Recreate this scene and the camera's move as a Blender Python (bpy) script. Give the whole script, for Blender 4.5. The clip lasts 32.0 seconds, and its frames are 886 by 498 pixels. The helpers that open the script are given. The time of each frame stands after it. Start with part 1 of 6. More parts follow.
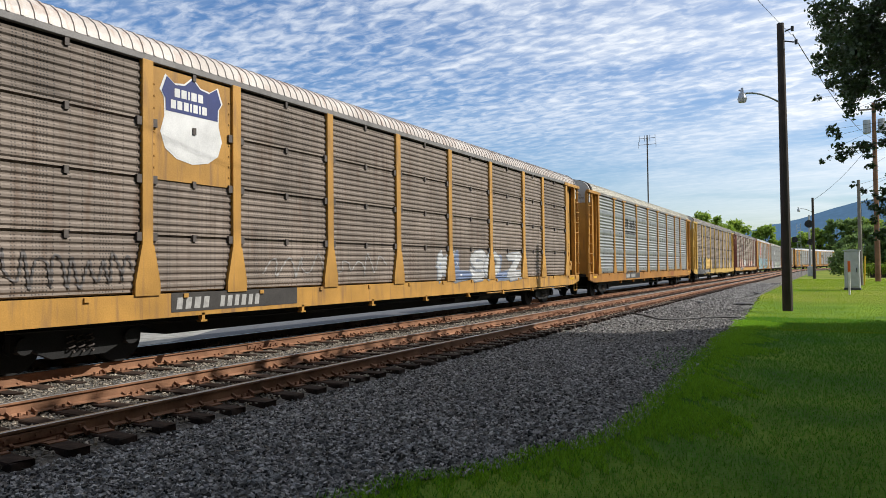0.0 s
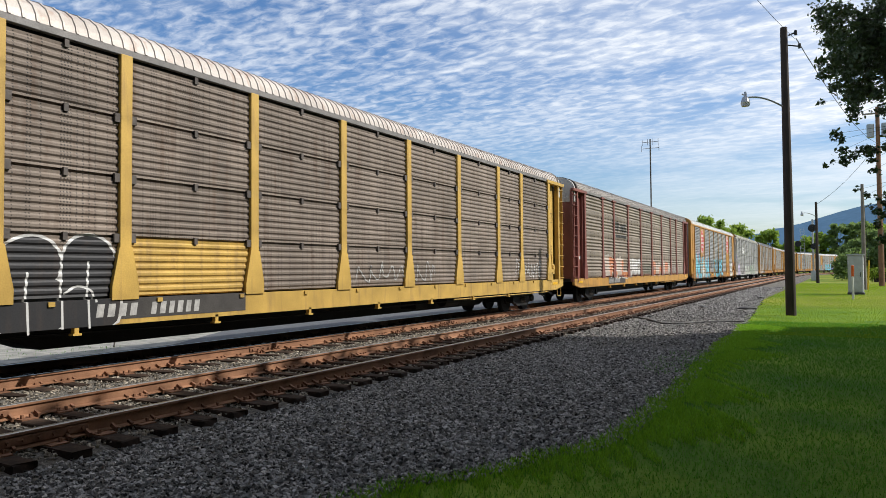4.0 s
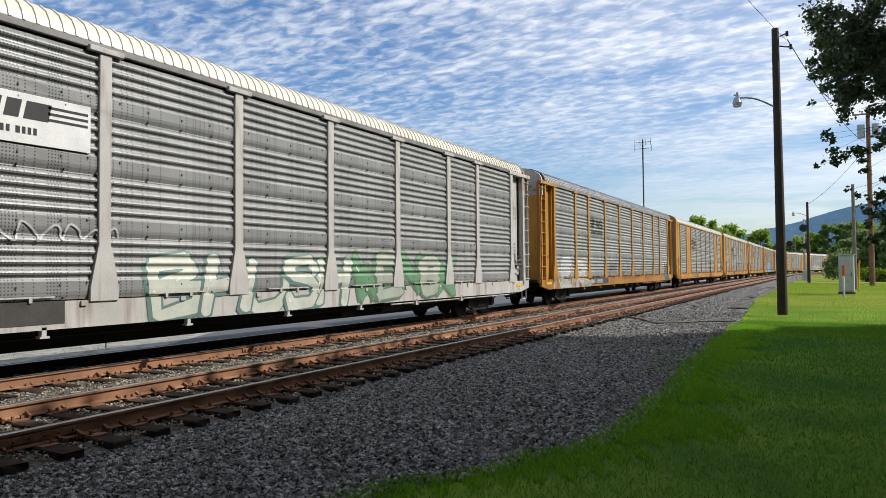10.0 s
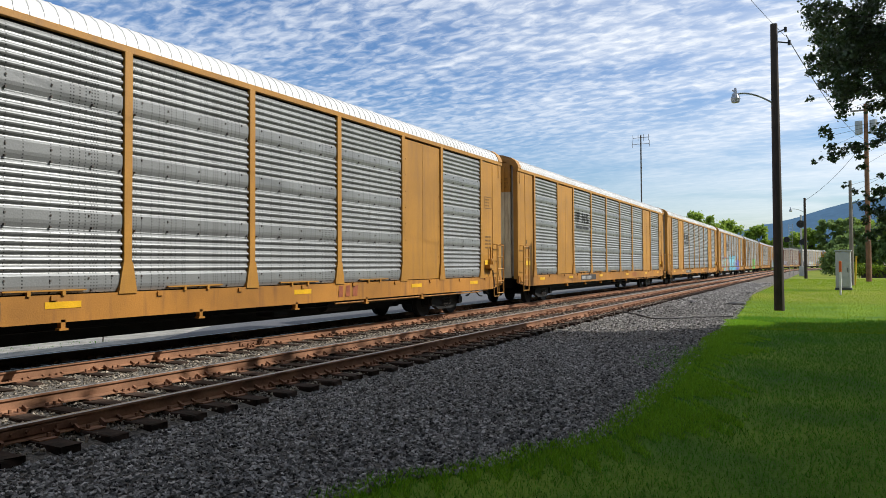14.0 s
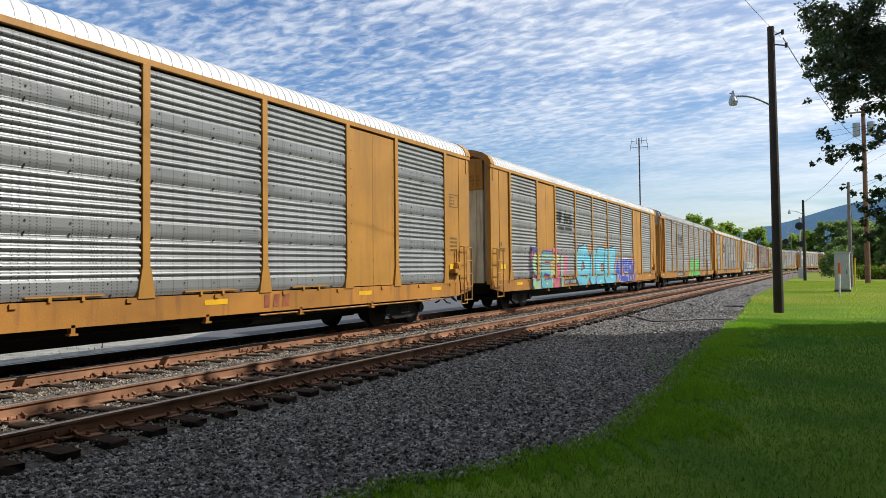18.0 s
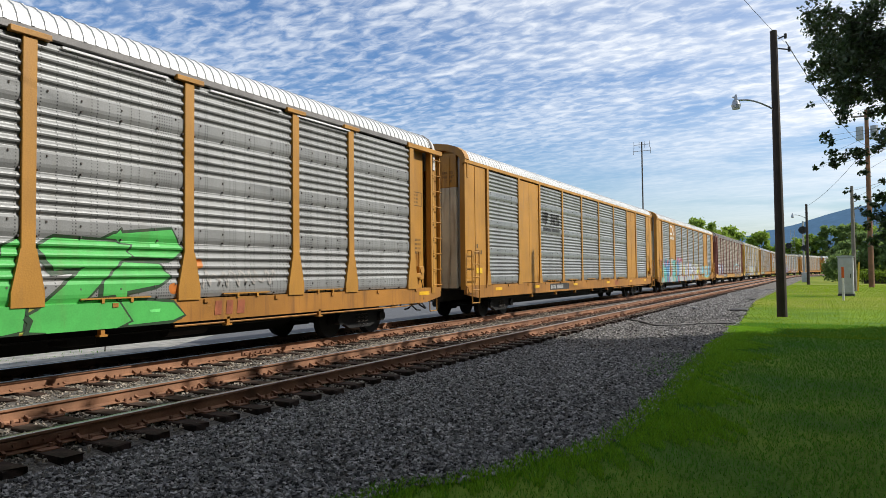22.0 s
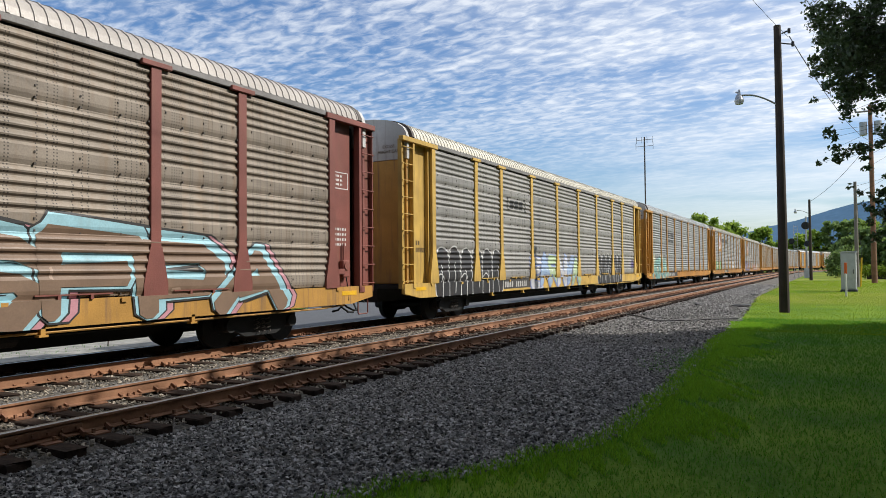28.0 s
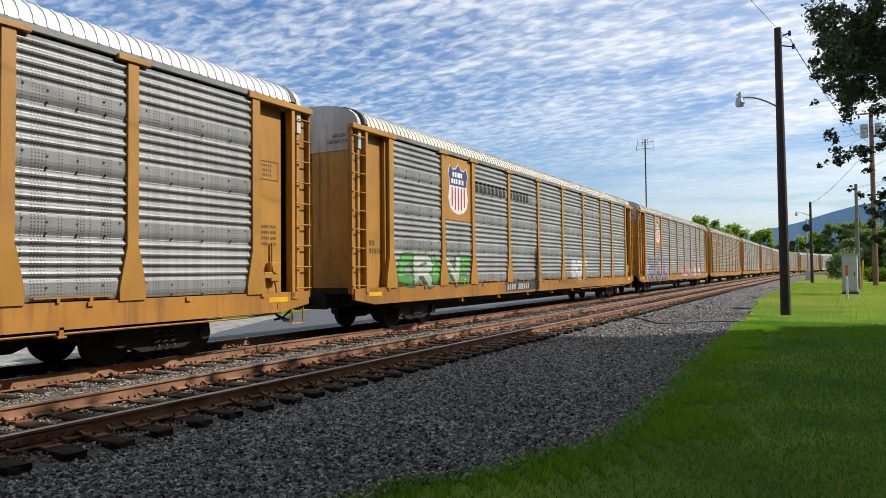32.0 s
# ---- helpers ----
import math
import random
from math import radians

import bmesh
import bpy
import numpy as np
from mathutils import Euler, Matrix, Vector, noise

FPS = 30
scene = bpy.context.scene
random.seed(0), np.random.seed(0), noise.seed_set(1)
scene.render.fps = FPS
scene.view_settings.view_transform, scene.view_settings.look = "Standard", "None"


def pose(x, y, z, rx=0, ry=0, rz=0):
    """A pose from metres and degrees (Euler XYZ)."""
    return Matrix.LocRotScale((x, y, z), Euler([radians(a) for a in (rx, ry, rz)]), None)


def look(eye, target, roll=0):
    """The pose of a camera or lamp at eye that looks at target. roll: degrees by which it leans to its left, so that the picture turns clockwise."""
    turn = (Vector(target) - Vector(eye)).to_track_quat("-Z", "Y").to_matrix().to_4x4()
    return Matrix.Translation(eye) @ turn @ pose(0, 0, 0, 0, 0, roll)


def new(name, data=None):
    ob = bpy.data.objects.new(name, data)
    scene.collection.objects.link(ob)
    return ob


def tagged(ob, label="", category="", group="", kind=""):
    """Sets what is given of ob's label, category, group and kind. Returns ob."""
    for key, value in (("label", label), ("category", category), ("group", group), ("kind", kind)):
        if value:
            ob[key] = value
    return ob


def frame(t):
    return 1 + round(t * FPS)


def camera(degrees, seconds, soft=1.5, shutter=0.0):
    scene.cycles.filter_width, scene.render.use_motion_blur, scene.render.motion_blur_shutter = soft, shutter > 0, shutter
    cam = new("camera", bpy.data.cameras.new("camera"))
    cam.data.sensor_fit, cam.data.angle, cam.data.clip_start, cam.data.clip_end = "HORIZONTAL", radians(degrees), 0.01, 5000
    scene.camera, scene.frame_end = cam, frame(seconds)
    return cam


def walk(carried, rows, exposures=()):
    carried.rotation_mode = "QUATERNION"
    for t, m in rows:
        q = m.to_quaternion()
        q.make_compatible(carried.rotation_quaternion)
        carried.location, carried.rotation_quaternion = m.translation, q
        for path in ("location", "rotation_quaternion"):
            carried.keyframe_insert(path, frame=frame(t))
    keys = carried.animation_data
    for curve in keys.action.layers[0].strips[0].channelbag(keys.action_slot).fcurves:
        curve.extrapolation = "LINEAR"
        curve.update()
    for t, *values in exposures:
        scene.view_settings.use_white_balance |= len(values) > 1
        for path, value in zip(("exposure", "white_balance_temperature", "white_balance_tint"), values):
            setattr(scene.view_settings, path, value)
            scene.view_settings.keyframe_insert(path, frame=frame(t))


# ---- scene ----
# ---- camera ----
LENS = 65.45
EYE = (0.0, 0.0, 1.835)
cam = camera(LENS, 32.0, soft=0.85, shutter=0.0)
PATH = [
    (0, 91.508, 0.589, 29.363), (0.5, 91.534, 0.555, 29.404), (1, 91.550, 0.546, 29.388), (1.5, 91.630, 0.718, 29.355),
    (2, 91.633, 0.653, 29.348), (2.5, 91.717, 0.567, 29.386), (3, 91.758, 0.540, 29.391), (3.5, 91.806, 0.414, 29.605),
    (5.5, 91.695, 0.596, 29.368), (6, 91.748, 0.556, 29.313), (6.5, 91.774, 0.470, 29.296), (7, 91.830, 0.506, 29.253),
    (7.5, 91.825, 0.520, 29.193), (8, 91.803, 0.479, 29.132), (8.5, 91.837, 0.485, 29.133), (9, 91.867, 0.452, 29.072),
    (9.5, 91.787, 0.430, 29.036), (10, 91.790, 0.495, 29.013), (10.5, 91.712, 0.363, 29.006), (11, 91.723, 0.479, 28.892),
    (11.5, 91.616, 0.378, 28.872), (12, 91.556, 0.422, 28.908), (12.5, 91.525, 0.440, 28.903), (13, 91.536, 0.512, 28.860),
    (13.5, 91.453, 0.395, 28.810), (14, 91.359, 0.324, 28.818), (14.5, 91.289, 0.425, 28.843), (16.5, 91.427, 0.682, 28.632),
    (17, 91.498, 0.704, 28.629), (17.5, 91.601, 0.625, 28.684), (18, 91.703, 0.673, 28.755), (18.5, 91.784, 0.585, 28.831),
    (19, 91.886, 0.506, 28.913), (19.5, 91.939, 0.604, 28.921), (20, 91.979, 0.657, 28.951), (20.5, 91.986, 0.607, 28.936),
    (21, 91.995, 0.543, 28.929), (21.5, 92.016, 0.617, 28.970), (22, 92.016, 0.617, 28.970), (22.5, 91.896, 0.487, 29.044),
    (23, 91.821, 0.598, 29.033), (23.5, 91.752, 0.509, 29.034), (24, 91.770, 0.556, 29.041), (24.5, 91.743, 0.628, 29.032),
    (25, 91.661, 0.597, 29.009), (25.5, 91.605, 0.507, 29.054), (27.5, 91.666, 0.598, 29.135), (28, 91.623, 0.561, 29.150),
    (28.5, 91.626, 0.530, 29.190), (29, 91.681, 0.521, 29.221), (29.5, 91.740, 0.600, 29.201), (30, 91.768, 0.582, 29.224),
    (30.5, 91.737, 0.593, 29.195), (31, 91.719, 0.559, 29.199), (31.5, 91.766, 0.524, 29.211), (32, 91.830, 0.581, 29.219),
]

walk(cam, [(t, pose(*EYE, rx, ry, rz)) for t, rx, ry, rz in PATH])

# ---- sky, sun and exposure ----
SUN_EL, SUN_AZ = 42.0, math.atan2(0.876, 0.48)
scene.view_settings.exposure = 0.09
world = bpy.data.worlds.new("sky")
scene.world = world
world.use_nodes = True


def sky_nodes():
    nt = world.node_tree
    nt.nodes.clear()
    N, K = nt.nodes.new, nt.links.new
    out, bg = N("ShaderNodeOutputWorld"), N("ShaderNodeBackground")
    sky = N("ShaderNodeTexSky")
    sky.sky_type, sky.sun_disc = "NISHITA", False
    sky.sun_elevation, sky.sun_rotation = radians(SUN_EL), SUN_AZ
    sky.air_density, sky.dust_density, sky.ozone_density = 1.15, 0.5, 3.0
    tc, sep = N("ShaderNodeTexCoord"), N("ShaderNodeSeparateXYZ")
    K(tc.outputs["Generated"], sep.inputs[0])
    up = N("ShaderNodeMath")
    up.operation, up.inputs[1].default_value = "MAXIMUM", 0.02
    K(sep.outputs[2], up.inputs[0])
    up2 = N("ShaderNodeMath")
    up2.operation, up2.inputs[1].default_value = "ADD", 0.10
    K(up.outputs[0], up2.inputs[0])
    flat = N("ShaderNodeVectorMath")
    flat.operation = "DIVIDE"
    comb = N("ShaderNodeCombineXYZ")
    for i in range(2):
        K(up2.outputs[0], comb.inputs[i])
    comb.inputs[2].default_value = 1e6
    K(tc.outputs["Generated"], flat.inputs[0])
    K(comb.outputs[0], flat.inputs[1])

    def noise_at(scale, detail, rough, distortion=0.0, stretch=(1, 1, 1), turn=0):
        mp = N("ShaderNodeMapping")
        mp.inputs["Scale"].default_value = stretch
        mp.inputs["Rotation"].default_value = (0, 0, radians(turn))
        K(flat.outputs[0], mp.inputs[0])
        n = N("ShaderNodeTexNoise")
        n.inputs["Scale"].default_value, n.inputs["Detail"].default_value = scale, detail
        n.inputs["Roughness"].default_value, n.inputs["Distortion"].default_value = rough, distortion
        K(mp.outputs[0], n.inputs["Vector"])
        return n.outputs["Fac"]

    def ramp(src, a, b):
        r = N("ShaderNodeMapRange")
        r.interpolation_type = "SMOOTHSTEP"
        r.inputs["From Min"].default_value, r.inputs["From Max"].default_value = a, b
        K(src, r.inputs["Value"])
        return r.outputs[0]

    def math2(op, a, b):
        m = N("ShaderNodeMath")
        m.operation, m.use_clamp = op, op != "SUBTRACT"
        for i, v in enumerate((a, b)):
            if isinstance(v, (int, float)):
                m.inputs[i].default_value = v
            else:
                K(v, m.inputs[i])
        return m.outputs[0]

    small = noise_at(14.0, 5, 0.55, 0.4, (0.9, 1.5, 1), 20)
    large = noise_at(1.1, 3, 0.5, 0.3, (1, 1.6, 1), 35)
    streak = noise_at(2.2, 5, 0.6, 0.8, (0.6, 2.0, 1), 55)
    puff = ramp(math2("ADD", math2("MULTIPLY", small, 0.72), math2("MULTIPLY", large, 0.34)), 0.40, 0.74)
    veil = math2("MULTIPLY", ramp(streak, 0.45, 0.85), 0.25)
    glare = N("ShaderNodeVectorMath")
    glare.operation = "DOT_PRODUCT"
    K(tc.outputs["Generated"], glare.inputs[0])
    ce = math.cos(radians(SUN_EL))
    glare.inputs[1].default_value = (ce * math.sin(SUN_AZ), ce * math.cos(SUN_AZ), math.sin(radians(SUN_EL)))
    thin = math2("MULTIPLY", ramp(glare.outputs["Value"], 0.10, 0.66), 0.80)
    puff = math2("MULTIPLY", math2("MULTIPLY", puff, 0.66), math2("ADD", math2("MULTIPLY", ramp(sep.outputs[2], 0.09, 0.25), 0.85), 0.15))
    cover = math2("ADD", puff, math2("ADD", veil, math2("MULTIPLY", thin, ramp(large, 0.25, 0.6))))
    low = ramp(sep.outputs[2], 0.0, 0.10)
    cover = math2("MULTIPLY", cover, math2("ADD", math2("MULTIPLY", low, 0.75), 0.2))
    cloud = N("ShaderNodeRGB")
    cloud.outputs[0].default_value = (10.3, 10.7, 11.2, 1)
    mix = N("ShaderNodeMix")
    mix.data_type = "RGBA"
    K(cover, mix.inputs["Factor"])
    deep = N("ShaderNodeHueSaturation")
    deep.inputs["Saturation"].default_value = 1.18
    deep.inputs["Value"].default_value = 1.22
    K(sky.outputs[0], deep.inputs["Color"])
    cool = N("ShaderNodeMix")
    cool.data_type, cool.blend_type = "RGBA", "MULTIPLY"
    cool.inputs["Factor"].default_value = 1.0
    cool.inputs["B"].default_value = (0.94, 0.96, 1.08, 1)
    K(deep.outputs[0], cool.inputs["A"])
    K(cool.outputs["Result"], mix.inputs["A"])
    K(cloud.outputs[0], mix.inputs["B"])
    K(mix.outputs["Result"], bg.inputs["Color"])
    bg.inputs["Strength"].default_value = 0.092
    K(bg.outputs[0], out.inputs[0])


sky_nodes()
sun_data = bpy.data.lights.new("sun", "SUN")
sun_data.energy, sun_data.angle, sun_data.color = 5.0, radians(0.53), (1.0, 0.965, 0.91)
sun = new("sun", sun_data)
_a, _e = SUN_AZ, radians(SUN_EL)
sun.matrix_world = look((60 * math.sin(_a) * math.cos(_e), 60 * math.cos(_a) * math.cos(_e), 60 * math.sin(_e)), (0, 0, 0))


# ---- materials ----
def material(name, rgb, rough=0.7, metal=0.0, vary=0.25, scale=3.0, grain=40.0, bump=0.15, rgb2=None, spec=0.5,
             streak=0.0, streak_rgb=(0.16, 0.09, 0.05), by_object=0.0, dots=None, clear=False):
    """A surface with variation at two scales, run-down streaks and fine relief, in the object's own metres."""
    m = bpy.data.materials.new(name)
    m.use_nodes = True
    nt = m.node_tree
    N, K = nt.nodes.new, nt.links.new
    b = nt.nodes["Principled BSDF"]
    b.inputs["Roughness"].default_value, b.inputs["Metallic"].default_value = rough, metal
    b.inputs["Specular IOR Level"].default_value = spec
    tc = N("ShaderNodeTexCoord")

    def tex(s, detail, stretch=(1, 1, 1)):
        mp = N("ShaderNodeMapping")
        mp.inputs["Scale"].default_value = stretch
        K(tc.outputs["Object"], mp.inputs[0])
        n = N("ShaderNodeTexNoise")
        n.inputs["Scale"].default_value, n.inputs["Detail"].default_value = s, detail
        K(mp.outputs[0], n.inputs["Vector"])
        return n.outputs["Fac"]

    def rng(src, a, bb, lo=0.0, hi=1.0):
        r = N("ShaderNodeMapRange")
        for k, v in (("From Min", a), ("From Max", bb), ("To Min", lo), ("To Max", hi)):
            r.inputs[k].default_value = v
        K(src, r.inputs["Value"])
        return r.outputs[0]

    def mixed(fac, a, c, kind="MIX"):
        mx = N("ShaderNodeMix")
        mx.data_type, mx.blend_type = "RGBA", kind
        if isinstance(fac, float):
            mx.inputs["Factor"].default_value = fac
        else:
            K(fac, mx.inputs["Factor"])
        for key, v in (("A", a), ("B", c)):
            if isinstance(v, tuple):
                mx.inputs[key].default_value = (*v, 1)
            else:
                K(v, mx.inputs[key])
        return mx.outputs["Result"]

    dark = tuple(c * (1 - vary) for c in rgb)
    light = rgb2 or tuple(min(1, c * (1 + vary)) for c in rgb)
    col = mixed(rng(tex(scale, 5), 0.3, 0.7), dark, light)
    fine = tex(grain, 3)
    col = mixed(rng(fine, 0.25, 0.75, 0.0, 0.6), col, mixed(1.0, col, (0.72, 0.72, 0.72), "MULTIPLY"))
    if streak:
        s = tex(7.0, 4, (1, 1, 0.09))
        col = mixed(rng(s, 0.52, 0.72, 0.0, streak), col, streak_rgb)
    if by_object:
        oi = N("ShaderNodeObjectInfo")
        hs = N("ShaderNodeHueSaturation")
        K(rng(oi.outputs["Random"], 0, 1, 1 - by_object, 1 + by_object), hs.inputs["Value"])
        K(col, hs.inputs["Color"])
        col = hs.outputs[0]
    if dots:
        py, pz = dots
        sp = N("ShaderNodeSeparateXYZ")
        K(tc.outputs["Object"], sp.inputs[0])

        def tri(axis, period):
            a1 = N("ShaderNodeMath")
            a1.operation, a1.inputs[1].default_value = "PINGPONG", period / 2
            K(sp.outputs[axis], a1.inputs[0])
            return rng(a1.outputs[0], period * 0.15, period * 0.27, 1.0, 0.0)

        cell = N("ShaderNodeMath")
        cell.operation, cell.inputs[1].default_value = "DIVIDE", py
        K(sp.outputs[1], cell.inputs[0])
        whole = N("ShaderNodeMath")
        whole.operation = "ROUND"
        K(cell.outputs[0], whole.inputs[0])
        pick = N("ShaderNodeTexWhiteNoise")
        pick.noise_dimensions = "1D"
        K(whole.outputs[0], pick.inputs["W"])
        chosen = rng(pick.outputs["Value"], 0.55, 0.57)

        mm = N("ShaderNodeMath")
        mm.operation = "MULTIPLY"
        K(tri(1, py), mm.inputs[0])
        K(tri(2, pz), mm.inputs[1])
        gate = N("ShaderNodeMath")
        gate.operation = "MULTIPLY"
        K(mm.outputs[0], gate.inputs[0])
        K(rng(tex(1.2, 2), 0.35, 0.6, 0.6, 0.95), gate.inputs[1])
        gate2 = N("ShaderNodeMath")
        gate2.operation = "MULTIPLY"
        K(gate.outputs[0], gate2.inputs[0])
        K(chosen, gate2.inputs[1])
        col = mixed(gate2.outputs[0], col, (0.02, 0.02, 0.02))
    K(col, b.inputs["Base Color"])
    K(rng(fine, 0.2, 0.8, max(0.05, rough - 0.12), min(1, rough + 0.12)), b.inputs["Roughness"])
    if bump:
        bp = N("ShaderNodeBump")
        bp.inputs["Strength"].default_value, bp.inputs["Distance"].default_value = bump, 0.02
        K(fine, bp.inputs["Height"])
        K(bp.outputs[0], b.inputs["Normal"])
    return m


M = {}


def define_materials():
    def add(key, *a, **k):
        M[key] = material(key, *a, **k)
    add("yellow", (0.41, 0.195, 0.026), 0.55, streak=0.35, vary=0.14, scale=1.2, by_object=0.06)
    add("yellow_sill", (0.36, 0.155, 0.02), 0.6, streak=0.6, streak_rgb=(0.13, 0.055, 0.02), vary=0.25, scale=1.0, by_object=0.1)
    add("yellow_old", (0.46, 0.24, 0.045), 0.65, streak=0.8, vary=0.2, scale=1.4, by_object=0.08)
    add("yellow_pale", (0.52, 0.33, 0.07), 0.65, streak=0.5, vary=0.2, scale=1.4, by_object=0.06)
    add("maroon", (0.20, 0.062, 0.046), 0.6, streak=0.3, vary=0.2, scale=1.2)
    add("white_paint", (0.47, 0.45, 0.42), 0.55, streak=0.7, vary=0.12, scale=1.5)
    add("silver", (0.272, 0.274, 0.264), 0.50, 0.25, spec=0.4, streak=0.30, streak_rgb=(0.2, 0.19, 0.17), vary=0.13, scale=0.8, by_object=0.06, dots=(0.05, 0.05))
    add("silver_bright", (0.292, 0.302, 0.298), 0.40, 0.38, spec=0.5, streak=0.15, streak_rgb=(0.25, 0.24, 0.22), vary=0.1, scale=0.8, by_object=0.05, dots=(0.05, 0.05))
    add("silver_tan", (0.245, 0.206, 0.164), 0.6, 0.08, spec=0.3, streak=0.55, streak_rgb=(0.2, 0.14, 0.09), vary=0.2, scale=0.8, by_object=0.08, dots=(0.05, 0.05))
    add("panel_brown", (0.222, 0.181, 0.148), 0.65, 0.08, spec=0.3, streak=0.75, streak_rgb=(0.13, 0.09, 0.065), vary=0.22, scale=1.0, by_object=0.1, dots=(0.05, 0.05))
    add("roof_white", (0.62, 0.62, 0.60), 0.45, 0.15, streak=0.0, vary=0.12, scale=1.0)
    add("roof_silver", (0.40, 0.39, 0.385), 0.42, 0.35, streak=0.0, vary=0.14, scale=1.0)
    add("roof_tan", (0.37, 0.335, 0.30), 0.55, 0.1, vary=0.16, scale=0.8)
    add("roof_rust", (0.48, 0.42, 0.37), 0.55, 0.1, vary=0.2, scale=0.7, rgb2=(0.56, 0.51, 0.46), streak=0.5, streak_rgb=(0.25, 0.11, 0.05))
    add("roof_cream", (0.62, 0.58, 0.48), 0.5, 0.1, vary=0.12, scale=0.9)
    add("end_grey", (0.50, 0.49, 0.465), 0.6, streak=0.5, vary=0.2, scale=1.0)
    add("end_cream", (0.62, 0.56, 0.43), 0.6, streak=0.7, vary=0.25, scale=1.0)
    add("black_steel", (0.012, 0.0115, 0.011), 0.75, 0.2, vary=0.4, scale=3)
    add("sign_black", (0.018, 0.018, 0.018), 0.6, vary=0.3)
    add("sign_white", (0.72, 0.72, 0.70), 0.55, vary=0.12)
    add("sign_yellow", (0.75, 0.47, 0.02), 0.5, vary=0.1)
    add("reflector", (0.75, 0.42, 0.02), 0.35, vary=0.1)
    add("rust", (0.22, 0.095, 0.045), 0.85, vary=0.4, scale=6, rgb2=(0.27, 0.13, 0.07))
    add("rail_rust", (0.25, 0.115, 0.055), 0.8, 0.0, vary=0.35, scale=2.5, rgb2=(0.36, 0.18, 0.095))
    add("rail_head", (0.40, 0.38, 0.36), 0.33, 0.85, vary=0.15, scale=2)
    add("tie_wood", (0.040, 0.028, 0.022), 0.9, spec=0.15, vary=0.4, scale=4, rgb2=(0.085, 0.055, 0.04), by_object=0.25)
    add("pole_wood", (0.042, 0.029, 0.022), 0.85, vary=0.3, scale=2, streak=0.4, streak_rgb=(0.04, 0.03, 0.022))
    add("pole_grey", (0.22, 0.19, 0.16), 0.85, vary=0.25, scale=2)
    add("pole_red", (0.22, 0.11, 0.06), 0.85, vary=0.25, scale=2)
    add("galvanised", (0.42, 0.43, 0.44), 0.45, 0.6, vary=0.15)
    add("cabinet_grey", (0.50, 0.51, 0.52), 0.5, 0.1, vary=0.1)
    add("orange", (0.72, 0.13, 0.02), 0.5, vary=0.1)
    add("wire_black", (0.015, 0.015, 0.015), 0.6, vary=0.2)
    add("ballast", (0.10, 0.094, 0.085), 0.95, vary=0.5, scale=22, grain=60, bump=0.9, rgb2=(0.23, 0.21, 0.185), spec=0.1)
    add("stone", (0.15, 0.145, 0.14), 0.9, vary=0.3, scale=9, grain=50, bump=0.3)
    add("lot", (0.24, 0.23, 0.20), 0.95, vary=0.4, scale=2.4, grain=30, bump=0.5)
    add("asphalt", (0.075, 0.077, 0.082), 0.9, vary=0.15, scale=2, grain=60, bump=0.3)
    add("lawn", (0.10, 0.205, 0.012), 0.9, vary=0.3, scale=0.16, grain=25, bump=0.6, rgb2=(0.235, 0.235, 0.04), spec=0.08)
    add("grass", (0.075, 0.15, 0.022), 0.75, vary=0.3, scale=0.8, grain=9, bump=0, rgb2=(0.125, 0.19, 0.035))
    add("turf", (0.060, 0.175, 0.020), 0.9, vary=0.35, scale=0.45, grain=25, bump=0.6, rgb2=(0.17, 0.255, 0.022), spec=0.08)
    add("bark", (0.07, 0.055, 0.042), 0.95, vary=0.35, scale=4, bump=0.6)
    add("faded_red", (0.27, 0.075, 0.028), 0.7, vary=0.3, scale=5)
    # distance haze is put into the ridge's pale blue
    add("mountain", (0.075, 0.14, 0.22), 1.0, vary=0.12, scale=0.004, grain=0.05, bump=0, spec=0.0)


define_materials()


def leaf_material(name, rgb, through_rgb, vary=0.35, glow=0.35, spec=0.12):
    m = bpy.data.materials.new(name)
    m.use_nodes = True
    nt = m.node_tree
    N, K = nt.nodes.new, nt.links.new
    out = nt.nodes["Material Output"]
    b = nt.nodes["Principled BSDF"]
    b.inputs["Roughness"].default_value, b.inputs["Specular IOR Level"].default_value = 0.7 if spec < 0.3 else 0.45, spec
    g = N("ShaderNodeNewGeometry")
    hs = N("ShaderNodeHueSaturation")
    r = N("ShaderNodeMapRange")
    r.inputs["To Min"].default_value, r.inputs["To Max"].default_value = 1 - vary, 1 + vary
    K(g.outputs["Random Per Island"], r.inputs["Value"])
    K(r.outputs[0], hs.inputs["Value"])
    hs.inputs["Color"].default_value = (*rgb, 1)
    K(hs.outputs[0], b.inputs["Base Color"])
    t = N("ShaderNodeBsdfTranslucent")
    t.inputs["Color"].default_value = (*through_rgb, 1)
    mx = N("ShaderNodeMixShader")
    mx.inputs[0].default_value = glow
    K(b.outputs[0], mx.inputs[1])
    K(t.outputs[0], mx.inputs[2])
    K(mx.outputs[0], out.inputs["Surface"])
    M[name] = m


leaf_material("leaf_maple", (0.022, 0.042, 0.012), (0.03, 0.06, 0.01), 0.4, 0.2)
leaf_material("leaf_hang", (0.07, 0.105, 0.045), (0.08, 0.14, 0.03), 0.6, 0.25, 0.5)
leaf_material("leaf_far", (0.17, 0.26, 0.05), (0.34, 0.46, 0.07), 0.45, 0.45)
leaf_material("leaf_dark", (0.15, 0.215, 0.085), (0.25, 0.36, 0.10), 0.45, 0.4)
leaf_material("leaf_hedge", (0.16, 0.23, 0.025), (0.16, 0.24, 0.02), 0.35, 0.3)
# tree shade and sun are put into these two greens, the second also drier
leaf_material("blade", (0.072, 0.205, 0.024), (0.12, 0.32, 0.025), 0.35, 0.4)
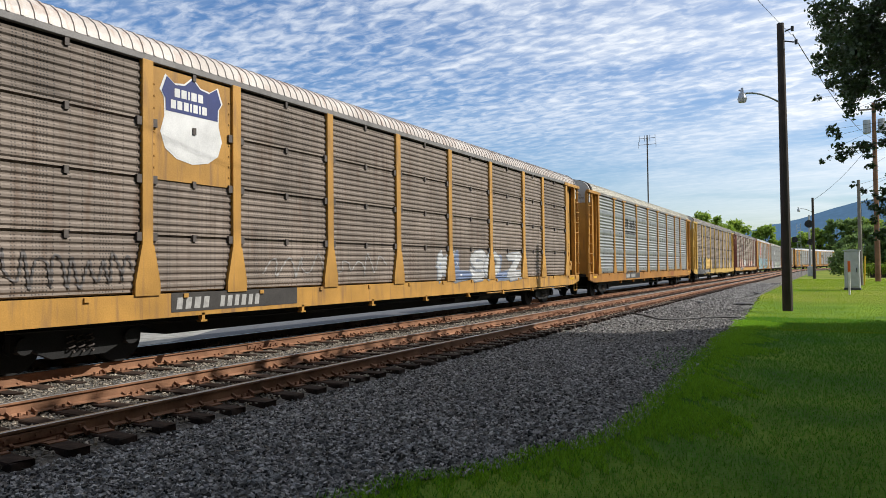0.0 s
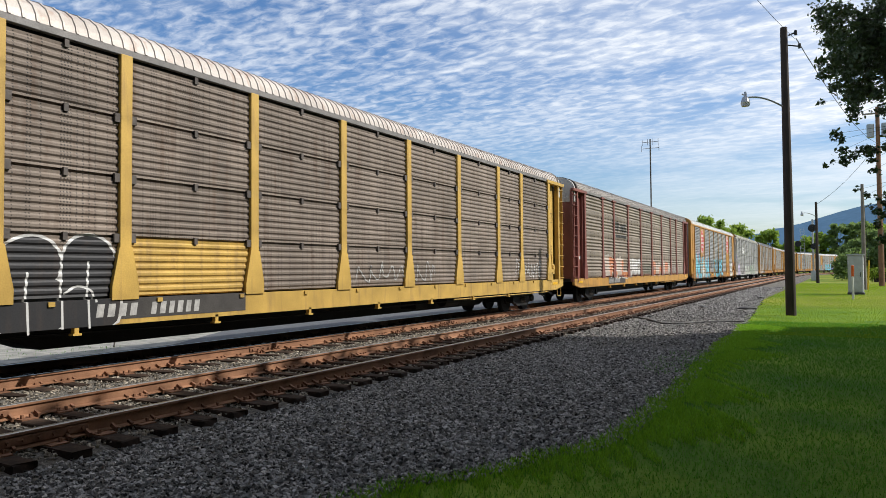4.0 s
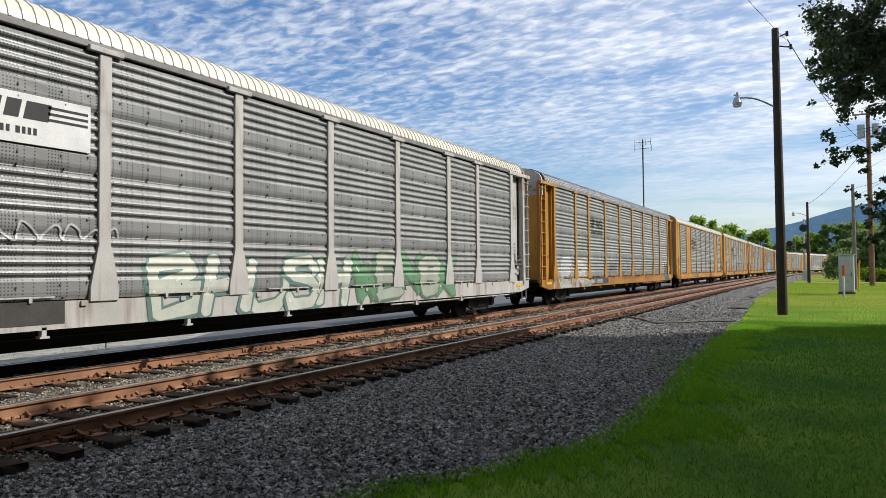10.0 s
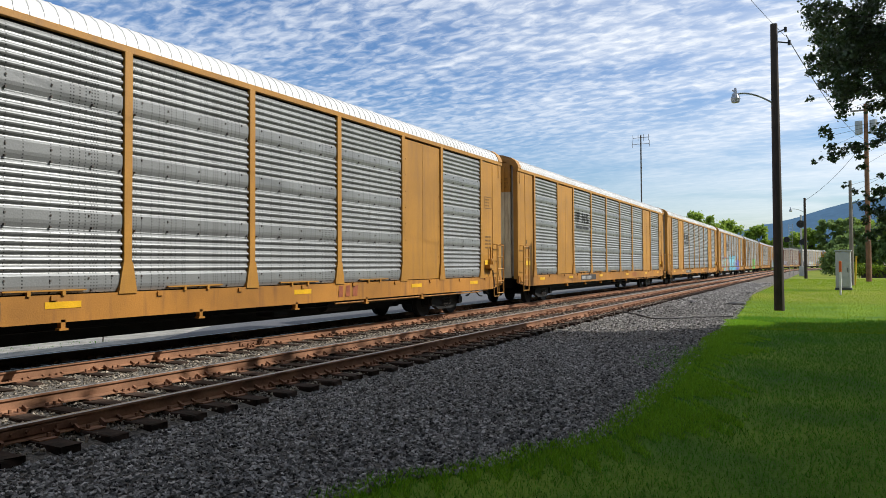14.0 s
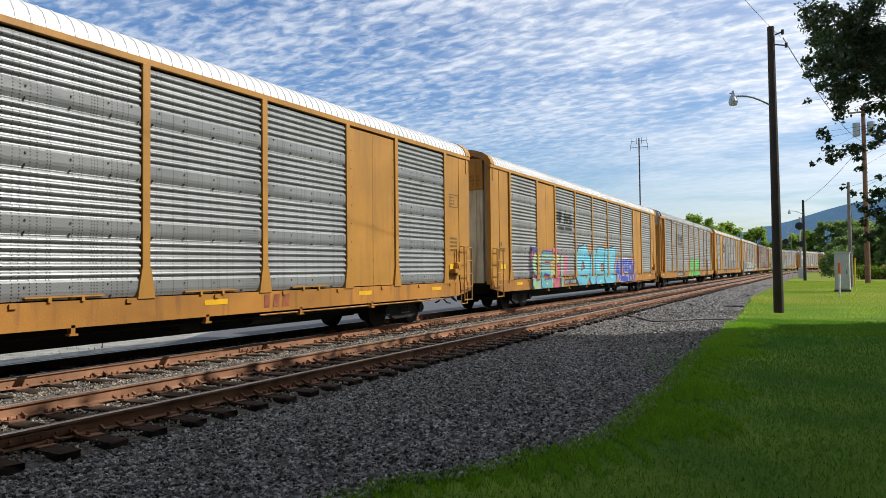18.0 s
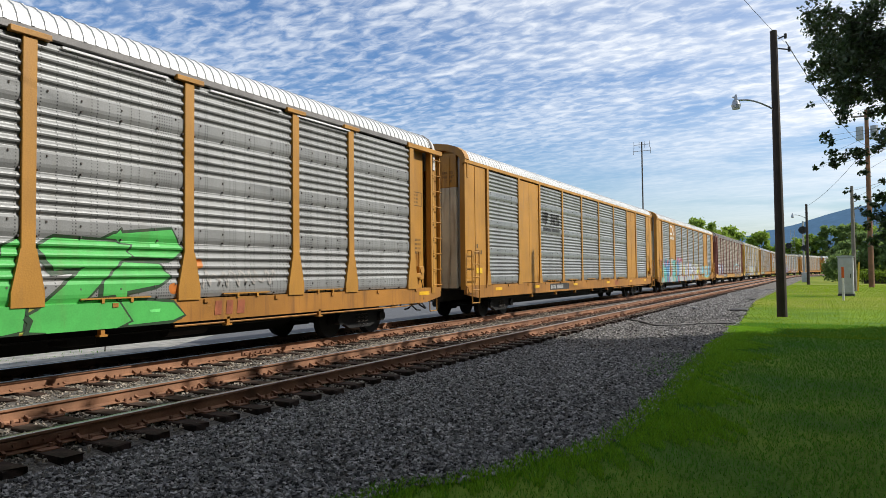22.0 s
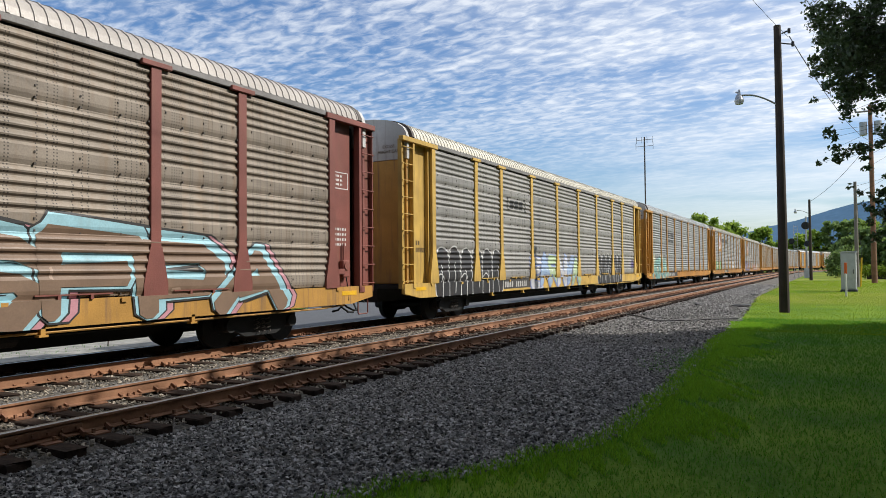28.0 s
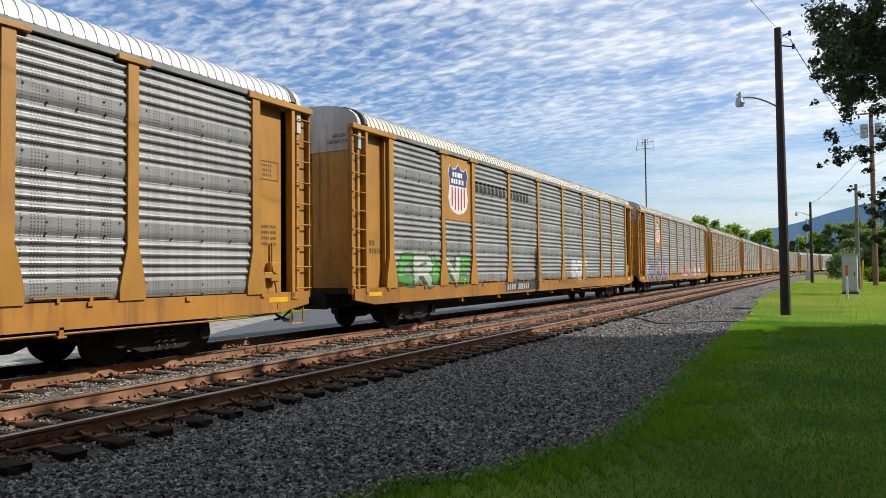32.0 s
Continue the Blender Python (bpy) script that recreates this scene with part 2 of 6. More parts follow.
leaf_material("blade_dry_lit", (0.19, 0.27, 0.018), (0.26, 0.40, 0.018), 0.3, 0.45)
# lush edge grass; the extra skylight there is put into its lighter green
leaf_material("blade_edge", (0.165, 0.33, 0.03), (0.27, 0.50, 0.03), 0.45, 0.4)


# ---- mesh helpers ----
def link_mesh(name, me, parent=None, label="", m=None):
    ob = new(name, me)
    if parent is not None:
        ob.parent = parent
    if m is not None:
        ob.matrix_basis = m
    if label:
        ob["label"] = label
    return ob


def mesh_of(name, bm, mat):
    me = bpy.data.meshes.new(name)
    bm.to_mesh(me)
    bm.free()
    me.materials.append(M[mat] if isinstance(mat, str) else mat)
    return me


def part(name, bm, mat, parent, label=""):
    return link_mesh(name, mesh_of(name, bm, mat), parent, label)


def box(bm, x0, x1, y0, y1, z0, z1, bevel=0.0):
    m = Matrix.Translation(((x0 + x1) / 2, (y0 + y1) / 2, (z0 + z1) / 2)) @ Matrix.Diagonal((abs(x1 - x0), abs(y1 - y0), abs(z1 - z0), 1))
    r = bmesh.ops.create_cube(bm, size=1, matrix=m)
    if bevel:
        es = list({e for v in r["verts"] for e in v.link_edges})
        bmesh.ops.bevel(bm, geom=es, offset=bevel, segments=1, affect="EDGES")
    return bm


def boxed(x0, x1, y0, y1, z0, z1, bevel=0.0):
    return box(bmesh.new(), x0, x1, y0, y1, z0, z1, bevel)


def rod(bm, a, b, r, seg=8, r2=None):
    a, b = Vector(a), Vector(b)
    d = b - a
    m = Matrix.Translation((a + b) / 2) @ d.to_track_quat("Z", "Y").to_matrix().to_4x4()
    bmesh.ops.create_cone(bm, cap_ends=True, segments=seg, radius1=r, radius2=r if r2 is None else r2, depth=d.length, matrix=m)
    return bm


def tube(bm, pts, r, seg=6):
    """One bent round bar through the points."""
    pts = [Vector(p) for p in pts]
    rings = []
    for i, p in enumerate(pts):
        d = (pts[min(i + 1, len(pts) - 1)] - pts[max(i - 1, 0)]).normalized()
        q = d.to_track_quat("Z", "Y")
        rings.append([bm.verts.new(p + q @ Vector((r * math.cos(2 * math.pi * k / seg), r * math.sin(2 * math.pi * k / seg), 0))) for k in range(seg)])
    for a, b in zip(rings, rings[1:]):
        off = min(range(seg), key=lambda o: (b[o].co - a[0].co).length)
        for k in range(seg):
            bm.faces.new((a[k], a[(k + 1) % seg], b[(k + 1 + off) % seg], b[(k + off) % seg]))
    bm.faces.new(rings[0][::-1])
    bm.faces.new(rings[-1])
    bmesh.ops.recalc_face_normals(bm, faces=bm.faces)
    return bm


def prism(bm, poly, axis, a, b):
    """Extrudes a closed outline along an axis: poly in the two other axes, in their order."""
    def v3(p, t):
        return {"x": (t, p[0], p[1]), "y": (p[0], t, p[1]), "z": (p[0], p[1], t)}[axis]
    A = [bm.verts.new(v3(p, a)) for p in poly]
    B = [bm.verts.new(v3(p, b)) for p in poly]
    n = len(poly)
    bm.faces.new(A)
    bm.faces.new(B[::-1])
    for i in range(n):
        bm.faces.new((A[i], B[i], B[(i + 1) % n], A[(i + 1) % n]))
    bmesh.ops.recalc_face_normals(bm, faces=bm.faces)
    return bm


# ---- the line of the tracks ----
RAIL = 0.30                      # height of the rail heads
TRAIN_OFF, NEAR_OFF = -11.408, -7.71
_ss = np.arange(-620, 900, 0.25)
_th = np.cumsum(np.clip((_ss - 150) / 40, 0, 1) * 0.00299) * 0.25
_cx, _cy = np.cumsum(np.sin(_th)) * 0.25, np.cumsum(np.cos(_th)) * 0.25
_i0 = int(np.searchsorted(_ss, 0))
_cx, _cy = _cx - _cx[_i0], _cy - _cy[_i0]


def line_at(s, off):
    """Place and heading (radians, to the right) on a line at that offset from the camera's own parallel."""
    x, y, h = np.interp(s, _ss, _cx), np.interp(s, _ss, _cy), np.interp(s, _ss, _th)
    return x + off * np.cos(h), y - off * np.sin(h), h


def strip(name, offs, s_values, mat, wobble=None, uvz=None):
    """A sheet along the line: offs is a list of (offset, height)."""
    verts, faces = [], []
    n = len(offs)
    for s in s_values:
        for j, (o, z) in enumerate(offs):
            oo = o + (wobble(s, j) if wobble else 0)
            x, y, _ = line_at(s, oo)
            verts.append((x, y, z))
    for i in range(len(s_values) - 1):
        for j in range(n - 1):
            a = i * n + j
            faces.append((a, a + n, a + n + 1, a + 1))
    me = bpy.data.meshes.new(name)
    me.from_pydata(verts, [], faces)
    me.materials.append(M[mat])
    me.update()
    ob = new(name, me)
    bm = bmesh.new()
    bm.from_mesh(me)
    bmesh.ops.recalc_face_normals(bm, faces=bm.faces)
    if sum(f.normal.z for f in bm.faces) < 0:
        bmesh.ops.reverse_faces(bm, faces=bm.faces)
    bm.to_mesh(me)
    bm.free()
    return ob


# ---- ground and tracks ----
def wob(scale, amount, seed):
    return lambda s: amount * noise.noise(Vector((s * scale, seed, 0.0)))


_es = np.arange(-40, 300, 0.2)
_ev = np.interp(_es, [-40, 3, 5.1, 6.85, 8.85, 13.8, 20.8, 48, 210], [-3.9, -3.8, -3.15, -2.3, -2.0, -2.3, -2.45, -4.0, -5.0])
_ev = _ev + np.array([0.22 * noise.noise(Vector((s * 0.6, 3.1, 0))) + 0.16 * noise.noise(Vector((s * 2.1, 8.0, 0))) for s in _es])


def lawn_edge(s):
    """Where the lawn gives way to the stones."""
    return np.interp(s, _es, _ev)


LOW = -0.40                       # the ground beyond the tracks lies lower


def ground_sheet():
    bm = bmesh.new()
    R = 4200
    vals = [-R, -900, -250, -60, 0, 60, 250, 900, R]
    across = [-R, -900, -250, -60, -17.0, -14.4, 0, 60, 250, 900, R]
    grid = [[bm.verts.new((x, y, LOW if x < -15 else 0.0)) for y in vals] for x in across]
    for i in range(len(across) - 1):
        for j in range(len(vals) - 1):
            bm.faces.new((grid[i][j], grid[i + 1][j], grid[i + 1][j + 1], grid[i][j + 1]))
    tagged(link_mesh("ground", mesh_of("ground", bm, "lawn")), "short mown green grass of the open ground", "ground", kind="structure")
    bm = bmesh.new()
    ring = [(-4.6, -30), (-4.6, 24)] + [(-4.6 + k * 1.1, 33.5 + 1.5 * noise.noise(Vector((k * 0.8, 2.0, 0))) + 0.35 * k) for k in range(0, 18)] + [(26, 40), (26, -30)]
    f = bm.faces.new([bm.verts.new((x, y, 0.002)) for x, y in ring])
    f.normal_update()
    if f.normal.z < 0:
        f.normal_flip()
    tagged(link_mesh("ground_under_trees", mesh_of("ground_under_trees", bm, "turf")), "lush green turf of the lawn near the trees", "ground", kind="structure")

    def near_edge(s, j):
        return 0.0 if j else float(lawn_edge(s)) + 2.25

    sv = [x for x in np.arange(-560, -30, 10.0)] + [x for x in np.arange(-30, 70, 0.25)] + [x for x in np.arange(70, 860, 3)]
    bed = strip("ballast_bed", [(-2.25, 0.004), (-3.6, 0.02), (-5.5, 0.018), (-6.25, 0.014), (-6.75, 0.07), (-9.4, 0.085), (-12.9, 0.09), (-13.4, 0.07), (-14.6, 0.012)],
                sv, "ballast", near_edge)
    tagged(bed, "grey crushed stone bed under both tracks", "ballast", kind="structure")
    lot = strip("gravel_lot", [(-14.3, 0.0), (-17.0, LOW + 0.012), (-25.5, LOW + 0.012)], list(np.arange(-40, 420, 2.0)), "lot", lambda s, j: 0.8 * noise.noise(Vector((s * 0.2, j * 9.1, 0))))
    tagged(lot, "pale dusty gravel beyond the tracks", "gravel", kind="structure")
    bm = bmesh.new()
    bm.faces.new([bm.verts.new((x, y, LOW + 0.018)) for x, y in ((-17.1, 13.2), (-17.1, 120), (-40, 120), (-40, 58), (-25.5, 29), (-21.0, 20.2))])
    bmesh.ops.recalc_face_normals(bm, faces=bm.faces)
    road = link_mesh("road", mesh_of("road", bm, "asphalt"))
    if road.data.polygons[0].normal.z < 0:
        road.data.flip_normals()
    tagged(road, "grey asphalt road beyond the tracks", "road", kind="structure")


def rail_line(name, off, s0=-560, s1=860):
    prof = [(-0.070, 0.13), (0.070, 0.13), (0.070, 0.140), (0.012, 0.158), (0.010, 0.258), (0.036, 0.268), (0.036, 0.294), (0.028, 0.30),
            (-0.028, 0.30), (-0.036, 0.294), (-0.036, 0.268), (-0.010, 0.258), (-0.012, 0.158), (-0.070, 0.140)]
    sv = list(np.arange(s0, -40, 40.0)) + list(np.arange(-40, 80, 4.0)) + list(np.arange(80, s1, 6.0))
    verts, faces, mats = [], [], []
    n = len(prof)
    for s in sv:
        for o, z in prof:
            x, y, _ = line_at(s, off + o)
            verts.append((x, y, z))
    for i in range(len(sv) - 1):
        for j in range(n):
            k = (j + 1) % n
            faces.append((i * n + j, (i + 1) * n + j, (i + 1) * n + k, i * n + k))
            mats.append(1 if j in (6, 7, 8) else 0)
    me = bpy.data.meshes.new(name)
    me.from_pydata(verts, [], faces)
    me.materials.append(M["rail_rust"])
    me.materials.append(M["rail_head"])
    me.polygons.foreach_set("material_index", mats)
    bm = bmesh.new()
    bm.from_mesh(me)
    bmesh.ops.recalc_face_normals(bm, faces=bm.faces)
    bm.to_mesh(me)
    bm.free()
    return tagged(new(name, me), "long steel rail with rusty sides and a worn bright head", "rail", "rails of the tracks", "structure")


def tracks():
    for c in (NEAR_OFF, TRAIN_OFF):
        for side in (0.7525, -0.7525):
            rail_line("rail", c + side)
    rnd = random.Random(5)
    for c, key in ((NEAR_OFF, "near"), (TRAIN_OFF, "far")):
        bed = tagged(new("track_" + key, None), "row of dark creosoted wooden ties with rusty plates", "track", kind="structure")
        metal = bmesh.new()
        rest = bmesh.new()
        s = -12.0
        k = 0
        shapes = []
        for v in range(5):
            b = boxed(-1.3, 1.3, -0.115, 0.115, -0.06, 0.118, 0.012)
            for w in b.verts:
                w.co += Vector((rnd.uniform(-0.03, 0.03), rnd.uniform(-0.008, 0.008), rnd.uniform(-0.008, 0.004)))
            shapes.append(mesh_of("tie", b, "tie_wood"))
        while s < 300:
            x, y, h = line_at(s, c + rnd.uniform(-0.05, 0.05))
            m = Matrix.Translation((x, y, 0)) @ Matrix.Rotation(-h + rnd.uniform(-0.02, 0.02), 4, "Z")
            if s < 55:
                link_mesh("tie", shapes[k % 5], bed, m=m)
            else:
                bmesh.ops.create_cube(rest, size=1, matrix=m @ Matrix.Translation((0, 0, 0.03)) @ Matrix.Diagonal((2.6, 0.23, 0.176, 1)))
            if s < 70:
                for side in (-0.7525, 0.7525):
                    mm = m @ Matrix.Translation((side, 0, 0))
                    bmesh.ops.create_cube(metal, size=1, matrix=mm @ Matrix.Translation((0.0, 0, 0.124)) @ Matrix.Diagonal((0.36, 0.19, 0.014, 1)))
                    for sy in (-0.05, 0.05):
                        for sx in (-0.09, 0.09):
                            if rnd.random() < 0.85:
                                bmesh.ops.create_cube(metal, size=1, matrix=mm @ Matrix.Translation((sx, sy, 0.15)) @ Matrix.Diagonal((0.035, 0.024, 0.05, 1)))
                    for sy in (-0.15, 0.15):
                        if rnd.random() < 0.75:
                            bmesh.ops.create_cube(metal, size=1, matrix=mm @ Matrix.Translation((0.045, sy, 0.155)) @ Matrix.Rotation(0.4, 4, "Y") @ Matrix.Diagonal((0.10, 0.03, 0.055, 1)))
            s += 0.52 + rnd.uniform(-0.03, 0.03)
            k += 1
        o = part("tie_plates", metal, "rust", bed, "rusty steel plates, spikes and anchors")
        tagged(o, kind="stuff")
        o = part("distant_ties", rest, "tie_wood", bed)
        tagged(o, kind="stuff")
        # bolted joint bars
        for s in ((4.1, 23.2) if key == "near" else (11.0, 19.0)):
            for side in (0.7525, -0.7525):
                x, y, _ = line_at(s, c + side)
                bm = boxed(-0.035, 0.035, -0.45, 0.45, 0.165, 0.25, 0.006)
                for i in range(6):
                    rod(bm, (0.03, -0.38 + i * 0.152, 0.208), (0.065, -0.38 + i * 0.152, 0.208), 0.02, 6)
                ob = part("joint_bar", bm, "rust", bed)
                ob.location = (x, y, 0)


def stones():
    """Loose crushed stones of the bed, nearest the footpath."""
    rng = np.random.default_rng(4)
    cube = np.array([(a, b, c) for a in (-1, 1) for b in (-1, 1) for c in (-1, 1)], float)
    quads = np.array([(0, 1, 3, 2), (4, 6, 7, 5), (0, 4, 5, 1), (2, 3, 7, 6), (1, 5, 7, 3)])   # no face below

    def scatter(name, n, xs, ys, size, zf, label, power=1.0, mat="stone_loose"):
        X = rng.uniform(*xs, n)
        Y = ys[0] + (ys[1] - ys[0]) * rng.uniform(0, 1, n) ** power
        keep = zf(X, Y) > -1
        X, Y = X[keep], Y[keep]
        n = len(X)
        Z = zf(X, Y)
        S = size * rng.uniform(0.55, 1.35, n) * (1 + 0.02 * np.maximum(0, Y - 10))
        V = cube[None] * rng.uniform(0.2, 1.05, (n, 8, 3)) * np.stack([S, S * rng.uniform(0.55, 1, n), S * rng.uniform(0.5, 0.95, n)], 1)[:, None]
        a, t = rng.uniform(0, 6.28, n), rng.uniform(-1.2, 1.2, n)
        ca, sa, ct, st = np.cos(a), np.sin(a), np.cos(t), np.sin(t)
        x, y, z = V[..., 0], V[..., 1], V[..., 2]
        y, z = y * ct[:, None] - z * st[:, None], y * st[:, None] + z * ct[:, None]
        x, y = x * ca[:, None] - y * sa[:, None], x * sa[:, None] + y * ca[:, None]
        P = np.stack([x + X[:, None], y + Y[:, None], z + (Z + S * 0.25)[:, None]], -1).reshape(-1, 3)
        F = (quads[None] + 8 * np.arange(n)[:, None, None]).reshape(-1, 4)
        me = bpy.data.meshes.new(name)
        me.vertices.add(len(P))
        me.vertices.foreach_set("co", P.ravel())
        me.loops.add(F.size)
        me.loops.foreach_set("vertex_index", F.ravel().astype(np.int32))
        me.polygons.add(len(F))
        me.polygons.foreach_set("loop_start", np.arange(0, F.size, 4, dtype=np.int32))
        me.update()
        me.validate()
        me.shade_flat()
        me.materials.append(M[mat])
        tagged(new(name, me), label, "gravel", kind="stuff")

    def bank(X, Y):
        edge = lawn_edge(Y) + 0.12
        z = np.interp(-X, [2.25, 3.6, 5.5, 6.25, 6.75, 9.4], [0.004, 0.02, 0.018, 0.014, 0.07, 0.085])
        return np.where(X > edge, -9, z)

    scatter("loose_stones", 62000, (-6.42, -1.9), (1.5, 16), 0.0235, bank, "dark angular crushed stones of the shoulder", 1.25)
    scatter("loose_stones", 42000, (-6.42, -2.2), (15.5, 70), 0.0225, bank, "grey angular crushed stones along the shoulder")
    scatter("track_stones", 42000, (-12.6, -6.5), (2, 34), 0.021, lambda X, Y: np.full(len(X), 0.085), "pale crushed stones between the rails", 1.3, "stone_pale")


def blades(name, n, area, h, mat, label, seed, keep=None, power=1.6):
    """Grass blades as small bent triangles, in one sheet."""
    rng = np.random.default_rng(seed)
    X, Y = rng.uniform(area[0], area[1], n), area[2] + (area[3] - area[2]) * rng.uniform(0, 1, n) ** power
    if keep is not None:
        k = keep(X, Y)
        X, Y = X[k], Y[k]
        n = len(X)
    a = rng.uniform(0, 6.28, n)
    w = 0.0022 + 0.00026 * Y
    H = h * rng.uniform(0.5, 1.3, n)
    lean = rng.uniform(0.1, 0.7, n) * H
    b = rng.uniform(0, 6.28, n)
    P = np.empty((n, 4, 3))
    dx, dy = np.cos(a) * w, np.sin(a) * w
    P[:, 0] = np.stack([X - dx, Y - dy, 0 * X], 1)
    P[:, 1] = np.stack([X + dx, Y + dy, 0 * X], 1)
    P[:, 2] = np.stack([X + dx * 0.7 + np.cos(b) * lean * 0.4, Y + dy * 0.7 + np.sin(b) * lean * 0.4, H * 0.6], 1)
    P[:, 3] = np.stack([X + np.cos(b) * lean, Y + np.sin(b) * lean, H], 1)
    P[..., 2] += np.where(X < -15, LOW, 0.0)[:, None]
    base = 4 * np.arange(n)[:, None]
    F = np.concatenate([base + np.array([[0, 1, 2]]), base + np.array([[0, 2, 3]])], 1).reshape(-1, 3)
    me = bpy.data.meshes.new(name)
    me.vertices.add(4 * n)
    me.vertices.foreach_set("co", P.ravel())
    me.loops.add(F.size)
    me.loops.foreach_set("vertex_index", F.ravel().astype(np.int32))
    me.polygons.add(len(F))
    me.polygons.foreach_set("loop_start", np.arange(0, F.size, 3, dtype=np.int32))
    me.update()
    me.materials.append(M[mat])
    return tagged(new(name, me), label, "grass", kind="stuff")


def grass():
    def on_lawn(X, Y):
        return X > lawn_edge(Y) - 0.12 * np.abs(np.sin(X * 37.0 + Y * 23.0))
    # darker blades up to the shade's border, lighter ones beyond it in the sun
    blades("grass", 200000, (-4.6, 6.0, 2.5, 26), 0.038, "blade", "short green lawn grass, blades coloured darker for tree shade", 11, on_lawn, 1.5)
    blades("grass", 90000, (-6.0, 9.0, 21, 90), 0.035, "blade_dry_lit", "green lawn grass, blades coloured lighter for the sun", 12, on_lawn, 2.0)
    blades("grass", 190000, (-4.3, -0.8, 3.0, 24), 0.06, "blade_edge", "lush grass along the lawn's edge, coloured lighter for open sky", 17,
           lambda X, Y: (X > lawn_edge(Y) - 0.15 * np.abs(np.sin(X * 37.0 + Y * 23.0))) & (X < lawn_edge(Y) + 0.35 + 0.9 * np.abs(np.sin(Y * 1.3) * np.sin(Y * 0.41 + 1.0)) + 0.25 * np.sin(X * 19.0 + Y * 11.0)), 1.3)
    blades("weeds", 9000, (-3.9, -1.6, 2.5, 16), 0.085, "blade", "taller weeds along the edge of the stones", 13, lambda X, Y: np.abs(X - lawn_edge(Y) - 0.05) < 0.28 * np.abs(np.sin(X * 51.0 + Y * 7.0)))
    blades("weeds", 1600, (-3.4, -1.9, 11.8, 16.2), 0.07, "blade", "sparse weeds spreading into the stones", 15, lambda X, Y: ((X + 2.6) / 0.75) ** 2 + ((Y - 14.0) / 2.1) ** 2 + 0.5 * np.sin(X * 9.0) * np.sin(Y * 5.0) < 0.62, 1.0)
    blades("weeds", 700, (-21.5, -18.3, 10.0, 13.4), 0.07, "blade", "sparse green weeds in the gravel beyond the tracks", 16, lambda X, Y: np.sin(X * 5.1) * np.sin(Y * 3.7 + X) > 0.1, 1.0)
    blades("weeds", 9000, (-28, -25.0, -5, 30), 0.15, "blade", "weeds on the far side of the gravel", 14)


stone_mat = material("stone_loose", (0.225, 0.217, 0.207), 0.9, spec=0.08, vary=0.3, scale=9, grain=50, bump=0.3)
pale_mat = material("stone_pale", (0.225, 0.195, 0.155), 0.9, spec=0.1, vary=0.3, scale=9, grain=50, bump=0.3)


def stone_islands(mat):
    nt = mat.node_tree
    g = nt.nodes.new("ShaderNodeNewGeometry")
    hs = nt.nodes.new("ShaderNodeHueSaturation")
    r = nt.nodes.new("ShaderNodeMapRange")
    r.inputs["To Min"].default_value, r.inputs["To Max"].default_value = 0.2, 2.1
    b = nt.nodes["Principled BSDF"]
    src = b.inputs["Base Color"].links[0].from_socket
    nt.links.new(g.outputs["Random Per Island"], r.inputs["Value"])
    nt.links.new(r.outputs[0], hs.inputs["Value"])
    nt.links.new(src, hs.inputs["Color"])
    nt.links.new(hs.outputs[0], b.inputs["Base Color"])


stone_islands(stone_mat)
stone_islands(pale_mat)
M["stone_loose"], M["stone_pale"] = stone_mat, pale_mat
ground_sheet()


# ---- the train of car carriers ----
PITCH = 28.48                     # from coupler to coupler
POSTS = (-11.86, -9.08, -7.10, -4.26, -1.42, 1.42, 4.26, 7.10, 9.08, 11.86)
B_POSTS = (-11.81, -9.08, -6.96, -4.22, -1.52, 1.28, 4.10, 6.93, 9.08, 11.81)
SIDE = 1.45                       # the plane of the side panels, from the car's middle
PZ0, PZ1 = 1.15, 5.00
_cache = {}


def cached(key, make):
    if key not in _cache:
        _cache[key] = make()
    return _cache[key]


def profile(style):
    """The side panel's section: (height, depth) from its bottom up."""
    def make():
        out = []
        if style.startswith("ribbed"):
            count, pitch, first, deep = (4, 0.157, 0.325, 0.044) if style == "ribbed" else (5, 0.128, 0.31, 0.042)
            for row in range(4):
                z = PZ0 + row * 0.9625
                out += [(z, 0.0), (z + 0.07, 0.026), (z + 0.12, 0.034), (z + first - 0.05, 0.034), (z + first - 0.01, 0.004)]
                for k in range(count):
                    b = z + first + k * pitch
                    out += [(b + u * pitch, deep * v) for u, v in ((0.0, 0.0), (0.13, 0.14), (0.33, 0.82), (0.50, 1.0), (0.66, 0.74), (0.86, 0.12))]
                out += [(z + 0.953, 0.006), (z + 0.9624, 0.0)]
        else:
            for row in range(4):
                z = PZ0 + row * 0.9625
                out += [(z + 0.001, -0.05), (z + 0.022, -0.05), (z + 0.026, 0.008)]
                for k in range(7):
                    c = z + 0.115 + k * 0.122
                    out += [(c - 0.05, 0.0), (c - 0.02, 0.022), (c + 0.02, 0.022), (c + 0.05, 0.0)]
                out += [(z + 0.945, 0.008), (z + 0.950, -0.05), (z + 0.9624, -0.05)]
        return out
    return cached(("profile", style), make)


def depth_at(style, z):
    if z < 1.13:
        return 1.503 - SIDE
    p = profile(style)
    return float(np.interp(z, [a for a, _ in p], [b for _, b in p]))


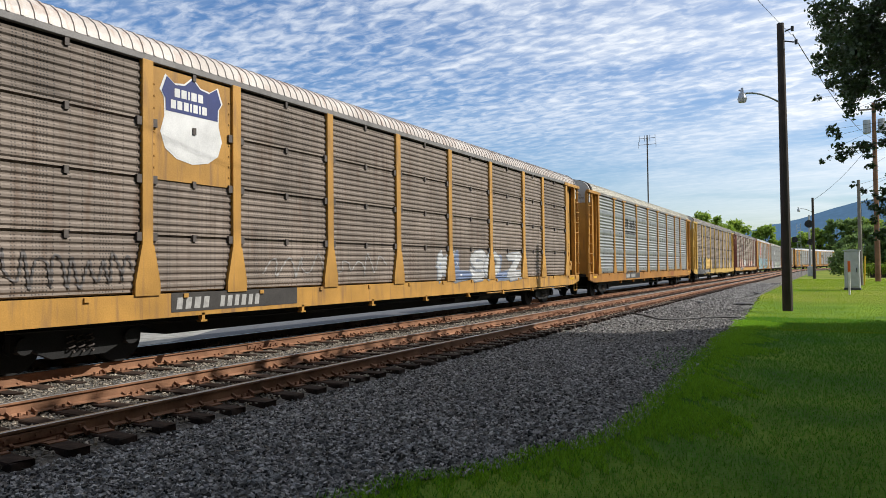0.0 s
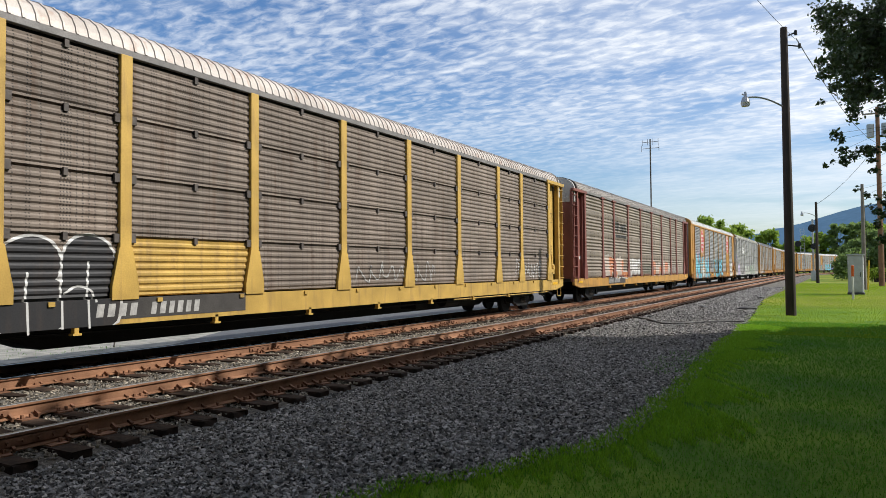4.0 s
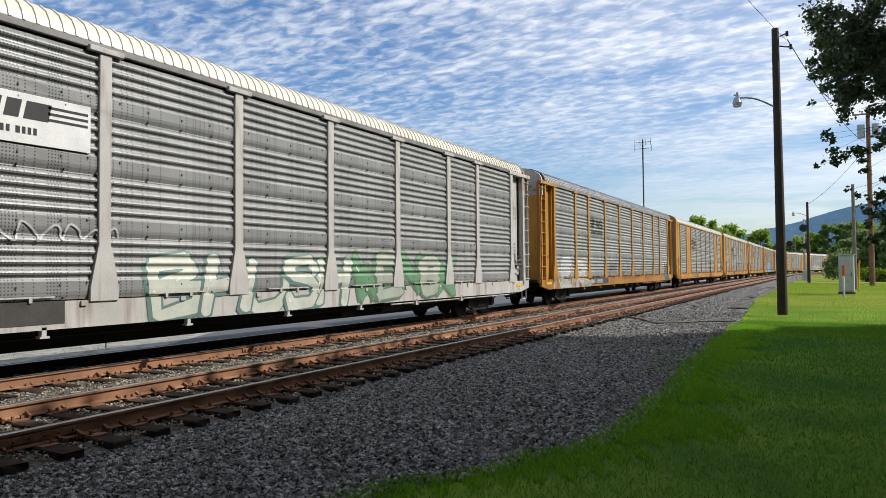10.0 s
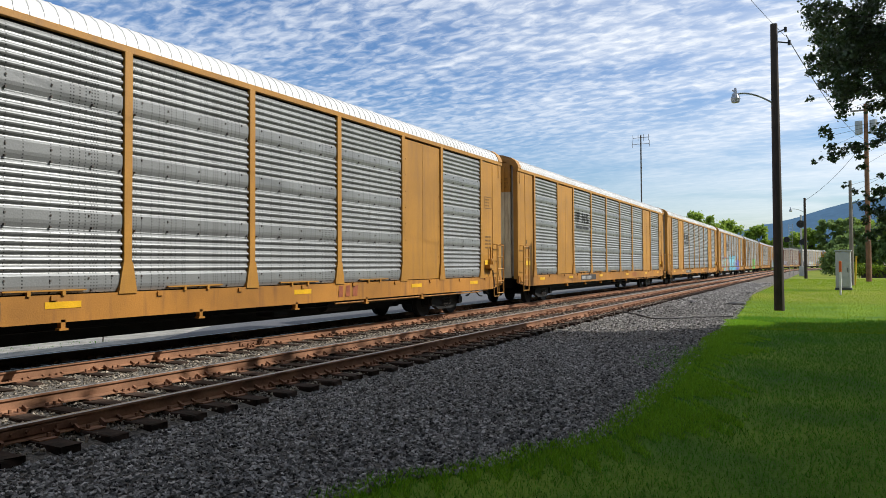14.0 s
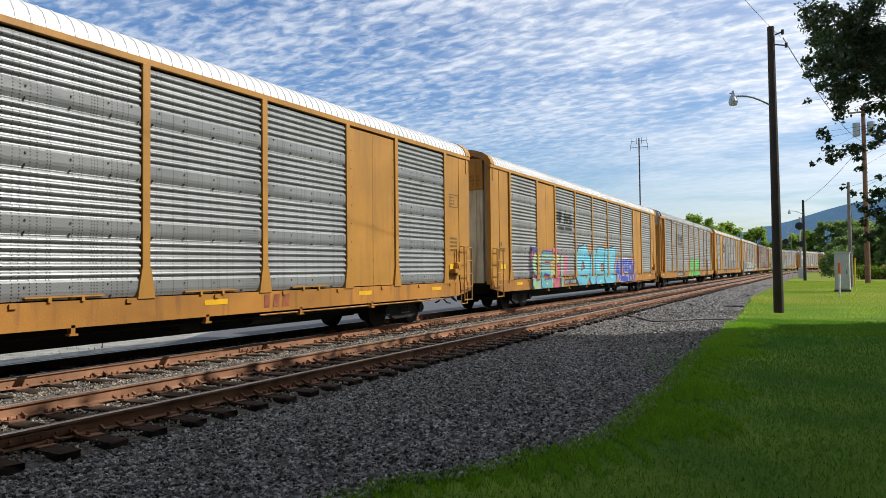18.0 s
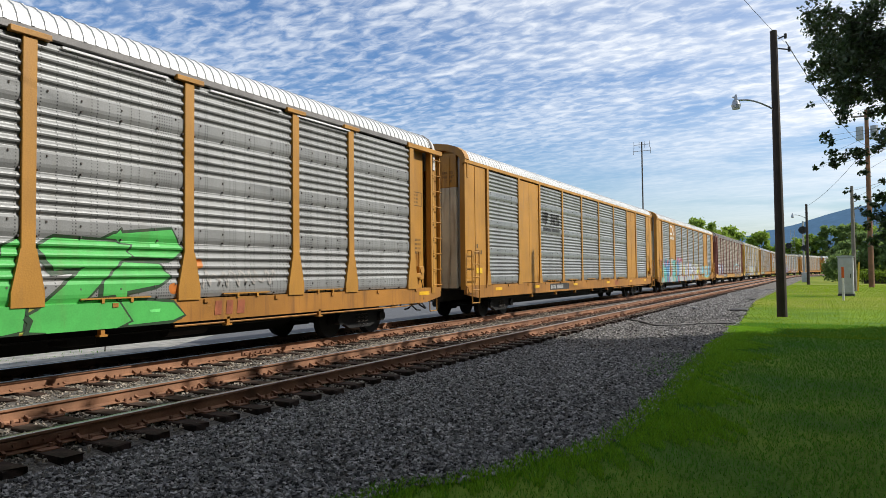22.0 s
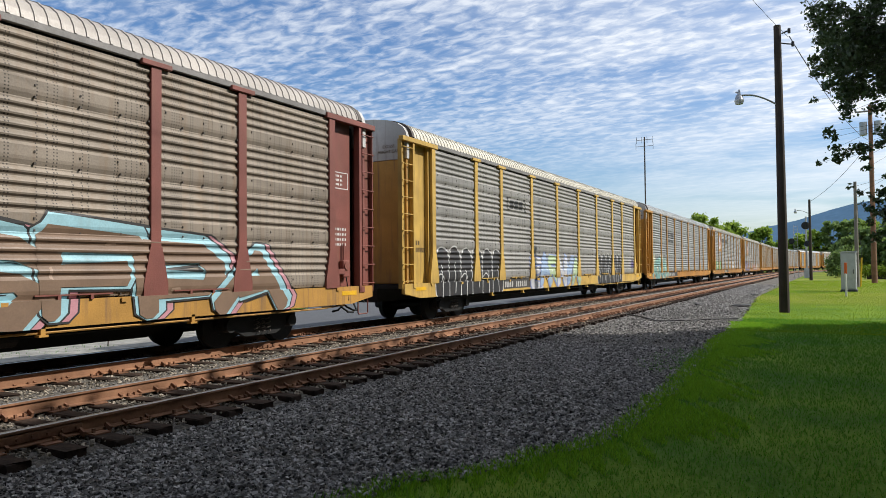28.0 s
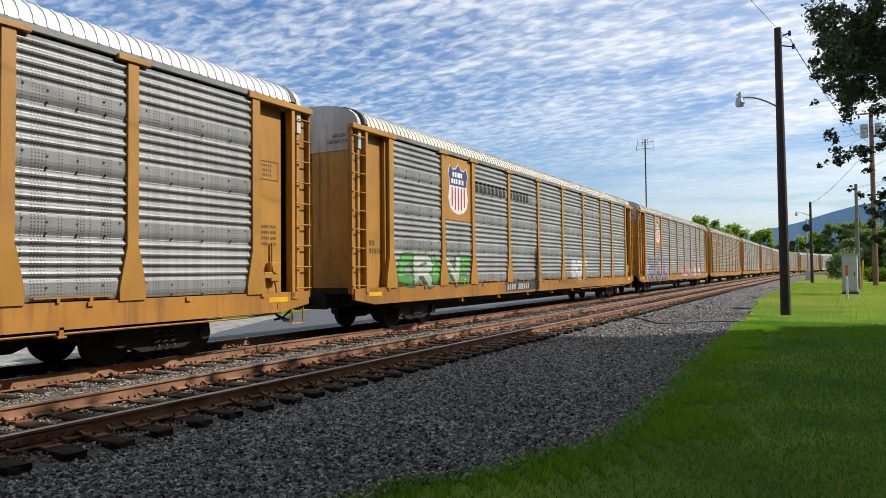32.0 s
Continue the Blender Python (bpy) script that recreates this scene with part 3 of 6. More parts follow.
def panel_mesh(style, y0, y1, mat, z0=PZ0, z1=PZ1):
    def make():
        bm = bmesh.new()
        pts = [(z, d) for z, d in profile(style) if z0 - 0.001 <= z <= z1 + 0.001]
        rows = [[bm.verts.new((SIDE + d, y, z)) for z, d in pts] for y in (y0, y1)]
        back = [[bm.verts.new((SIDE - 0.06, y, z)) for z in (pts[0][0], pts[-1][0])] for y in (y0, y1)]
        for i in range(len(pts) - 1):
            bm.faces.new((rows[0][i], rows[1][i], rows[1][i + 1], rows[0][i + 1]))
        for k, flip in ((0, False), (1, True)):
            f = [back[k][0]] + rows[k] + [back[k][1]]
            bm.faces.new(f if flip else f[::-1])
        bm.faces.new((back[1][0], back[0][0], back[0][1], back[1][1]))
        bm.faces.new((rows[0][0], back[0][0], back[1][0], rows[1][0]))
        bm.faces.new((rows[0][-1], rows[1][-1], back[1][1], back[0][1]))
        if style.startswith("ribbed"):
            # dark bolts on the flat bands
            first = len(bm.faces)
            w = y1 - y0
            for r in range(4):
                for k, dz in ((0.02, 0.02), (0.07, 0.24), (0.27, 0.20), (0.27, 0.03), (0.53, 0.19), (0.53, 0.02), (0.77, 0.22), (0.79, 0.03), (0.93, 0.25), (0.985, 0.02)):
                    z = PZ0 + r * 0.9625 + dz
                    if z0 < z < z1 and w > 1:
                        y = y0 + k * w
                        box(bm, SIDE, SIDE + 0.050, y - 0.011, y + 0.011, z - 0.016, z + 0.014)
        bmesh.ops.recalc_face_normals(bm, faces=bm.faces)
        me = bpy.data.meshes.new("side_panel")
        if style.startswith("ribbed"):
            bm.faces.ensure_lookup_table()
            for f in bm.faces[first:]:
                f.material_index = 1
        bm.to_mesh(me)
        bm.free()
        me.materials.append(M[mat])
        me.materials.append(M["bracket_grey"])
        return me
    return cached(("panel", style, round(y0, 2), round(y1, 2), mat, z0, z1), make)


def sheet_mesh(y0, y1, mat, z0=PZ0, z1=PZ1, seams=1):
    def make():
        bm = boxed(SIDE - 0.05, SIDE + 0.02, y0, y1, z0, z1, 0.004)
        w = (y1 - y0) / (seams + 1)
        for k in range(seams):
            box(bm, SIDE + 0.015, SIDE + 0.024, y0 + w * (k + 1) - 0.012, y0 + w * (k + 1) + 0.012, z0 + 0.02, z1 - 0.02)
        for k in range(seams + 2):
            for i in range(8):
                yy = min(max(y0 + w * k, y0 + 0.07), y1 - 0.07)
                rod(bm, (SIDE + 0.015, yy, z0 + 0.2 + i * (z1 - z0 - 0.3) / 8), (SIDE + 0.036, yy, z0 + 0.2 + i * (z1 - z0 - 0.3) / 8), 0.018, 5)
        return mesh_of("solid_panel", bm, mat)
    return cached(("sheet", round(y0, 2), round(y1, 2), mat, z0, z1), make)


def post_mesh(kind, mat):
    def make():
        bm = bmesh.new()
        if kind == "ladder_end":
            box(bm, SIDE - 0.03, SIDE + 0.075, -0.105, 0.105, 1.12, 5.06, 0.008)
            a = [(-0.24, 1.11), (0.24, 1.11), (0.24, 1.32), (0.115, 1.95), (-0.115, 1.95), (-0.24, 1.32)]
            A = [bm.verts.new((SIDE + (0.078 if z < 1.2 else 0.082), y, z)) for y, z in a]
            B = [bm.verts.new((SIDE, y, z)) for y, z in a]
            bm.faces.new(A)
            for i in range(6):
                bm.faces.new((A[i], B[i], B[(i + 1) % 6], A[(i + 1) % 6]))
        else:
            box(bm, SIDE - 0.03, SIDE + 0.065, -0.075, 0.075, 1.12, 5.06, 0.006)
            a = [(-0.17, 1.11), (0.17, 1.11), (0.085, 1.62), (-0.085, 1.62)]
            A = [bm.verts.new((SIDE + 0.072, y, z)) for y, z in a]
            B = [bm.verts.new((SIDE, y, z)) for y, z in a]
            bm.faces.new(A)
            for i in range(4):
                bm.faces.new((A[i], B[i], B[(i + 1) % 4], A[(i + 1) % 4]))
        bmesh.ops.recalc_face_normals(bm, faces=bm.faces)
        return mesh_of("post", bm, mat)
    return cached(("post", kind, mat), make)


ARC = [(1.50, 5.15), (1.465, 5.28), (1.38, 5.42), (1.20, 5.55), (0.90, 5.655), (0.45, 5.725), (0.0, 5.75)]
ARC = ARC + [(-x, z) for x, z in ARC[-2::-1]]


def roof_mesh(half, mat, step):
    def make():
        verts, faces = [], []
        ys = []
        rise = 0.010 if step > 0.205 else 0.016
        y = -half
        while y < half - step * 0.99:
            ys += [(y, 0.0), (y + step * 0.72, 0.0), (y + step * 0.75, rise), (y + step * 0.92, rise)]
            y += step
        ys.append((half, 0.0))
        n = len(ARC)
        for yy, d in ys:
            for x, z in ARC:
                k = 1 + d / 1.6
                verts.append((x * k, yy, z + d * 0.8))
        for i in range(len(ys) - 1):
            for j in range(n - 1):
                faces.append((i * n + j, i * n + j + 1, (i + 1) * n + j + 1, (i + 1) * n + j))
        faces.append(tuple(range(n)))
        faces.append(tuple(range(len(ys) * n - n, len(ys) * n))[::-1])
        me = bpy.data.meshes.new("roof")
        me.from_pydata(verts, [], faces)
        me.materials.append(M[mat])
        bm = bmesh.new()
        bm.from_mesh(me)
        bmesh.ops.recalc_face_normals(bm, faces=bm.faces)
        bm.to_mesh(me)
        bm.free()
        return me
    return cached(("roof", half, mat, step), make)


def arc_slab(y0, y1, z_low, grow=0.0, inset=0.0):
    """A wall that fills the roof's arch, from z_low up."""
    bm = bmesh.new()
    out = [(x * (1 + grow / 1.5) - math.copysign(inset, x) if x else 0, z + grow) for x, z in ARC]
    poly = [(out[0][0], z_low)] + out + [(out[-1][0], z_low)]
    return prism(bm, poly, "y", y0, y1)


def arch_band(y0, y1, drop=0.14, grow=0.02):
    """A hoop of the roof's outline."""
    bm = bmesh.new()
    up = [(x * (1 + grow / 1.5), z + grow) for x, z in ARC]
    dn = [(x * 0.93, z - drop * 0.6) for x, z in ARC]
    n = len(up)
    rings = [[bm.verts.new((x, y, z)) for x, z in r] for y in (y0, y1) for r in (up, dn)]
    for i in range(n - 1):
        bm.faces.new((rings[0][i], rings[0][i + 1], rings[2][i + 1], rings[2][i]))
        bm.faces.new((rings[1][i], rings[3][i], rings[3][i + 1], rings[1][i + 1]))
        bm.faces.new((rings[0][i], rings[1][i], rings[1][i + 1], rings[0][i + 1]))
        bm.faces.new((rings[2][i], rings[2][i + 1], rings[3][i + 1], rings[3][i]))
    bmesh.ops.recalc_face_normals(bm, faces=bm.faces)
    return bm


HALF_TURN = Matrix.Rotation(math.pi, 4, "Z")
WHEEL_R = 0.42


def wheelset_mesh():
    def make():
        bm = bmesh.new()
        rod(bm, (-1.0, 0, 0), (1.0, 0, 0), 0.075, 10)
        for sx in (-1, 1):
            rod(bm, (sx * 0.70, 0, 0), (sx * 0.83, 0, 0), WHEEL_R, 28)
            rod(bm, (sx * 0.675, 0, 0), (sx * 0.705, 0, 0), WHEEL_R + 0.028, 28)
            rod(bm, (sx * 0.83, 0, 0), (sx * 0.87, 0, 0), 0.15, 12)
            rod(bm, (sx * 0.90, 0.06, 0.05), (sx * 1.02, 0.06, 0.05), 0.02, 6)
        return mesh_of("wheelset", bm, "black_steel")
    return cached("wheelset", make)


def side_frame_mesh():
    def make():
        bm = bmesh.new()
        poly = [(-1.05, 0.36), (-1.05, 0.60), (-0.72, 0.64), (-0.42, 0.80), (0.42, 0.80), (0.72, 0.64), (1.05, 0.60), (1.05, 0.36), (0.78, 0.36), (0.44, 0.20), (-0.44, 0.20), (-0.78, 0.36)]
        prism(bm, poly, "x", 0.96, 1.10)
        for s in (-0.88, 0.88):
            rod(bm, (1.0, s, 0.44), (1.17, s, 0.44), 0.13, 12)
        return mesh_of("side_frame", bm, "black_steel")
    return cached("side_frame", make)


def spring_mesh():
    def make():
        bm = tube(bmesh.new(), [(1.13 + 0.055 * math.cos(a), 0.055 * math.sin(a), 0.27 + a * 0.0145) for a in np.arange(0, 19, 0.9)], 0.013, 5)
        return mesh_of("spring", bm, "bracket_grey")
    return cached("spring", make)


wheel_list = []


def add_truck(car, y, index):
    bm = boxed(-1.1, 1.1, -0.16, 0.16, 0.45, 0.72, 0.02)
    truck = link_mesh("truck", cached("bolster", lambda: mesh_of("truck", bm, "black_steel")), car, "black steel bogie")
    truck.location = (0, y, 0)
    link_mesh("side_frame", side_frame_mesh(), truck)
    link_mesh("side_frame", side_frame_mesh(), truck, m=HALF_TURN)
    for dy in (-0.16, 0.0, 0.16):
        link_mesh("spring", spring_mesh(), truck, "worn bright coil spring", Matrix.Translation((0, dy, 0)))
    for dy in (-0.88, 0.88):
        w = link_mesh("wheelset", wheelset_mesh(), truck, m=pose(0, dy, WHEEL_R))
        wheel_list.append((w, dy, index))


def rung_mesh(mat, wide):
    def make():
        bm = bmesh.new()
        rod(bm, (SIDE + 0.06, 0.0, 0), (SIDE + 0.06, wide, 0), 0.014, 6)
        rod(bm, (SIDE - 0.02, 0.02, 0), (SIDE + 0.06, 0.02, 0), 0.014, 6)
        rod(bm, (SIDE - 0.02, wide - 0.02, 0), (SIDE + 0.06, wide - 0.02, 0), 0.014, 6)
        return mesh_of("rung", bm, mat)
    return cached(("rung", mat, wide), make)


def letters(bm, x, y, z, h, text_widths, gap=0.28, slant=0.0):
    """Plain bars, one for each character, from y onwards; 0 is a space."""
    for w in text_widths:
        if w:
            ww = w * h
            vs = [bm.verts.new((x, y + a * ww + slant * b * h, z + b * h)) for a, b in ((0, 0), (1, 0), (1, 1), (0, 1))]
            bm.faces.new(vs)
            y += ww + gap * h
        else:
            y += 0.5 * h
    return bm


def flat_poly(bm, x, pts):
    f = bm.faces.new([bm.verts.new((x, a, b)) for a, b in pts])
    if f.normal.length == 0:
        f.normal_update()
    if f.normal.x < 0:
        f.normal_flip()


def drape(layer_polys, style, mat, car, name="graffiti", lift=0.004, label="", step=0.0, weld=False):
    """Flat outlines (y, z) laid over the ribs of the side, following them."""
    bm = bmesh.new()
    for k, poly in enumerate(layer_polys):
        bm.faces.new([bm.verts.new((k * step, a, b)) for a, b in poly])
    if weld:
        bmesh.ops.remove_doubles(bm, verts=bm.verts, dist=1e-5)
    bmesh.ops.triangulate(bm, faces=bm.faces)
    zs = [z for z, _ in profile(style)] + [1.13, 1.132]
    lo, hi = min(v.co.z for v in bm.verts), max(v.co.z for v in bm.verts)
    for z in zs:
        if lo < z < hi:
            bmesh.ops.bisect_plane(bm, geom=bm.verts[:] + bm.edges[:] + bm.faces[:], plane_co=(0, 0, z), plane_no=(0, 0, 1), dist=1e-5)
    for v in bm.verts:
        v.co.x += SIDE + depth_at(style, v.co.z) + lift
    bmesh.ops.recalc_face_normals(bm, faces=bm.faces)
    for f in bm.faces:
        if f.normal.x < 0:
            f.normal_flip()
    me = mesh_of(name, bm, mat)
    return link_mesh(name, me, car, label)


def paint(rgb):
    key = "paint_%d_%d_%d" % tuple(int(c * 255) for c in rgb)
    if key not in M:
        M[key] = material(key, rgb, 0.55, vary=0.12, scale=3, bump=0.05, streak=0.15)
    return key


def blob(rnd, cy, cz, w, h, grow=0.0, k=0.10, n=26, p=2.6, ph=None):
    out = []
    ph = ph or [rnd.uniform(0, 6.28) for _ in range(3)]
    for i in range(n):
        t = 2 * math.pi * i / n
        c, s = math.cos(t), math.sin(t)
        r = (abs(c) ** p + abs(s) ** p) ** (-1 / p)
        r *= 1 + k * (math.sin(2 * t + ph[0]) + 0.8 * math.sin(3 * t + ph[1]) + 0.5 * math.sin(5 * t + ph[2])) * 0.6
        out.append((cy + c * r * (w / 2 + grow), cz + s * r * (h / 2 + grow)))
    return out, ph


def shards(rnd, cy, cz, w, h, n=11, spike=0.35):
    out = []
    for i in range(n * 2):
        t = math.pi * i / n
        r = 1.0 if i % 2 == 0 else 1 - spike * rnd.uniform(0.5, 1.3)
        out.append((cy + math.cos(t) * w / 2 * r * rnd.uniform(0.85, 1.1), cz + math.sin(t) * h / 2 * r * rnd.uniform(0.85, 1.1)))
    return out


# strokes of sprayed letters on a grid of ten by ten, x before y
GLYPHS = {"A": "004990 2474", "B": "0009698705 05948200", "D": "00096996937000", "E": "99090090 0575", "F": "990900 0575", "H": "0009 9990 0595", "I": "4940",
          "K": "0009 990590", "L": "090090", "M": "0009459990", "N": "00099099", "O": "296996937020030629", "P": "000979967404", "R": "000979967404 4490",
          "S": "97692907257593702002", "T": "0999 4940", "U": "090220709299", "W": "0920467099", "Y": "0945 9940", "Z": "09990090", "C": "9769290602207091"}


def glyph(ch):
    return [[(int(p[i]) / 9, int(p[i + 1]) / 9) for i in range(0, len(p), 2)] for p in GLYPHS[ch].split()]


def graffiti(car, style, y0, y1, z0, z1, text, fills, line, seed, back=None, spiky=False, line_w=0.05, hole=True, block=False, shift=0.0, fat=1.0, lift=0.0):
    """Sprayed lettering: a row of fat bent strokes, each letter with its outline and a drop shade."""
    rnd = random.Random(seed)
    n = len(text)
    w, h = (y1 - y0) / n, z1 - z0
    zc = (z0 + z1) / 2
    fit = lambda poly: [(a, min(4.9, max(0.72, b))) for a, b in poly]
    if back:
        for i in range(7):
            q, _ = blob(rnd, y0 + (i + 0.5) * (y1 - y0) / 7, zc + rnd.uniform(-0.05, 0.15) * h, (y1 - y0) / 4.4, h * rnd.uniform(0.75, 1.15), 0, 0.4, 26)
            drape([fit(q)], style, paint(back), car, "sprayed_cloud", 0.002 + 0.0003 * i)
    if block:
        for grow, name, rgb, up in ((0.045, "sprayed_border", line, 0.002), (0.0, "sprayed_block", fills[0], 0.0032)):
            rnd2 = random.Random(seed)
            for i in range(n):
                ph = [rnd2.uniform(0, 6.28) for _ in range(3)]
                tall = rnd2.uniform(0.93, 1.04)
                for k, (cz, hh) in enumerate(((zc + 0.20 * h, 0.62 * h * tall), (zc - 0.22 * h, 0.60 * h))):
                    q, _ = blob(rnd2, y0 + (i + 0.5) * w, cz, w * (0.98 if k == 0 else 1.12), hh, grow, 0.04, 30, 2.1 if k == 0 else 4.0, ph)
                    drape([fit(q)], style, paint(rgb), car, name, up + 0.0003 * (i % 2) + 0.00015 * k)
        for i in range(n):
            yc = y0 + (i + 0.5) * w
            if i:
                spray_line(car, style, [(yc - 0.52 * w + rnd.uniform(-0.04, 0.04), z0 + 0.05), (yc - 0.50 * w, zc), (yc - 0.48 * w, z1 - 0.28 * h)], line, 0.035, 0.006)
            a = rnd.uniform(-0.1, 0.15) * w
            spray_line(car, style, [(yc + a, z0 + rnd.uniform(0.0, 0.2) * h), (yc + a + rnd.uniform(-0.05, 0.05), zc - 0.1 * h), (yc + a, zc + rnd.uniform(0.05, 0.25) * h)], line, 0.035, 0.006)
            if i % 2 == 0:
                spray_line(car, style, [(yc - 0.45 * w, zc - 0.1 * h), (yc - 0.2 * w, zc - 0.02 * h), (yc + 0.05 * w, zc - 0.08 * h), (yc + 0.12 * w, zc - 0.2 * h)], line, 0.035, 0.006)
        return
    for i, ch in enumerate(text):
        lean = rnd.uniform(-0.05, 0.18) * w
        drop = rnd.uniform(-0.05, 0.05) * h
        ways = []
        for way in glyph(ch):
            ways.append([(y0 + (i + 0.03) * w + shift + (a * 0.92 + rnd.uniform(-0.05, 0.05)) * w + lean * b, z0 + drop + (0.11 + 0.78 * b + rnd.uniform(-0.05, 0.05)) * h) for a, b in way])
        th = fat * min(w, h) * (rnd.uniform(0.15, 0.18) if spiky else rnd.uniform(0.17, 0.21))

        def strokes(grow, dy=0.0, dz=0.0):
            out = []
            for pts in ways:
                for k, (p, q) in enumerate(zip(pts, pts[1:])):
                    d = Vector((q[0] - p[0], q[1] - p[1]))
                    if d.length < 0.02:
                        continue
                    d.normalize()
                    nr = Vector((-d.y, d.x))
                    t0 = th * (0.75 + 0.5 * ((k * 37 + i * 11) % 5) / 4) + grow
                    t1 = th * (0.75 + 0.5 * (((k + 1) * 37 + i * 11) % 5) / 4) + grow
                    e = (th * 0.75 if not spiky else th * 1.25) + grow
                    P, Q = Vector(p), Vector(q)
                    if spiky:
                        poly = [P - d * e + nr * t0 * 0.5, P + nr * t0 - d * e * 0.1, Q + nr * t1 + d * e * 0.1, Q + d * e * 1.05 - nr * t1 * 0.4, Q - nr * t1 + d * e * 0.1, P - nr * t0 - d * e * 0.1]
                    else:
                        poly = [P - d * e * 0.9 - nr * t0 * 0.35, P - d * e * 0.9 + nr * t0 * 0.35, P + nr * t0 - d * e * 0.3, Q + nr * t1 + d * e * 0.3, Q + d * e * 0.9 + nr * t1 * 0.35, Q + d * e * 0.9 - nr * t1 * 0.35, Q - nr * t1 + d * e * 0.3, P - nr * t0 - d * e * 0.3]
                    out.append(fit([(v.x + dy, v.y + dz) for v in poly]))
            return out
        up = lift + 0.0065 * (i % 2)
        outer, inner = strokes(line_w), strokes(0.0)
        if hole:
            outer += strokes(line_w * 0.4, -line_w * 1.3, -line_w * 1.2)
        letter = drape(outer, style, paint(line), car, "sprayed_letter", 0.004 + up, step=0.0003)
        drape(inner, style, paint(fills[i % len(fills)]), letter, "fill", 0.0085 + up, step=0.00025)
        if len(fills) > 1 or rnd.random() < 0.7:
            c = fills[(i + 1) % len(fills)]
            pts = ways[0]
            for k in (0, len(pts) - 2):
                a, b = Vector(pts[k]), Vector(pts[k + 1])
                m, d = a.lerp(b, rnd.uniform(0.3, 0.7)), (b - a).normalized() * th * 0.55
                nr = Vector((-d.y, d.x)) * 0.3
                q = [m - d + nr, m + d + nr * 1.6, m + d * 0.8 - nr * 0.2, m - d * 0.8 - nr * 0.4]
                drape([fit([tuple(v) for v in q])], style, paint(tuple(min(0.7, v * 1.5 + 0.05) for v in c)), letter, "glint", 0.0125 + up)


def spray_line(car, style, pts, rgb, width, lift=0.019):
    """A thin sprayed line through the points (y, z), rounded."""
    P = [Vector(p) for p in pts]
    out = []
    for i in range(len(P) - 1):
        a, b, c, d = P[max(i - 1, 0)], P[i], P[i + 1], P[min(i + 2, len(P) - 1)]
        for k in range(4):
            t = k / 4
            out.append(0.5 * (2 * b + (c - a) * t + (2 * a - 5 * b + 4 * c - d) * t * t + (3 * b - a - 3 * c + d) * t ** 3))
    out.append(P[-1])
    sides = []
    for i, p in enumerate(out):
        e = out[min(i + 1, len(out) - 1)] - out[max(i - 1, 0)]
        n = Vector((-e.y, e.x)).normalized() * width / 2 if e.length > 1e-6 else Vector((0, width / 2))
        sides.append((tuple(p + n), tuple(p - n)))
    polys = [[a[0], b[0], b[1], a[1]] for a, b in zip(sides, sides[1:]) if (Vector(a[0]) - Vector(b[0])).length > 1e-4 and (Vector(a[1]) - Vector(b[1])).length > 1e-4]
    drape(polys, style, paint(rgb), car, "scrawl", lift=lift, weld=True)


def tag_strokes(car, style, y0, y1, z0, z1, rgb, seed, n=9, width=0.035):
    """A thin scrawl that cannot be read."""
    rnd = random.Random(seed)
    w = (y1 - y0) / n
    pts = []
    for i in range(n):
        pts += [(y0 + (i + rnd.uniform(0.0, 0.4)) * w, z0 + (z1 - z0) * rnd.uniform(0.0, 0.3)), (y0 + (i + rnd.uniform(0.3, 0.8)) * w, z1 - (z1 - z0) * rnd.uniform(0.0, 0.35)),
                (y0 + (i + rnd.uniform(0.6, 1.2)) * w, (z0 + z1) / 2 + rnd.uniform(-0.2, 0.2) * (z1 - z0))]
    spray_line(car, style, pts, rgb, width, 0.017)


def build_car(index, spec):
    """One covered car carrier; y runs along it, z starts at the rail heads."""
    car = new("autorack_railcar", None)
    kind, pm, style, pan = spec["kind"], spec["post"], spec["style"], spec["panel"]
    roofm, sill, endm, capm = spec["roof"], spec.get("sill", "yellow_sill" if spec["post"] == "yellow" else spec["post"]), spec["end"], spec["cap"]
    tagged(car, spec["label"], "railcar", "railcars of the train")
    both = (Matrix.Identity(4), HALF_TURN)
    posts = POSTS if kind == "ladder_end" else B_POSTS

    def put(name, key, make, mat, m=None, label=""):
        me = cached((key, mat), lambda: mesh_of(name, make(), mat))
        return link_mesh(name, me, car, label, m)

    # frame
    def sill_bm():
        bm = prism(bmesh.new(), [(-13.45, 0.86), (-13.45, 1.13), (13.45, 1.13), (13.45, 0.86), (12.6, 0.72), (-12.6, 0.72)], "x", 1.40, 1.50)
        for k in range(14):
            y = -12 + k * 1.85
            box(bm, 1.50, 1.53, y - 0.05, y + 0.05, 1.05, 1.12)
        return bm
    for m in both:
        put("side_sill", "sill", sill_bm, sill, m)
    put("deck", "deck", lambda: boxed(-1.40, 1.40, -13.4, 13.4, 1.0, 1.11), "black_steel")
    put("center_sill", "csill", lambda: prism(bmesh.new(), [(-13.3, 0.62), (-13.3, 1.0), (13.3, 1.0), (13.3, 0.62), (8.6, 0.62), (7.8, 0.32), (-7.8, 0.32), (-8.6, 0.62)], "x", -0.38, 0.38), "black_steel")

    put("air_tank", "tank", lambda: rod(bmesh.new(), (0.9, 4.2, 0.62), (0.9, 5.1, 0.62), 0.19, 12), "black_steel")
    put("brake_valve", "valve", lambda: boxed(0.7, 1.2, 2.2, 2.7, 0.45, 0.75, 0.02), "black_steel")
    put("brake_pipe", "bpipe", lambda: tube(bmesh.new(), [(1.25, -11.2, 0.66), (1.25, -6.0, 0.60), (1.25, 6.0, 0.60), (1.25, 11.2, 0.66)], 0.025), "black_steel")
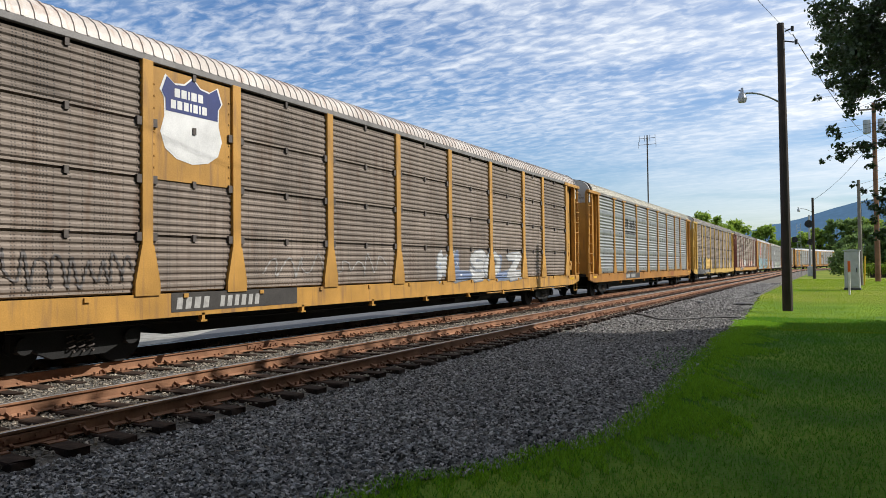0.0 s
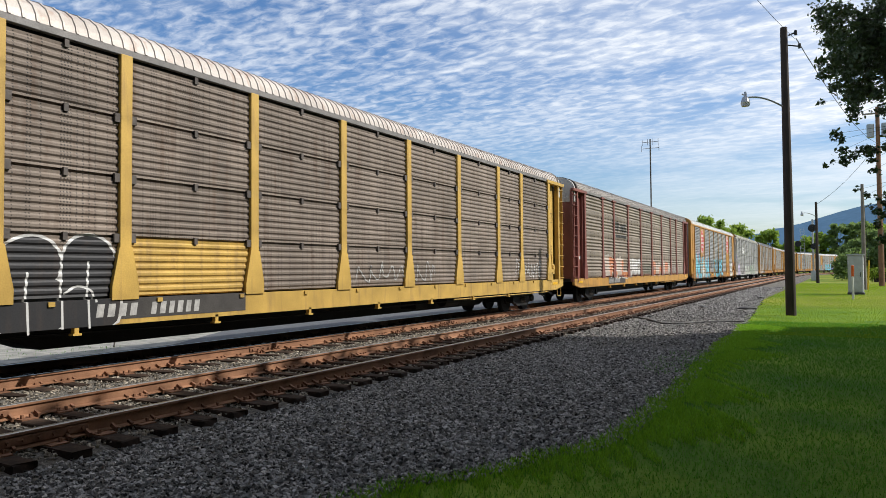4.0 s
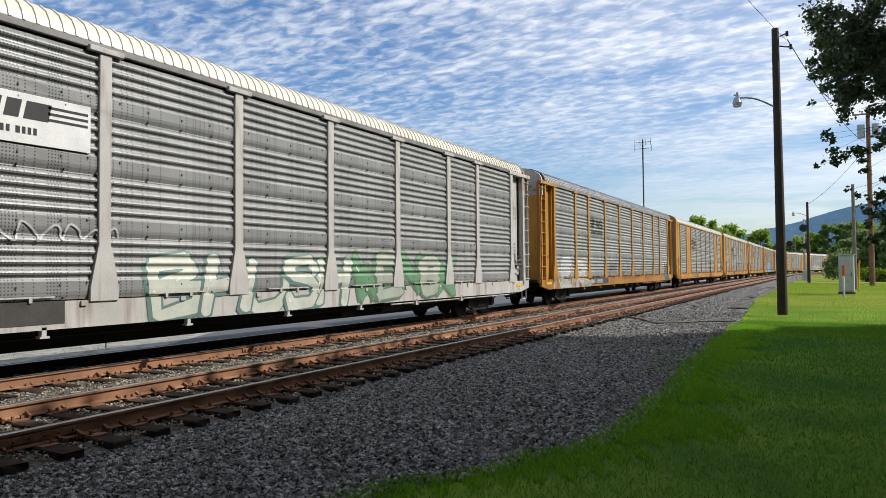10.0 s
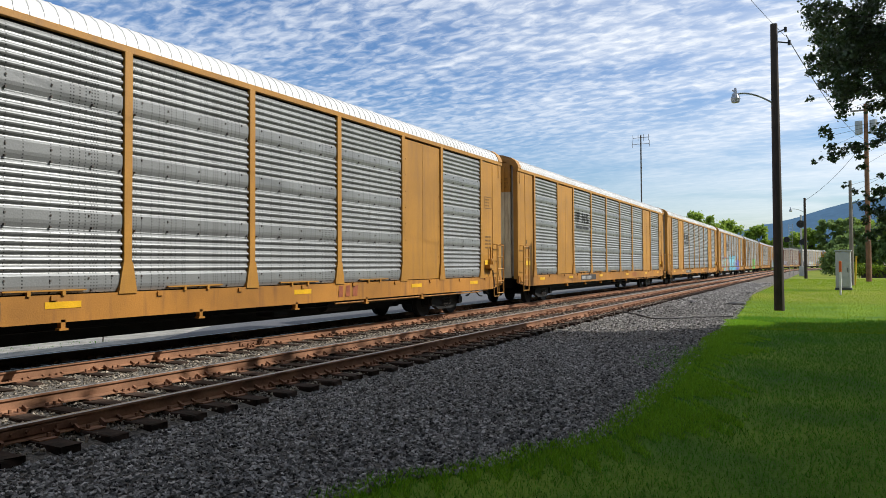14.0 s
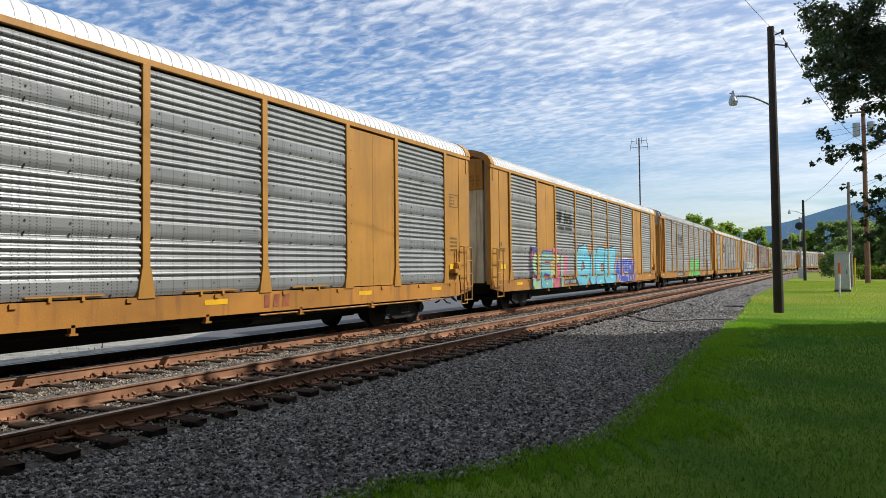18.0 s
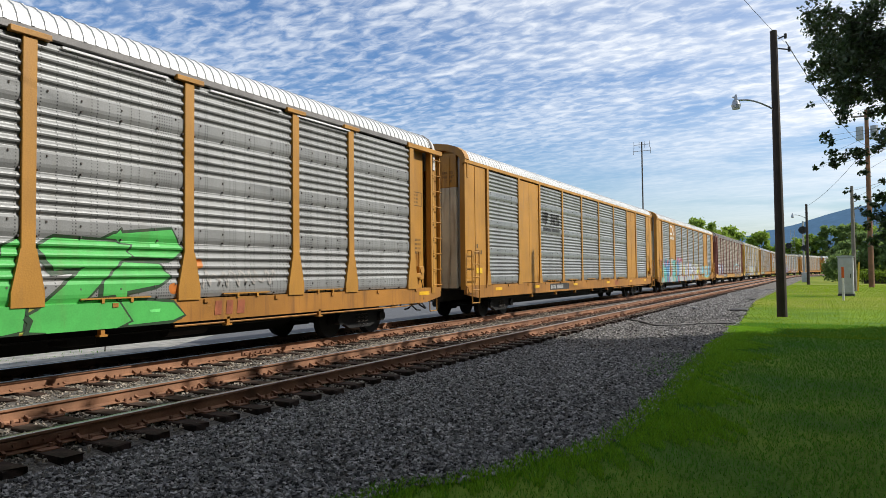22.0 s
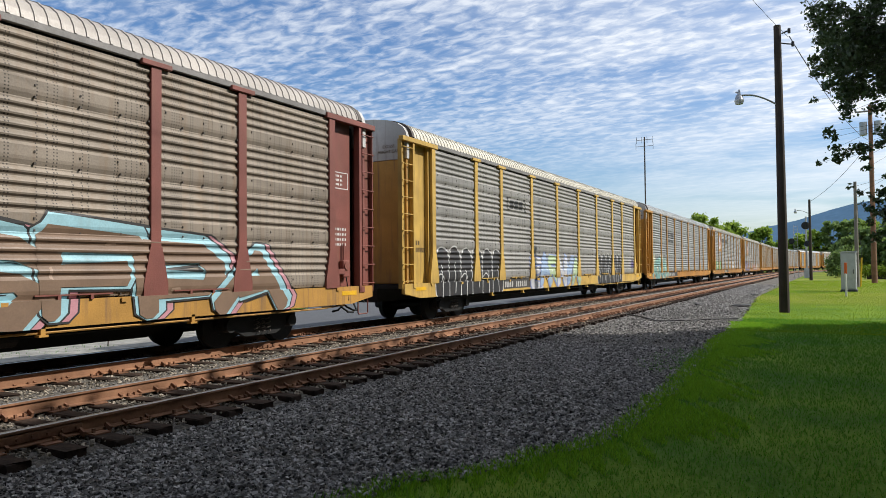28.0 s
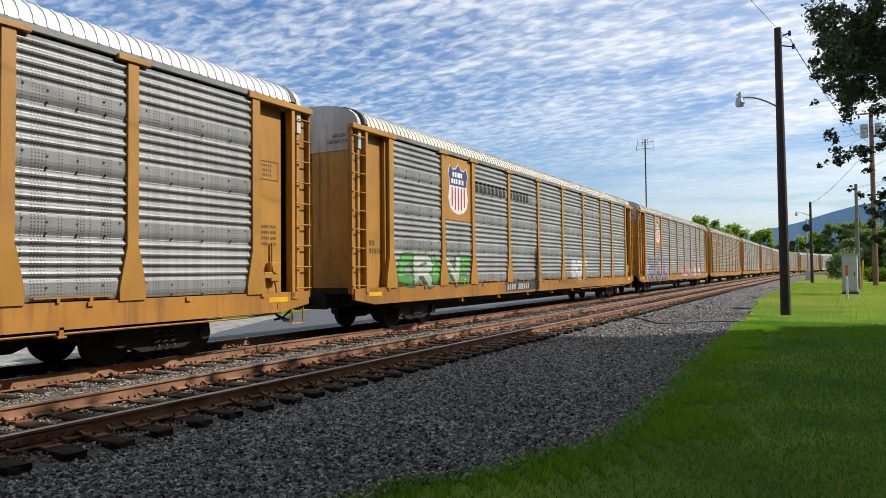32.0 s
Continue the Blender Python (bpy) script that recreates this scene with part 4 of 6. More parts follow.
    for y in (-6.5, -3.2, 0, 3.2, 6.5):
        put("crossbearer", "bearer", lambda: boxed(-1.4, 1.4, -0.08, 0.08, 0.78, 0.998), "black_steel", Matrix.Translation((0, y, 0)))
    put("sill_pipe", "pipe", lambda: tube(bmesh.new(), [(1.42, 12.4, 0.70), (1.44, 11.6, 0.66), (1.44, 4.0, 0.66)], 0.022), sill)
    for y in (-10.0, 10.0):
        add_truck(car, y, index)
    # side panels and posts
    sheets = spec.get("sheets", ())
    shield = spec.get("shield")
    for m in both:
        for b in range(9):
            y0, y1 = posts[b] + 0.09, posts[b + 1] - 0.09
            if b in sheets:
                link_mesh("solid_panel", sheet_mesh(y0, y1, pm), car, "", m)
            elif b == shield:
                link_mesh("solid_panel", sheet_mesh(y0, y1, pm, PZ0 + 1.926, PZ1, 0), car, "", m)
                link_mesh("side_panel", panel_mesh(style, y0, y1, pan, PZ0, PZ0 + 1.926), car, "", m)
            elif style == "rows":
                for r in range(4):
                    link_mesh("side_panel", panel_mesh(style, y0, y1, pm if r == 0 and b == spec.get("plain_bay") else pan, PZ0 + r * 0.9625, PZ0 + (r + 1) * 0.9625), car, "", m)
            else:
                link_mesh("side_panel", panel_mesh(style, y0, y1, pan), car, "", m)
        for y in posts:
            link_mesh("post", post_mesh(kind, pm), car, "", m @ Matrix.Translation((0, y, 0)))
        if style != "rows":
            bar = cached(("bar", pm), lambda: mesh_of("retaining_bar", box(box(boxed(SIDE + 0.03, SIDE + 0.075, -0.62, 0.62, 1.185, 1.207), SIDE + 0.03, SIDE + 0.08, -0.28, -0.23, 1.12, 1.195), SIDE + 0.03, SIDE + 0.08, 0.24, 0.29, 1.12, 1.195), pm))
            for b in range(1, 8):
                if b not in sheets:
                    link_mesh("retaining_bar", bar, car, "", m @ Matrix.Translation((0, (posts[b] + posts[b + 1]) / 2, 0)))
        foot = cached(("foot", sill), lambda: mesh_of("jacking_bracket", box(boxed(1.41, 1.50, -0.035, 0.035, 0.62, 0.76), 1.41, 1.52, -0.07, 0.07, 0.60, 0.63), sill))
        for y in (-7.9, -5.2, -2.6, 0.0, 2.6, 5.2, 7.9):
            link_mesh("jacking_bracket", foot, car, "", m @ Matrix.Translation((0, y, 0)))
        if kind == "ladder_end":
            if style != "rows":
                top_bar = cached(("topbar", spec.get("bars", pm)), lambda: mesh_of("retaining_bar", boxed(SIDE + 0.03, SIDE + 0.08, -0.95, 0.95, 4.955, 4.99), spec.get("bars", pm)))
                for b in () if "bars" not in spec else range(1, 8):
                    link_mesh("retaining_bar", top_bar, car, "", m @ Matrix.Translation((0, (posts[b] + posts[b + 1]) / 2, 0)))
            cap = cached(("cap", pm), lambda: mesh_of("post_cap", boxed(SIDE + 0.01, SIDE + 0.11, -0.30, 0.30, 5.0, 5.09, 0.008), pm))
            if style != "rows":
                for y in posts[1:-1]:
                    link_mesh("post_cap", cap, car, "", m @ Matrix.Translation((0, y, 0)))

    def inner_side():
        bm = bmesh.new()
        for sx in (-1, 1):
            box(bm, sx * (SIDE - 0.075), sx * (SIDE - 0.095), -11.8, 11.8, 1.12, 5.1)
        return bm
    put("inner_lining", "lining", inner_side, "black_steel")
    railm = pm if kind != "ladder_end" else spec.get("eave", "eave_grey")
    for m in both:
        put("eave_rail", "eave" + kind, lambda: boxed(SIDE - 0.04, SIDE + 0.055, -13.5 if kind != "ladder_end" else -12.0, 13.5 if kind != "ladder_end" else 12.0, 5.045, 5.165, 0.01), railm, m)
    # joint brackets between the rows of panels
    if style == "rows":
        def brackets():
            bm = bmesh.new()
            for b in range(9):
                yc = (posts[b] + posts[b + 1]) / 2
                for r in range(1, 5):
                    z = PZ0 + r * 0.9625 - 0.02
                    box(bm, SIDE + 0.01, SIDE + 0.05, yc - 0.035, yc + 0.035, z - 0.06, z + 0.06)
                    for y in (posts[b] + 0.15, posts[b + 1] - 0.15):
                        if r < 4:
                            box(bm, SIDE + 0.01, SIDE + 0.06, y - 0.045, y + 0.045, z - 0.07, z + 0.07)
            return bm
        for m in both:
            tagged(put("panel_brackets", "brk", brackets, "bracket_grey", m), kind="stuff")
    # roof
    half = 12.9 if kind == "ladder_end" else 13.2
    link_mesh("roof", roof_mesh(half, roofm, 0.20 if kind == "ladder_end" else 0.225), car, spec.get("roof_label", ""))

    def hoop(y, w, drop):
        return lambda: arch_band(y, y + w, drop)
    # ends
    for e, m in enumerate(both):
        if kind == "ladder_end":
            put("roof_hoop", "hoop", hoop(12.9, 0.12, 0.2), "bracket_grey", m)
            put("end_cap", "cap_end", lambda: arc_slab(13.12, 13.24, 4.55, 0, 0.03), capm, m, "dusty grey upper end panel")

            leaf_ob = put("end_door", "leaf", lambda: boxed(0.012, 1.44, 13.14, 13.23, 1.13, 4.545, 0.01), endm, m)
            hinge_me = cached(("leaf_hinge", endm), lambda: mesh_of("hinge", boxed(0.02, 0.10, 13.23, 13.27, -0.15, 0.15), endm))
            for z in (1.5, 3.1, 4.3):
                link_mesh("hinge", hinge_me, leaf_ob, "", Matrix.Translation((0, 0, z)))
            link_mesh("placard", cached(("placard", endm), lambda: mesh_of("placard", boxed(0.35, 1.05, 13.23, 13.245, 3.05, 3.2), "sign_black")), leaf_ob, "small dark plate")
            put("end_door", "leaf2", lambda: boxed(-1.44, -0.012, 13.14, 13.23, 1.13, 4.545, 0.01), endm, m)
            for side in (1, -1):
                flip = m if side == 1 else m @ Matrix.Diagonal((-1, 1, 1, 1))

                def bay():
                    bm = boxed(SIDE - 0.16, SIDE - 0.13, 11.95, 12.77, 1.13, 5.04)
                    box(bm, SIDE - 0.13, SIDE - 0.02, 11.98, 12.06, 1.13, 5.0)
                    return bm

                stile_in = cached(("stile_in", pm), lambda: mesh_of("stile", boxed(SIDE - 0.10, SIDE + 0.07, 12.90, 12.998, 1.0, 5.05, 0.006), pm))
                stile_out = cached(("stile_out", pm), lambda: mesh_of("stile", boxed(SIDE - 0.10, SIDE + 0.03, 13.49, 13.52, 1.0, 5.05), pm))
                put("side_door", "bay", bay, pm if "door" not in spec else spec["door"], flip)
                ladder = put("ladder", "channel", lambda: boxed(SIDE - 0.10, SIDE - 0.07, 13.0, 13.488, 1.13, 5.03), pm, flip)
                link_mesh("stile", stile_in, ladder)
                link_mesh("stile", stile_out, ladder)
                for k in range(9):
                    link_mesh("rung", rung_mesh(pm, 0.5), ladder, "", Matrix.Translation((0, 13.02, 1.2 + k * 0.455)))
                put("header", "header", lambda: boxed(SIDE - 0.05, SIDE + 0.10, 11.65, 13.55, 5.0, 5.13, 0.01), pm, flip)
                # door edge, plus a black sheet for the deep shade of the open gap
                put("inner_door_edge", "dedge", lambda: box(boxed(SIDE - 0.34, SIDE - 0.31, 12.0, 13.1, 1.13, 5.03), SIDE - 0.31, SIDE - 0.17, 12.78, 12.80, 1.13, 5.0), "black_steel", flip)
        else:
            put("roof_end", "roofend", hoop(13.2, 0.30, 0.3), pm, m)

            for sx in (1, -1):
                for nm, x0, x1, d, top in (("inner", 0.02, 0.60, 0.05, 5.52), ("outer", 0.64, 1.18, 0.11, 5.38)):
                    def leaf_low(x0=x0, x1=x1, d=d, sx=sx):
                        return boxed(min(sx * x0, sx * x1), max(sx * x0, sx * x1), 13.31, 13.38 + d, 1.05, 4.28, 0.012)

                    def leaf_top(x0=x0, x1=x1, d=d, sx=sx, top=top):
                        return boxed(min(sx * x0, sx * x1), max(sx * x0, sx * x1), 13.31, 13.38 + d, 4.284, top, 0.012)

                    def rib(z0, z1, x0=x0, x1=x1, d=d, sx=sx):
                        xm = sx * (x0 + x1) / 2
                        return boxed(xm - 0.035, xm + 0.035, 13.38 + d, 13.41 + d, z0, z1)
                    low_mat = endm if nm == "outer" else "end_worn"
                    leaf_ob = put("end_door", "low%s%d" % (nm, sx), leaf_low, endm if nm == "outer" else "end_worn", m)
                    me = cached(("top", nm, sx, pm), lambda: mesh_of("upper_leaf", leaf_top(), pm))
                    link_mesh("upper_leaf", me, leaf_ob)
                    link_mesh("stiffener", cached(("rib_low", nm, sx, low_mat), lambda: mesh_of("stiffener", rib(1.15, 4.26), low_mat)), leaf_ob)
                    link_mesh("stiffener", cached(("rib_top", nm, sx, pm), lambda: mesh_of("stiffener", rib(4.3, top - 0.12), pm)), leaf_ob)
            put("end_crown", "crown", lambda: arc_slab(13.22, 13.31, 4.6, -0.01, 0.0), pm, m)
            for side in (1, -1):
                flip = m if side == 1 else m @ Matrix.Diagonal((-1, 1, 1, 1))
                put("hinge_panel", "hinge", lambda: box(boxed(1.19, 1.36, 13.26, 13.40, 1.05, 5.25, 0.012), 1.36, 1.40, 13.30, 13.44, 1.2, 5.1), "hinge_grey", flip)

                def end_sheet():
                    bm = boxed(SIDE - 0.05, SIDE + 0.02, 11.96, 13.44, 1.13, 5.05, 0.004)
                    box(bm, SIDE + 0.02, SIDE + 0.035, 12.72, 12.76, 1.2, 5.0)
                    box(bm, SIDE - 0.16, SIDE + 0.02, 13.40, 13.46, 1.0, 5.15, 0.008)
                    return bm
                put("end_panel", "endsheet", end_sheet, pm, flip)
                ladder_b(car, pm, flip)
        def coupler():
            bm = boxed(-0.12, 0.12, 13.3, 14.0, 0.72, 0.92, 0.03)
            box(bm, -0.17, 0.17, 13.92, 14.20, 0.66, 0.98, 0.05)
            box(bm, -0.6, 0.6, 13.35, 13.45, 0.62, 1.0)
            return bm
        put("coupler", "coupler", coupler, "black_steel", m)

        put("air_hose", "hose", lambda: tube(bmesh.new(), [(0.35, 13.5, 0.75), (0.36, 13.7, 0.55), (0.36, 13.95, 0.42), (0.33, 14.22, 0.40)], 0.028), "black_steel", m)
        put("brake_hose", "hose2", lambda: tube(bmesh.new(), [(1.1, 12.6, 0.80), (1.12, 12.9, 0.62), (1.1, 13.2, 0.52), (0.9, 13.6, 0.50), (0.5, 14.0, 0.66)], 0.024), "black_steel", m)
        put("uncoupling_lever", "lever", lambda: tube(bmesh.new(), [(1.25, 13.05, 0.95), (1.25, 13.45, 0.72), (0.7, 13.62, 0.74), (0.2, 13.75, 0.86)], 0.02), "black_steel", m)
        put("stirrup", "stirrup", lambda: tube(bmesh.new(), [(1.42, 13.35, 0.95), (1.42, 13.35, 0.47), (1.42, 13.32, 0.45), (1.42, 12.98, 0.45), (1.42, 12.95, 0.47), (1.42, 12.95, 0.95)], 0.018), pm, m)
        put("step", "step", lambda: step_bm(), pm, m)
    # hand brake beside the trailing ladder
    hand_brake(car, kind, pm)
    lettering(car, spec)
    for y0, y1, z0, z1, rgb in spec.get("patches", ()):
        q = [(y0, z0), (y1 - 0.1, z0), (y1, (z0 + z1) / 2), (y1 - 0.25, z1), (y0 + 0.1, z1)]
        drape([q], style, paint(rgb), car, "sprayed_patch", 0.0012)
    for y, z, d, rgb in spec.get("spots", ()):
        q, _ = blob(random.Random(int(y * 100)), y, z, d, d, 0, 0.06, 14, 2.0)
        drape([q], style, paint(rgb), car, "sprayed_spot", 0.0016)
    for g in spec.get("graffiti", ()):
        graffiti(car, style, *g[0], **g[1])
    for g in spec.get("tags", ()):
        tag_strokes(car, style, *g)
    if spec.get("lines"):
        loose_lines(car, style)
    return car


def loose_lines(car, style):
    """Thin black looping scrawl over several bays and the sill."""
    forms = (((0.02, 0.0), (0.0, 0.25), (0.05, 0.42), (0.2, 0.55), (0.24, 0.75), (0.32, 0.98), (0.5, 1.0), (0.6, 0.85), (0.56, 0.72), (0.46, 0.66)),
             ((0.06, 0.14), (0.05, 0.06), (0.12, 0.03), (0.18, 0.10), (0.13, 0.19), (0.08, 0.14), (0.12, 0.09)),
             ((0.24, -0.05), (0.25, 0.08), (0.33, 0.18), (0.43, 0.28), (0.38, 0.38)), ((0.42, 0.10), (0.55, 0.25), (0.72, 0.23), (0.84, 0.08)),
             ((0.62, 0.36), (0.8, 0.42), (0.96, 0.30), (1.0, 0.12), (0.97, -0.05)), ((0.82, 0.46), (0.92, 0.72), (0.90, 0.86), (1.02, 0.95)),
             ((0.02, -0.14), (0.1, -0.24), (0.24, -0.26), (0.3, -0.14)), ((0.22, -0.14), (0.32, -0.22), (0.5, -0.13)), ((0.55, -0.14), (0.53, -0.32)), ((0.68, -0.14), (0.82, -0.24), (0.94, -0.13)))
    for y, w, z, h, grey in ((-0.98, 1.75, 1.24, 0.92, 0.03), (1.75, 2.1, 1.24, 0.80, 0.04), (4.5, 2.2, 1.20, 0.75, 0.05), (-3.7, 1.4, 1.30, 0.65, 0.13), (7.3, 1.5, 1.25, 0.6, 0.06)):
        for f in forms:
            spray_line(car, style, [(y + a * w, z + b * h) for a, b in f], (grey, grey, grey * 1.05), 0.028)


def ladder_b(car, mat, m):
    """The short hanging ladder beside a full end: two bent stiles, the first carrying the rungs."""
    x = SIDE + 0.17
    stile = [cached(("stile_b", y, mat), lambda: mesh_of("stile", tube(bmesh.new(), [(x - 0.15, y, 2.25), (x, y, 2.25), (x, y, 0.55)], 0.022), mat)) for y in (12.78, 13.30)]
    ladder = link_mesh("ladder", stile[0], car, "", m)
    link_mesh("stile", stile[1], ladder)
    rung = cached(("rung_b", mat), lambda: mesh_of("rung", rod(bmesh.new(), (x, 12.78, 0), (x, 13.30, 0), 0.018), mat))
    for k in range(5):
        link_mesh("rung", rung, ladder, "", Matrix.Translation((0, 0, 0.58 + k * 0.41)))
    grab = cached(("grab_b", mat), lambda: mesh_of("grab_iron", tube(bmesh.new(), [(SIDE + 0.02, 13.2, 0.95), (SIDE + 0.12, 13.4, 0.9), (SIDE + 0.1, 13.5, 1.1)], 0.018), mat))
    link_mesh("grab_iron", grab, car, "", m)


def step_bm():
    bm = bmesh.new()
    box(bm, 1.30, 1.49, 12.75, 13.42, 0.86, 0.98)
    box(bm, 1.44, 1.52, 12.9, 13.1, 0.98, 1.12)
    return bm


def hand_brake(car, kind, mat):
    y, x = 12.45, SIDE + (-0.128 if kind == "ladder_end" else 0.03)
    box_me = cached(("hb_box", kind, mat), lambda: mesh_of("hand_brake", boxed(x, x + 0.14, y - 0.12, y + 0.12, 1.35, 1.75, 0.02), mat))
    brake = link_mesh("hand_brake", box_me, car)
    for name, make, pm in (("bracket", lambda: boxed(x, x + 0.19, y - 0.36, y - 0.122, 1.42, 1.55, 0.01), mat), ("wheel", lambda: rod(bmesh.new(), (x + 0.142, y, 1.62), (x + 0.165, y, 1.62), 0.095, 14), mat),
                           ("shaft", lambda: rod(bmesh.new(), (x + 0.05, y, 1.75), (x + 0.05, y, 2.15), 0.025), mat),
                           ("chain", lambda: tube(bmesh.new(), [(x + 0.12, y, 1.36), (x + 0.15, y + 0.03, 1.1), (x + 0.17, y + 0.02, 0.8)], 0.018), "black_steel")):
        link_mesh(name, cached(("hb", name, kind, mat), lambda: mesh_of(name, make(), pm)), brake)


def bars_part(car, name, bm, mat, label=""):
    return part(name, bm, mat, car, label)


def lettering(car, spec):
    kind, style = spec["kind"], spec["style"]
    x = 1.508
    # number on its dark patch of the sill
    ny = spec.get("number_y")
    if ny is not None:
        k = 1.35 if kind == "ladder_end" else 1.0
        bm = boxed(1.50, 1.505, ny - 0.1, ny + 2.3 * k, 0.80, 0.84 + 0.22 * k)
        bars_part(car, "number_patch", bm, "patch_grey")
        bm = letters(bmesh.new(), x, ny, 0.85, 0.15 * k, (0.6, 0.6, 0.65, 0.6, 0, 0, 0.5, 0.55, 0.5, 0.55, 0.5, 0.55), 0.35, 0.15)
        tagged(bars_part(car, "number_stencil", bm, "stencil_white", "white stencilled bars"), kind="stuff")
    # amber reflector strips along the sill
    for y in spec.get("reflectors", (-12.6, 12.5) if kind == "ladder_end" else (-11.0, -7.4, -2.6, 2.8, 7.6, 11.2)):
        me = cached("reflector", lambda: mesh_of("reflector", boxed(1.50, 1.506, -0.28, 0.28, 0.93, 1.03), "reflector"))
        link_mesh("reflector", me, car, "amber reflector strip", Matrix.Translation((0, y, 0)))
    if "red_y" in spec:
        bm = letters(bmesh.new(), x, spec["red_y"] - 0.35, 0.81, 0.26, (0.62, 0.62, 0.72), 0.45, 0.1)
        bars_part(car, "faded_mark", bm, "faded_red", "faded red stencilled bars")
    # small stencils on the end panels
    dark = "sign_white" if spec["post"] == "maroon" else "stencil"
    px = SIDE - 0.126 if kind == "ladder_end" else SIDE + 0.025

    def stencils():
        bm = bmesh.new()
        y = 12.15 if kind == "ladder_end" else 12.1
        for r, z in enumerate((2.1, 2.22, 2.34, 2.46)):
            letters(bm, px, y + 0.05, z, 0.06, (0.6, 0.5, 0.6, 0.5, 0, 0.6, 0.5, 0.6), 0.4)
        for a, b in (((y, 3.45), (y + 0.55, 3.47)), ((y, 3.83), (y + 0.55, 3.85)), ((y, 3.45), (y + 0.02, 3.85)), ((y + 0.53, 3.45), (y + 0.55, 3.85))):
            flat_poly(bm, px, [(a[0], a[1]), (b[0], a[1]), (b[0], b[1]), (a[0], b[1])])
        for r in range(3):
            letters(bm, px, y + 0.08, 3.53 + r * 0.1, 0.05, (0.6, 0.5, 0.6, 0, 0.6, 0.5), 0.4)
        return bm
    me = cached(("stencils", kind, dark), lambda: mesh_of("stencil", stencils(), dark))
    tagged(link_mesh("stencil", me, car), kind="stuff")
    sy = -12.78 if kind != "ladder_end" else -12.6
    bm = letters(bmesh.new(), px, sy, 2.35 if kind != "ladder_end" else 2.2, 0.13, (0.7, 0.7), 0.3)
    letters(bm, px, sy, 2.15 if kind != "ladder_end" else 2.0, 0.13, (0.55, 0.55, 0.55, 0.55, 0.55), 0.3)
    tagged(bars_part(car, "stencil", bm, dark), kind="stuff")
    if kind != "ladder_end":
        for y in (-12.5, 12.3):
            me = cached("notice", lambda: mesh_of("notice", boxed(SIDE + 0.036, SIDE + 0.04, -0.22, 0.22, 1.52, 1.70), "sign_yellow"))
            link_mesh("notice", me, car, "yellow notice plate", Matrix.Translation((0, y, 0)))
    # end lettering
    ex = -13.50 if kind != "ladder_end" else -13.25
    lx = -0.98 if kind != "ladder_end" else 0.5
    for word, z in (("EXCESS", 4.72), ("HEIGHT", 4.58), ("CAR", 4.44)) if kind != "ladder_end" else (("EXCESS", 4.88), ("HEIGHT CAR", 4.74)):
        me = cached(("word", word, dark), lambda: word_mesh(word, 0.12, dark))
        link_mesh("end_words", me, car, "", Matrix.Translation((0.92 - len(word) * 0.04, ex, z)) @ Matrix.Rotation(math.pi / 2, 4, "X"))
    logo = spec.get("logo")
    if logo:
        LOGOS[logo[0]](car, style, *logo[1:])
    if spec.get("logo_two"):
        LOGOS[spec["logo_two"][0]](car, style, *spec["logo_two"][1:])


def word_mesh(word, size, mat):
    cu = bpy.data.curves.new("words", "FONT")
    cu.body, cu.size, cu.extrude = word, size, 0.001
    ob = bpy.data.objects.new("words", cu)
    scene.collection.objects.link(ob)
    dg = bpy.context.evaluated_depsgraph_get()
    me = bpy.data.meshes.new_from_object(ob.evaluated_get(dg))
    bpy.data.objects.remove(ob)
    me.materials.clear()
    me.materials.append(M[mat])
    return me


def rect(y0, y1, z0, z1):
    return [(y0, z0), (y1, z0), (y1, z1), (y0, z1)]


def shield_pts(yc, zc, w, h):
    half = [(0.0, 0.5), (0.13, 0.40), (0.28, 0.38), (0.42, 0.46), (0.5, 0.28), (0.44, 0.20), (0.43, 0.0), (0.49, -0.18), (0.42, -0.36), (0.25, -0.46), (0.0, -0.5)]
    pts = half + [(-a, b) for a, b in half[-2:0:-1]]
    return [(yc + a * w, zc + b * h) for a, b in pts]


def logo_shield(car, style, yc, zc, w, h, striped=False):
    x = SIDE + 0.026
    bm = bmesh.new()
    flat_poly(bm, x, shield_pts(yc, zc, w * 1.06, h * 1.05))
    bars_part(car, "emblem_border", bm, "sign_white")
    bm = bmesh.new()
    flat_poly(bm, x + 0.003, shield_pts(yc, zc, w, h))
    bars_part(car, "emblem", bm, "sign_white", "white lower field of a railway shield emblem")
    bm = bmesh.new()
    top = [(a, b) for a, b in shield_pts(yc, zc, w, h) if b > zc + 0.02 * h]
    flat_poly(bm, x + 0.006, [p for p in top if p[0] >= yc] + [(yc + 0.435 * w, zc + 0.06 * h), (yc - 0.435 * w, zc + 0.06 * h)] + [p for p in top if p[0] < yc])
    bars_part(car, "emblem_field", bm, paint((0.03, 0.045, 0.16)), "dark blue upper field")
    bm = bmesh.new()
    letters(bm, x + 0.009, yc - 0.30 * w, zc + 0.24 * h, 0.10 * h, (0.75, 0.75, 0.25, 0.8, 0.75), 0.22)
    letters(bm, x + 0.009, yc - 0.36 * w, zc + 0.10 * h, 0.10 * h, (0.7, 0.7, 0.7, 0.25, 0.65, 0.25, 0.7), 0.22)
    tagged(bars_part(car, "emblem_text", bm, "sign_white"), kind="stuff")
    if striped:
        bm = bmesh.new()
        for k in range(5):
            a = yc + (-0.32 + k * 0.16) * w
            flat_poly(bm, x + 0.009, rect(a - 0.03 * w, a + 0.03 * w, zc - (0.36 if k in (0, 4) else 0.43) * h, zc + 0.03 * h))
        bars_part(car, "emblem_stripes", bm, paint((0.45, 0.04, 0.03)))


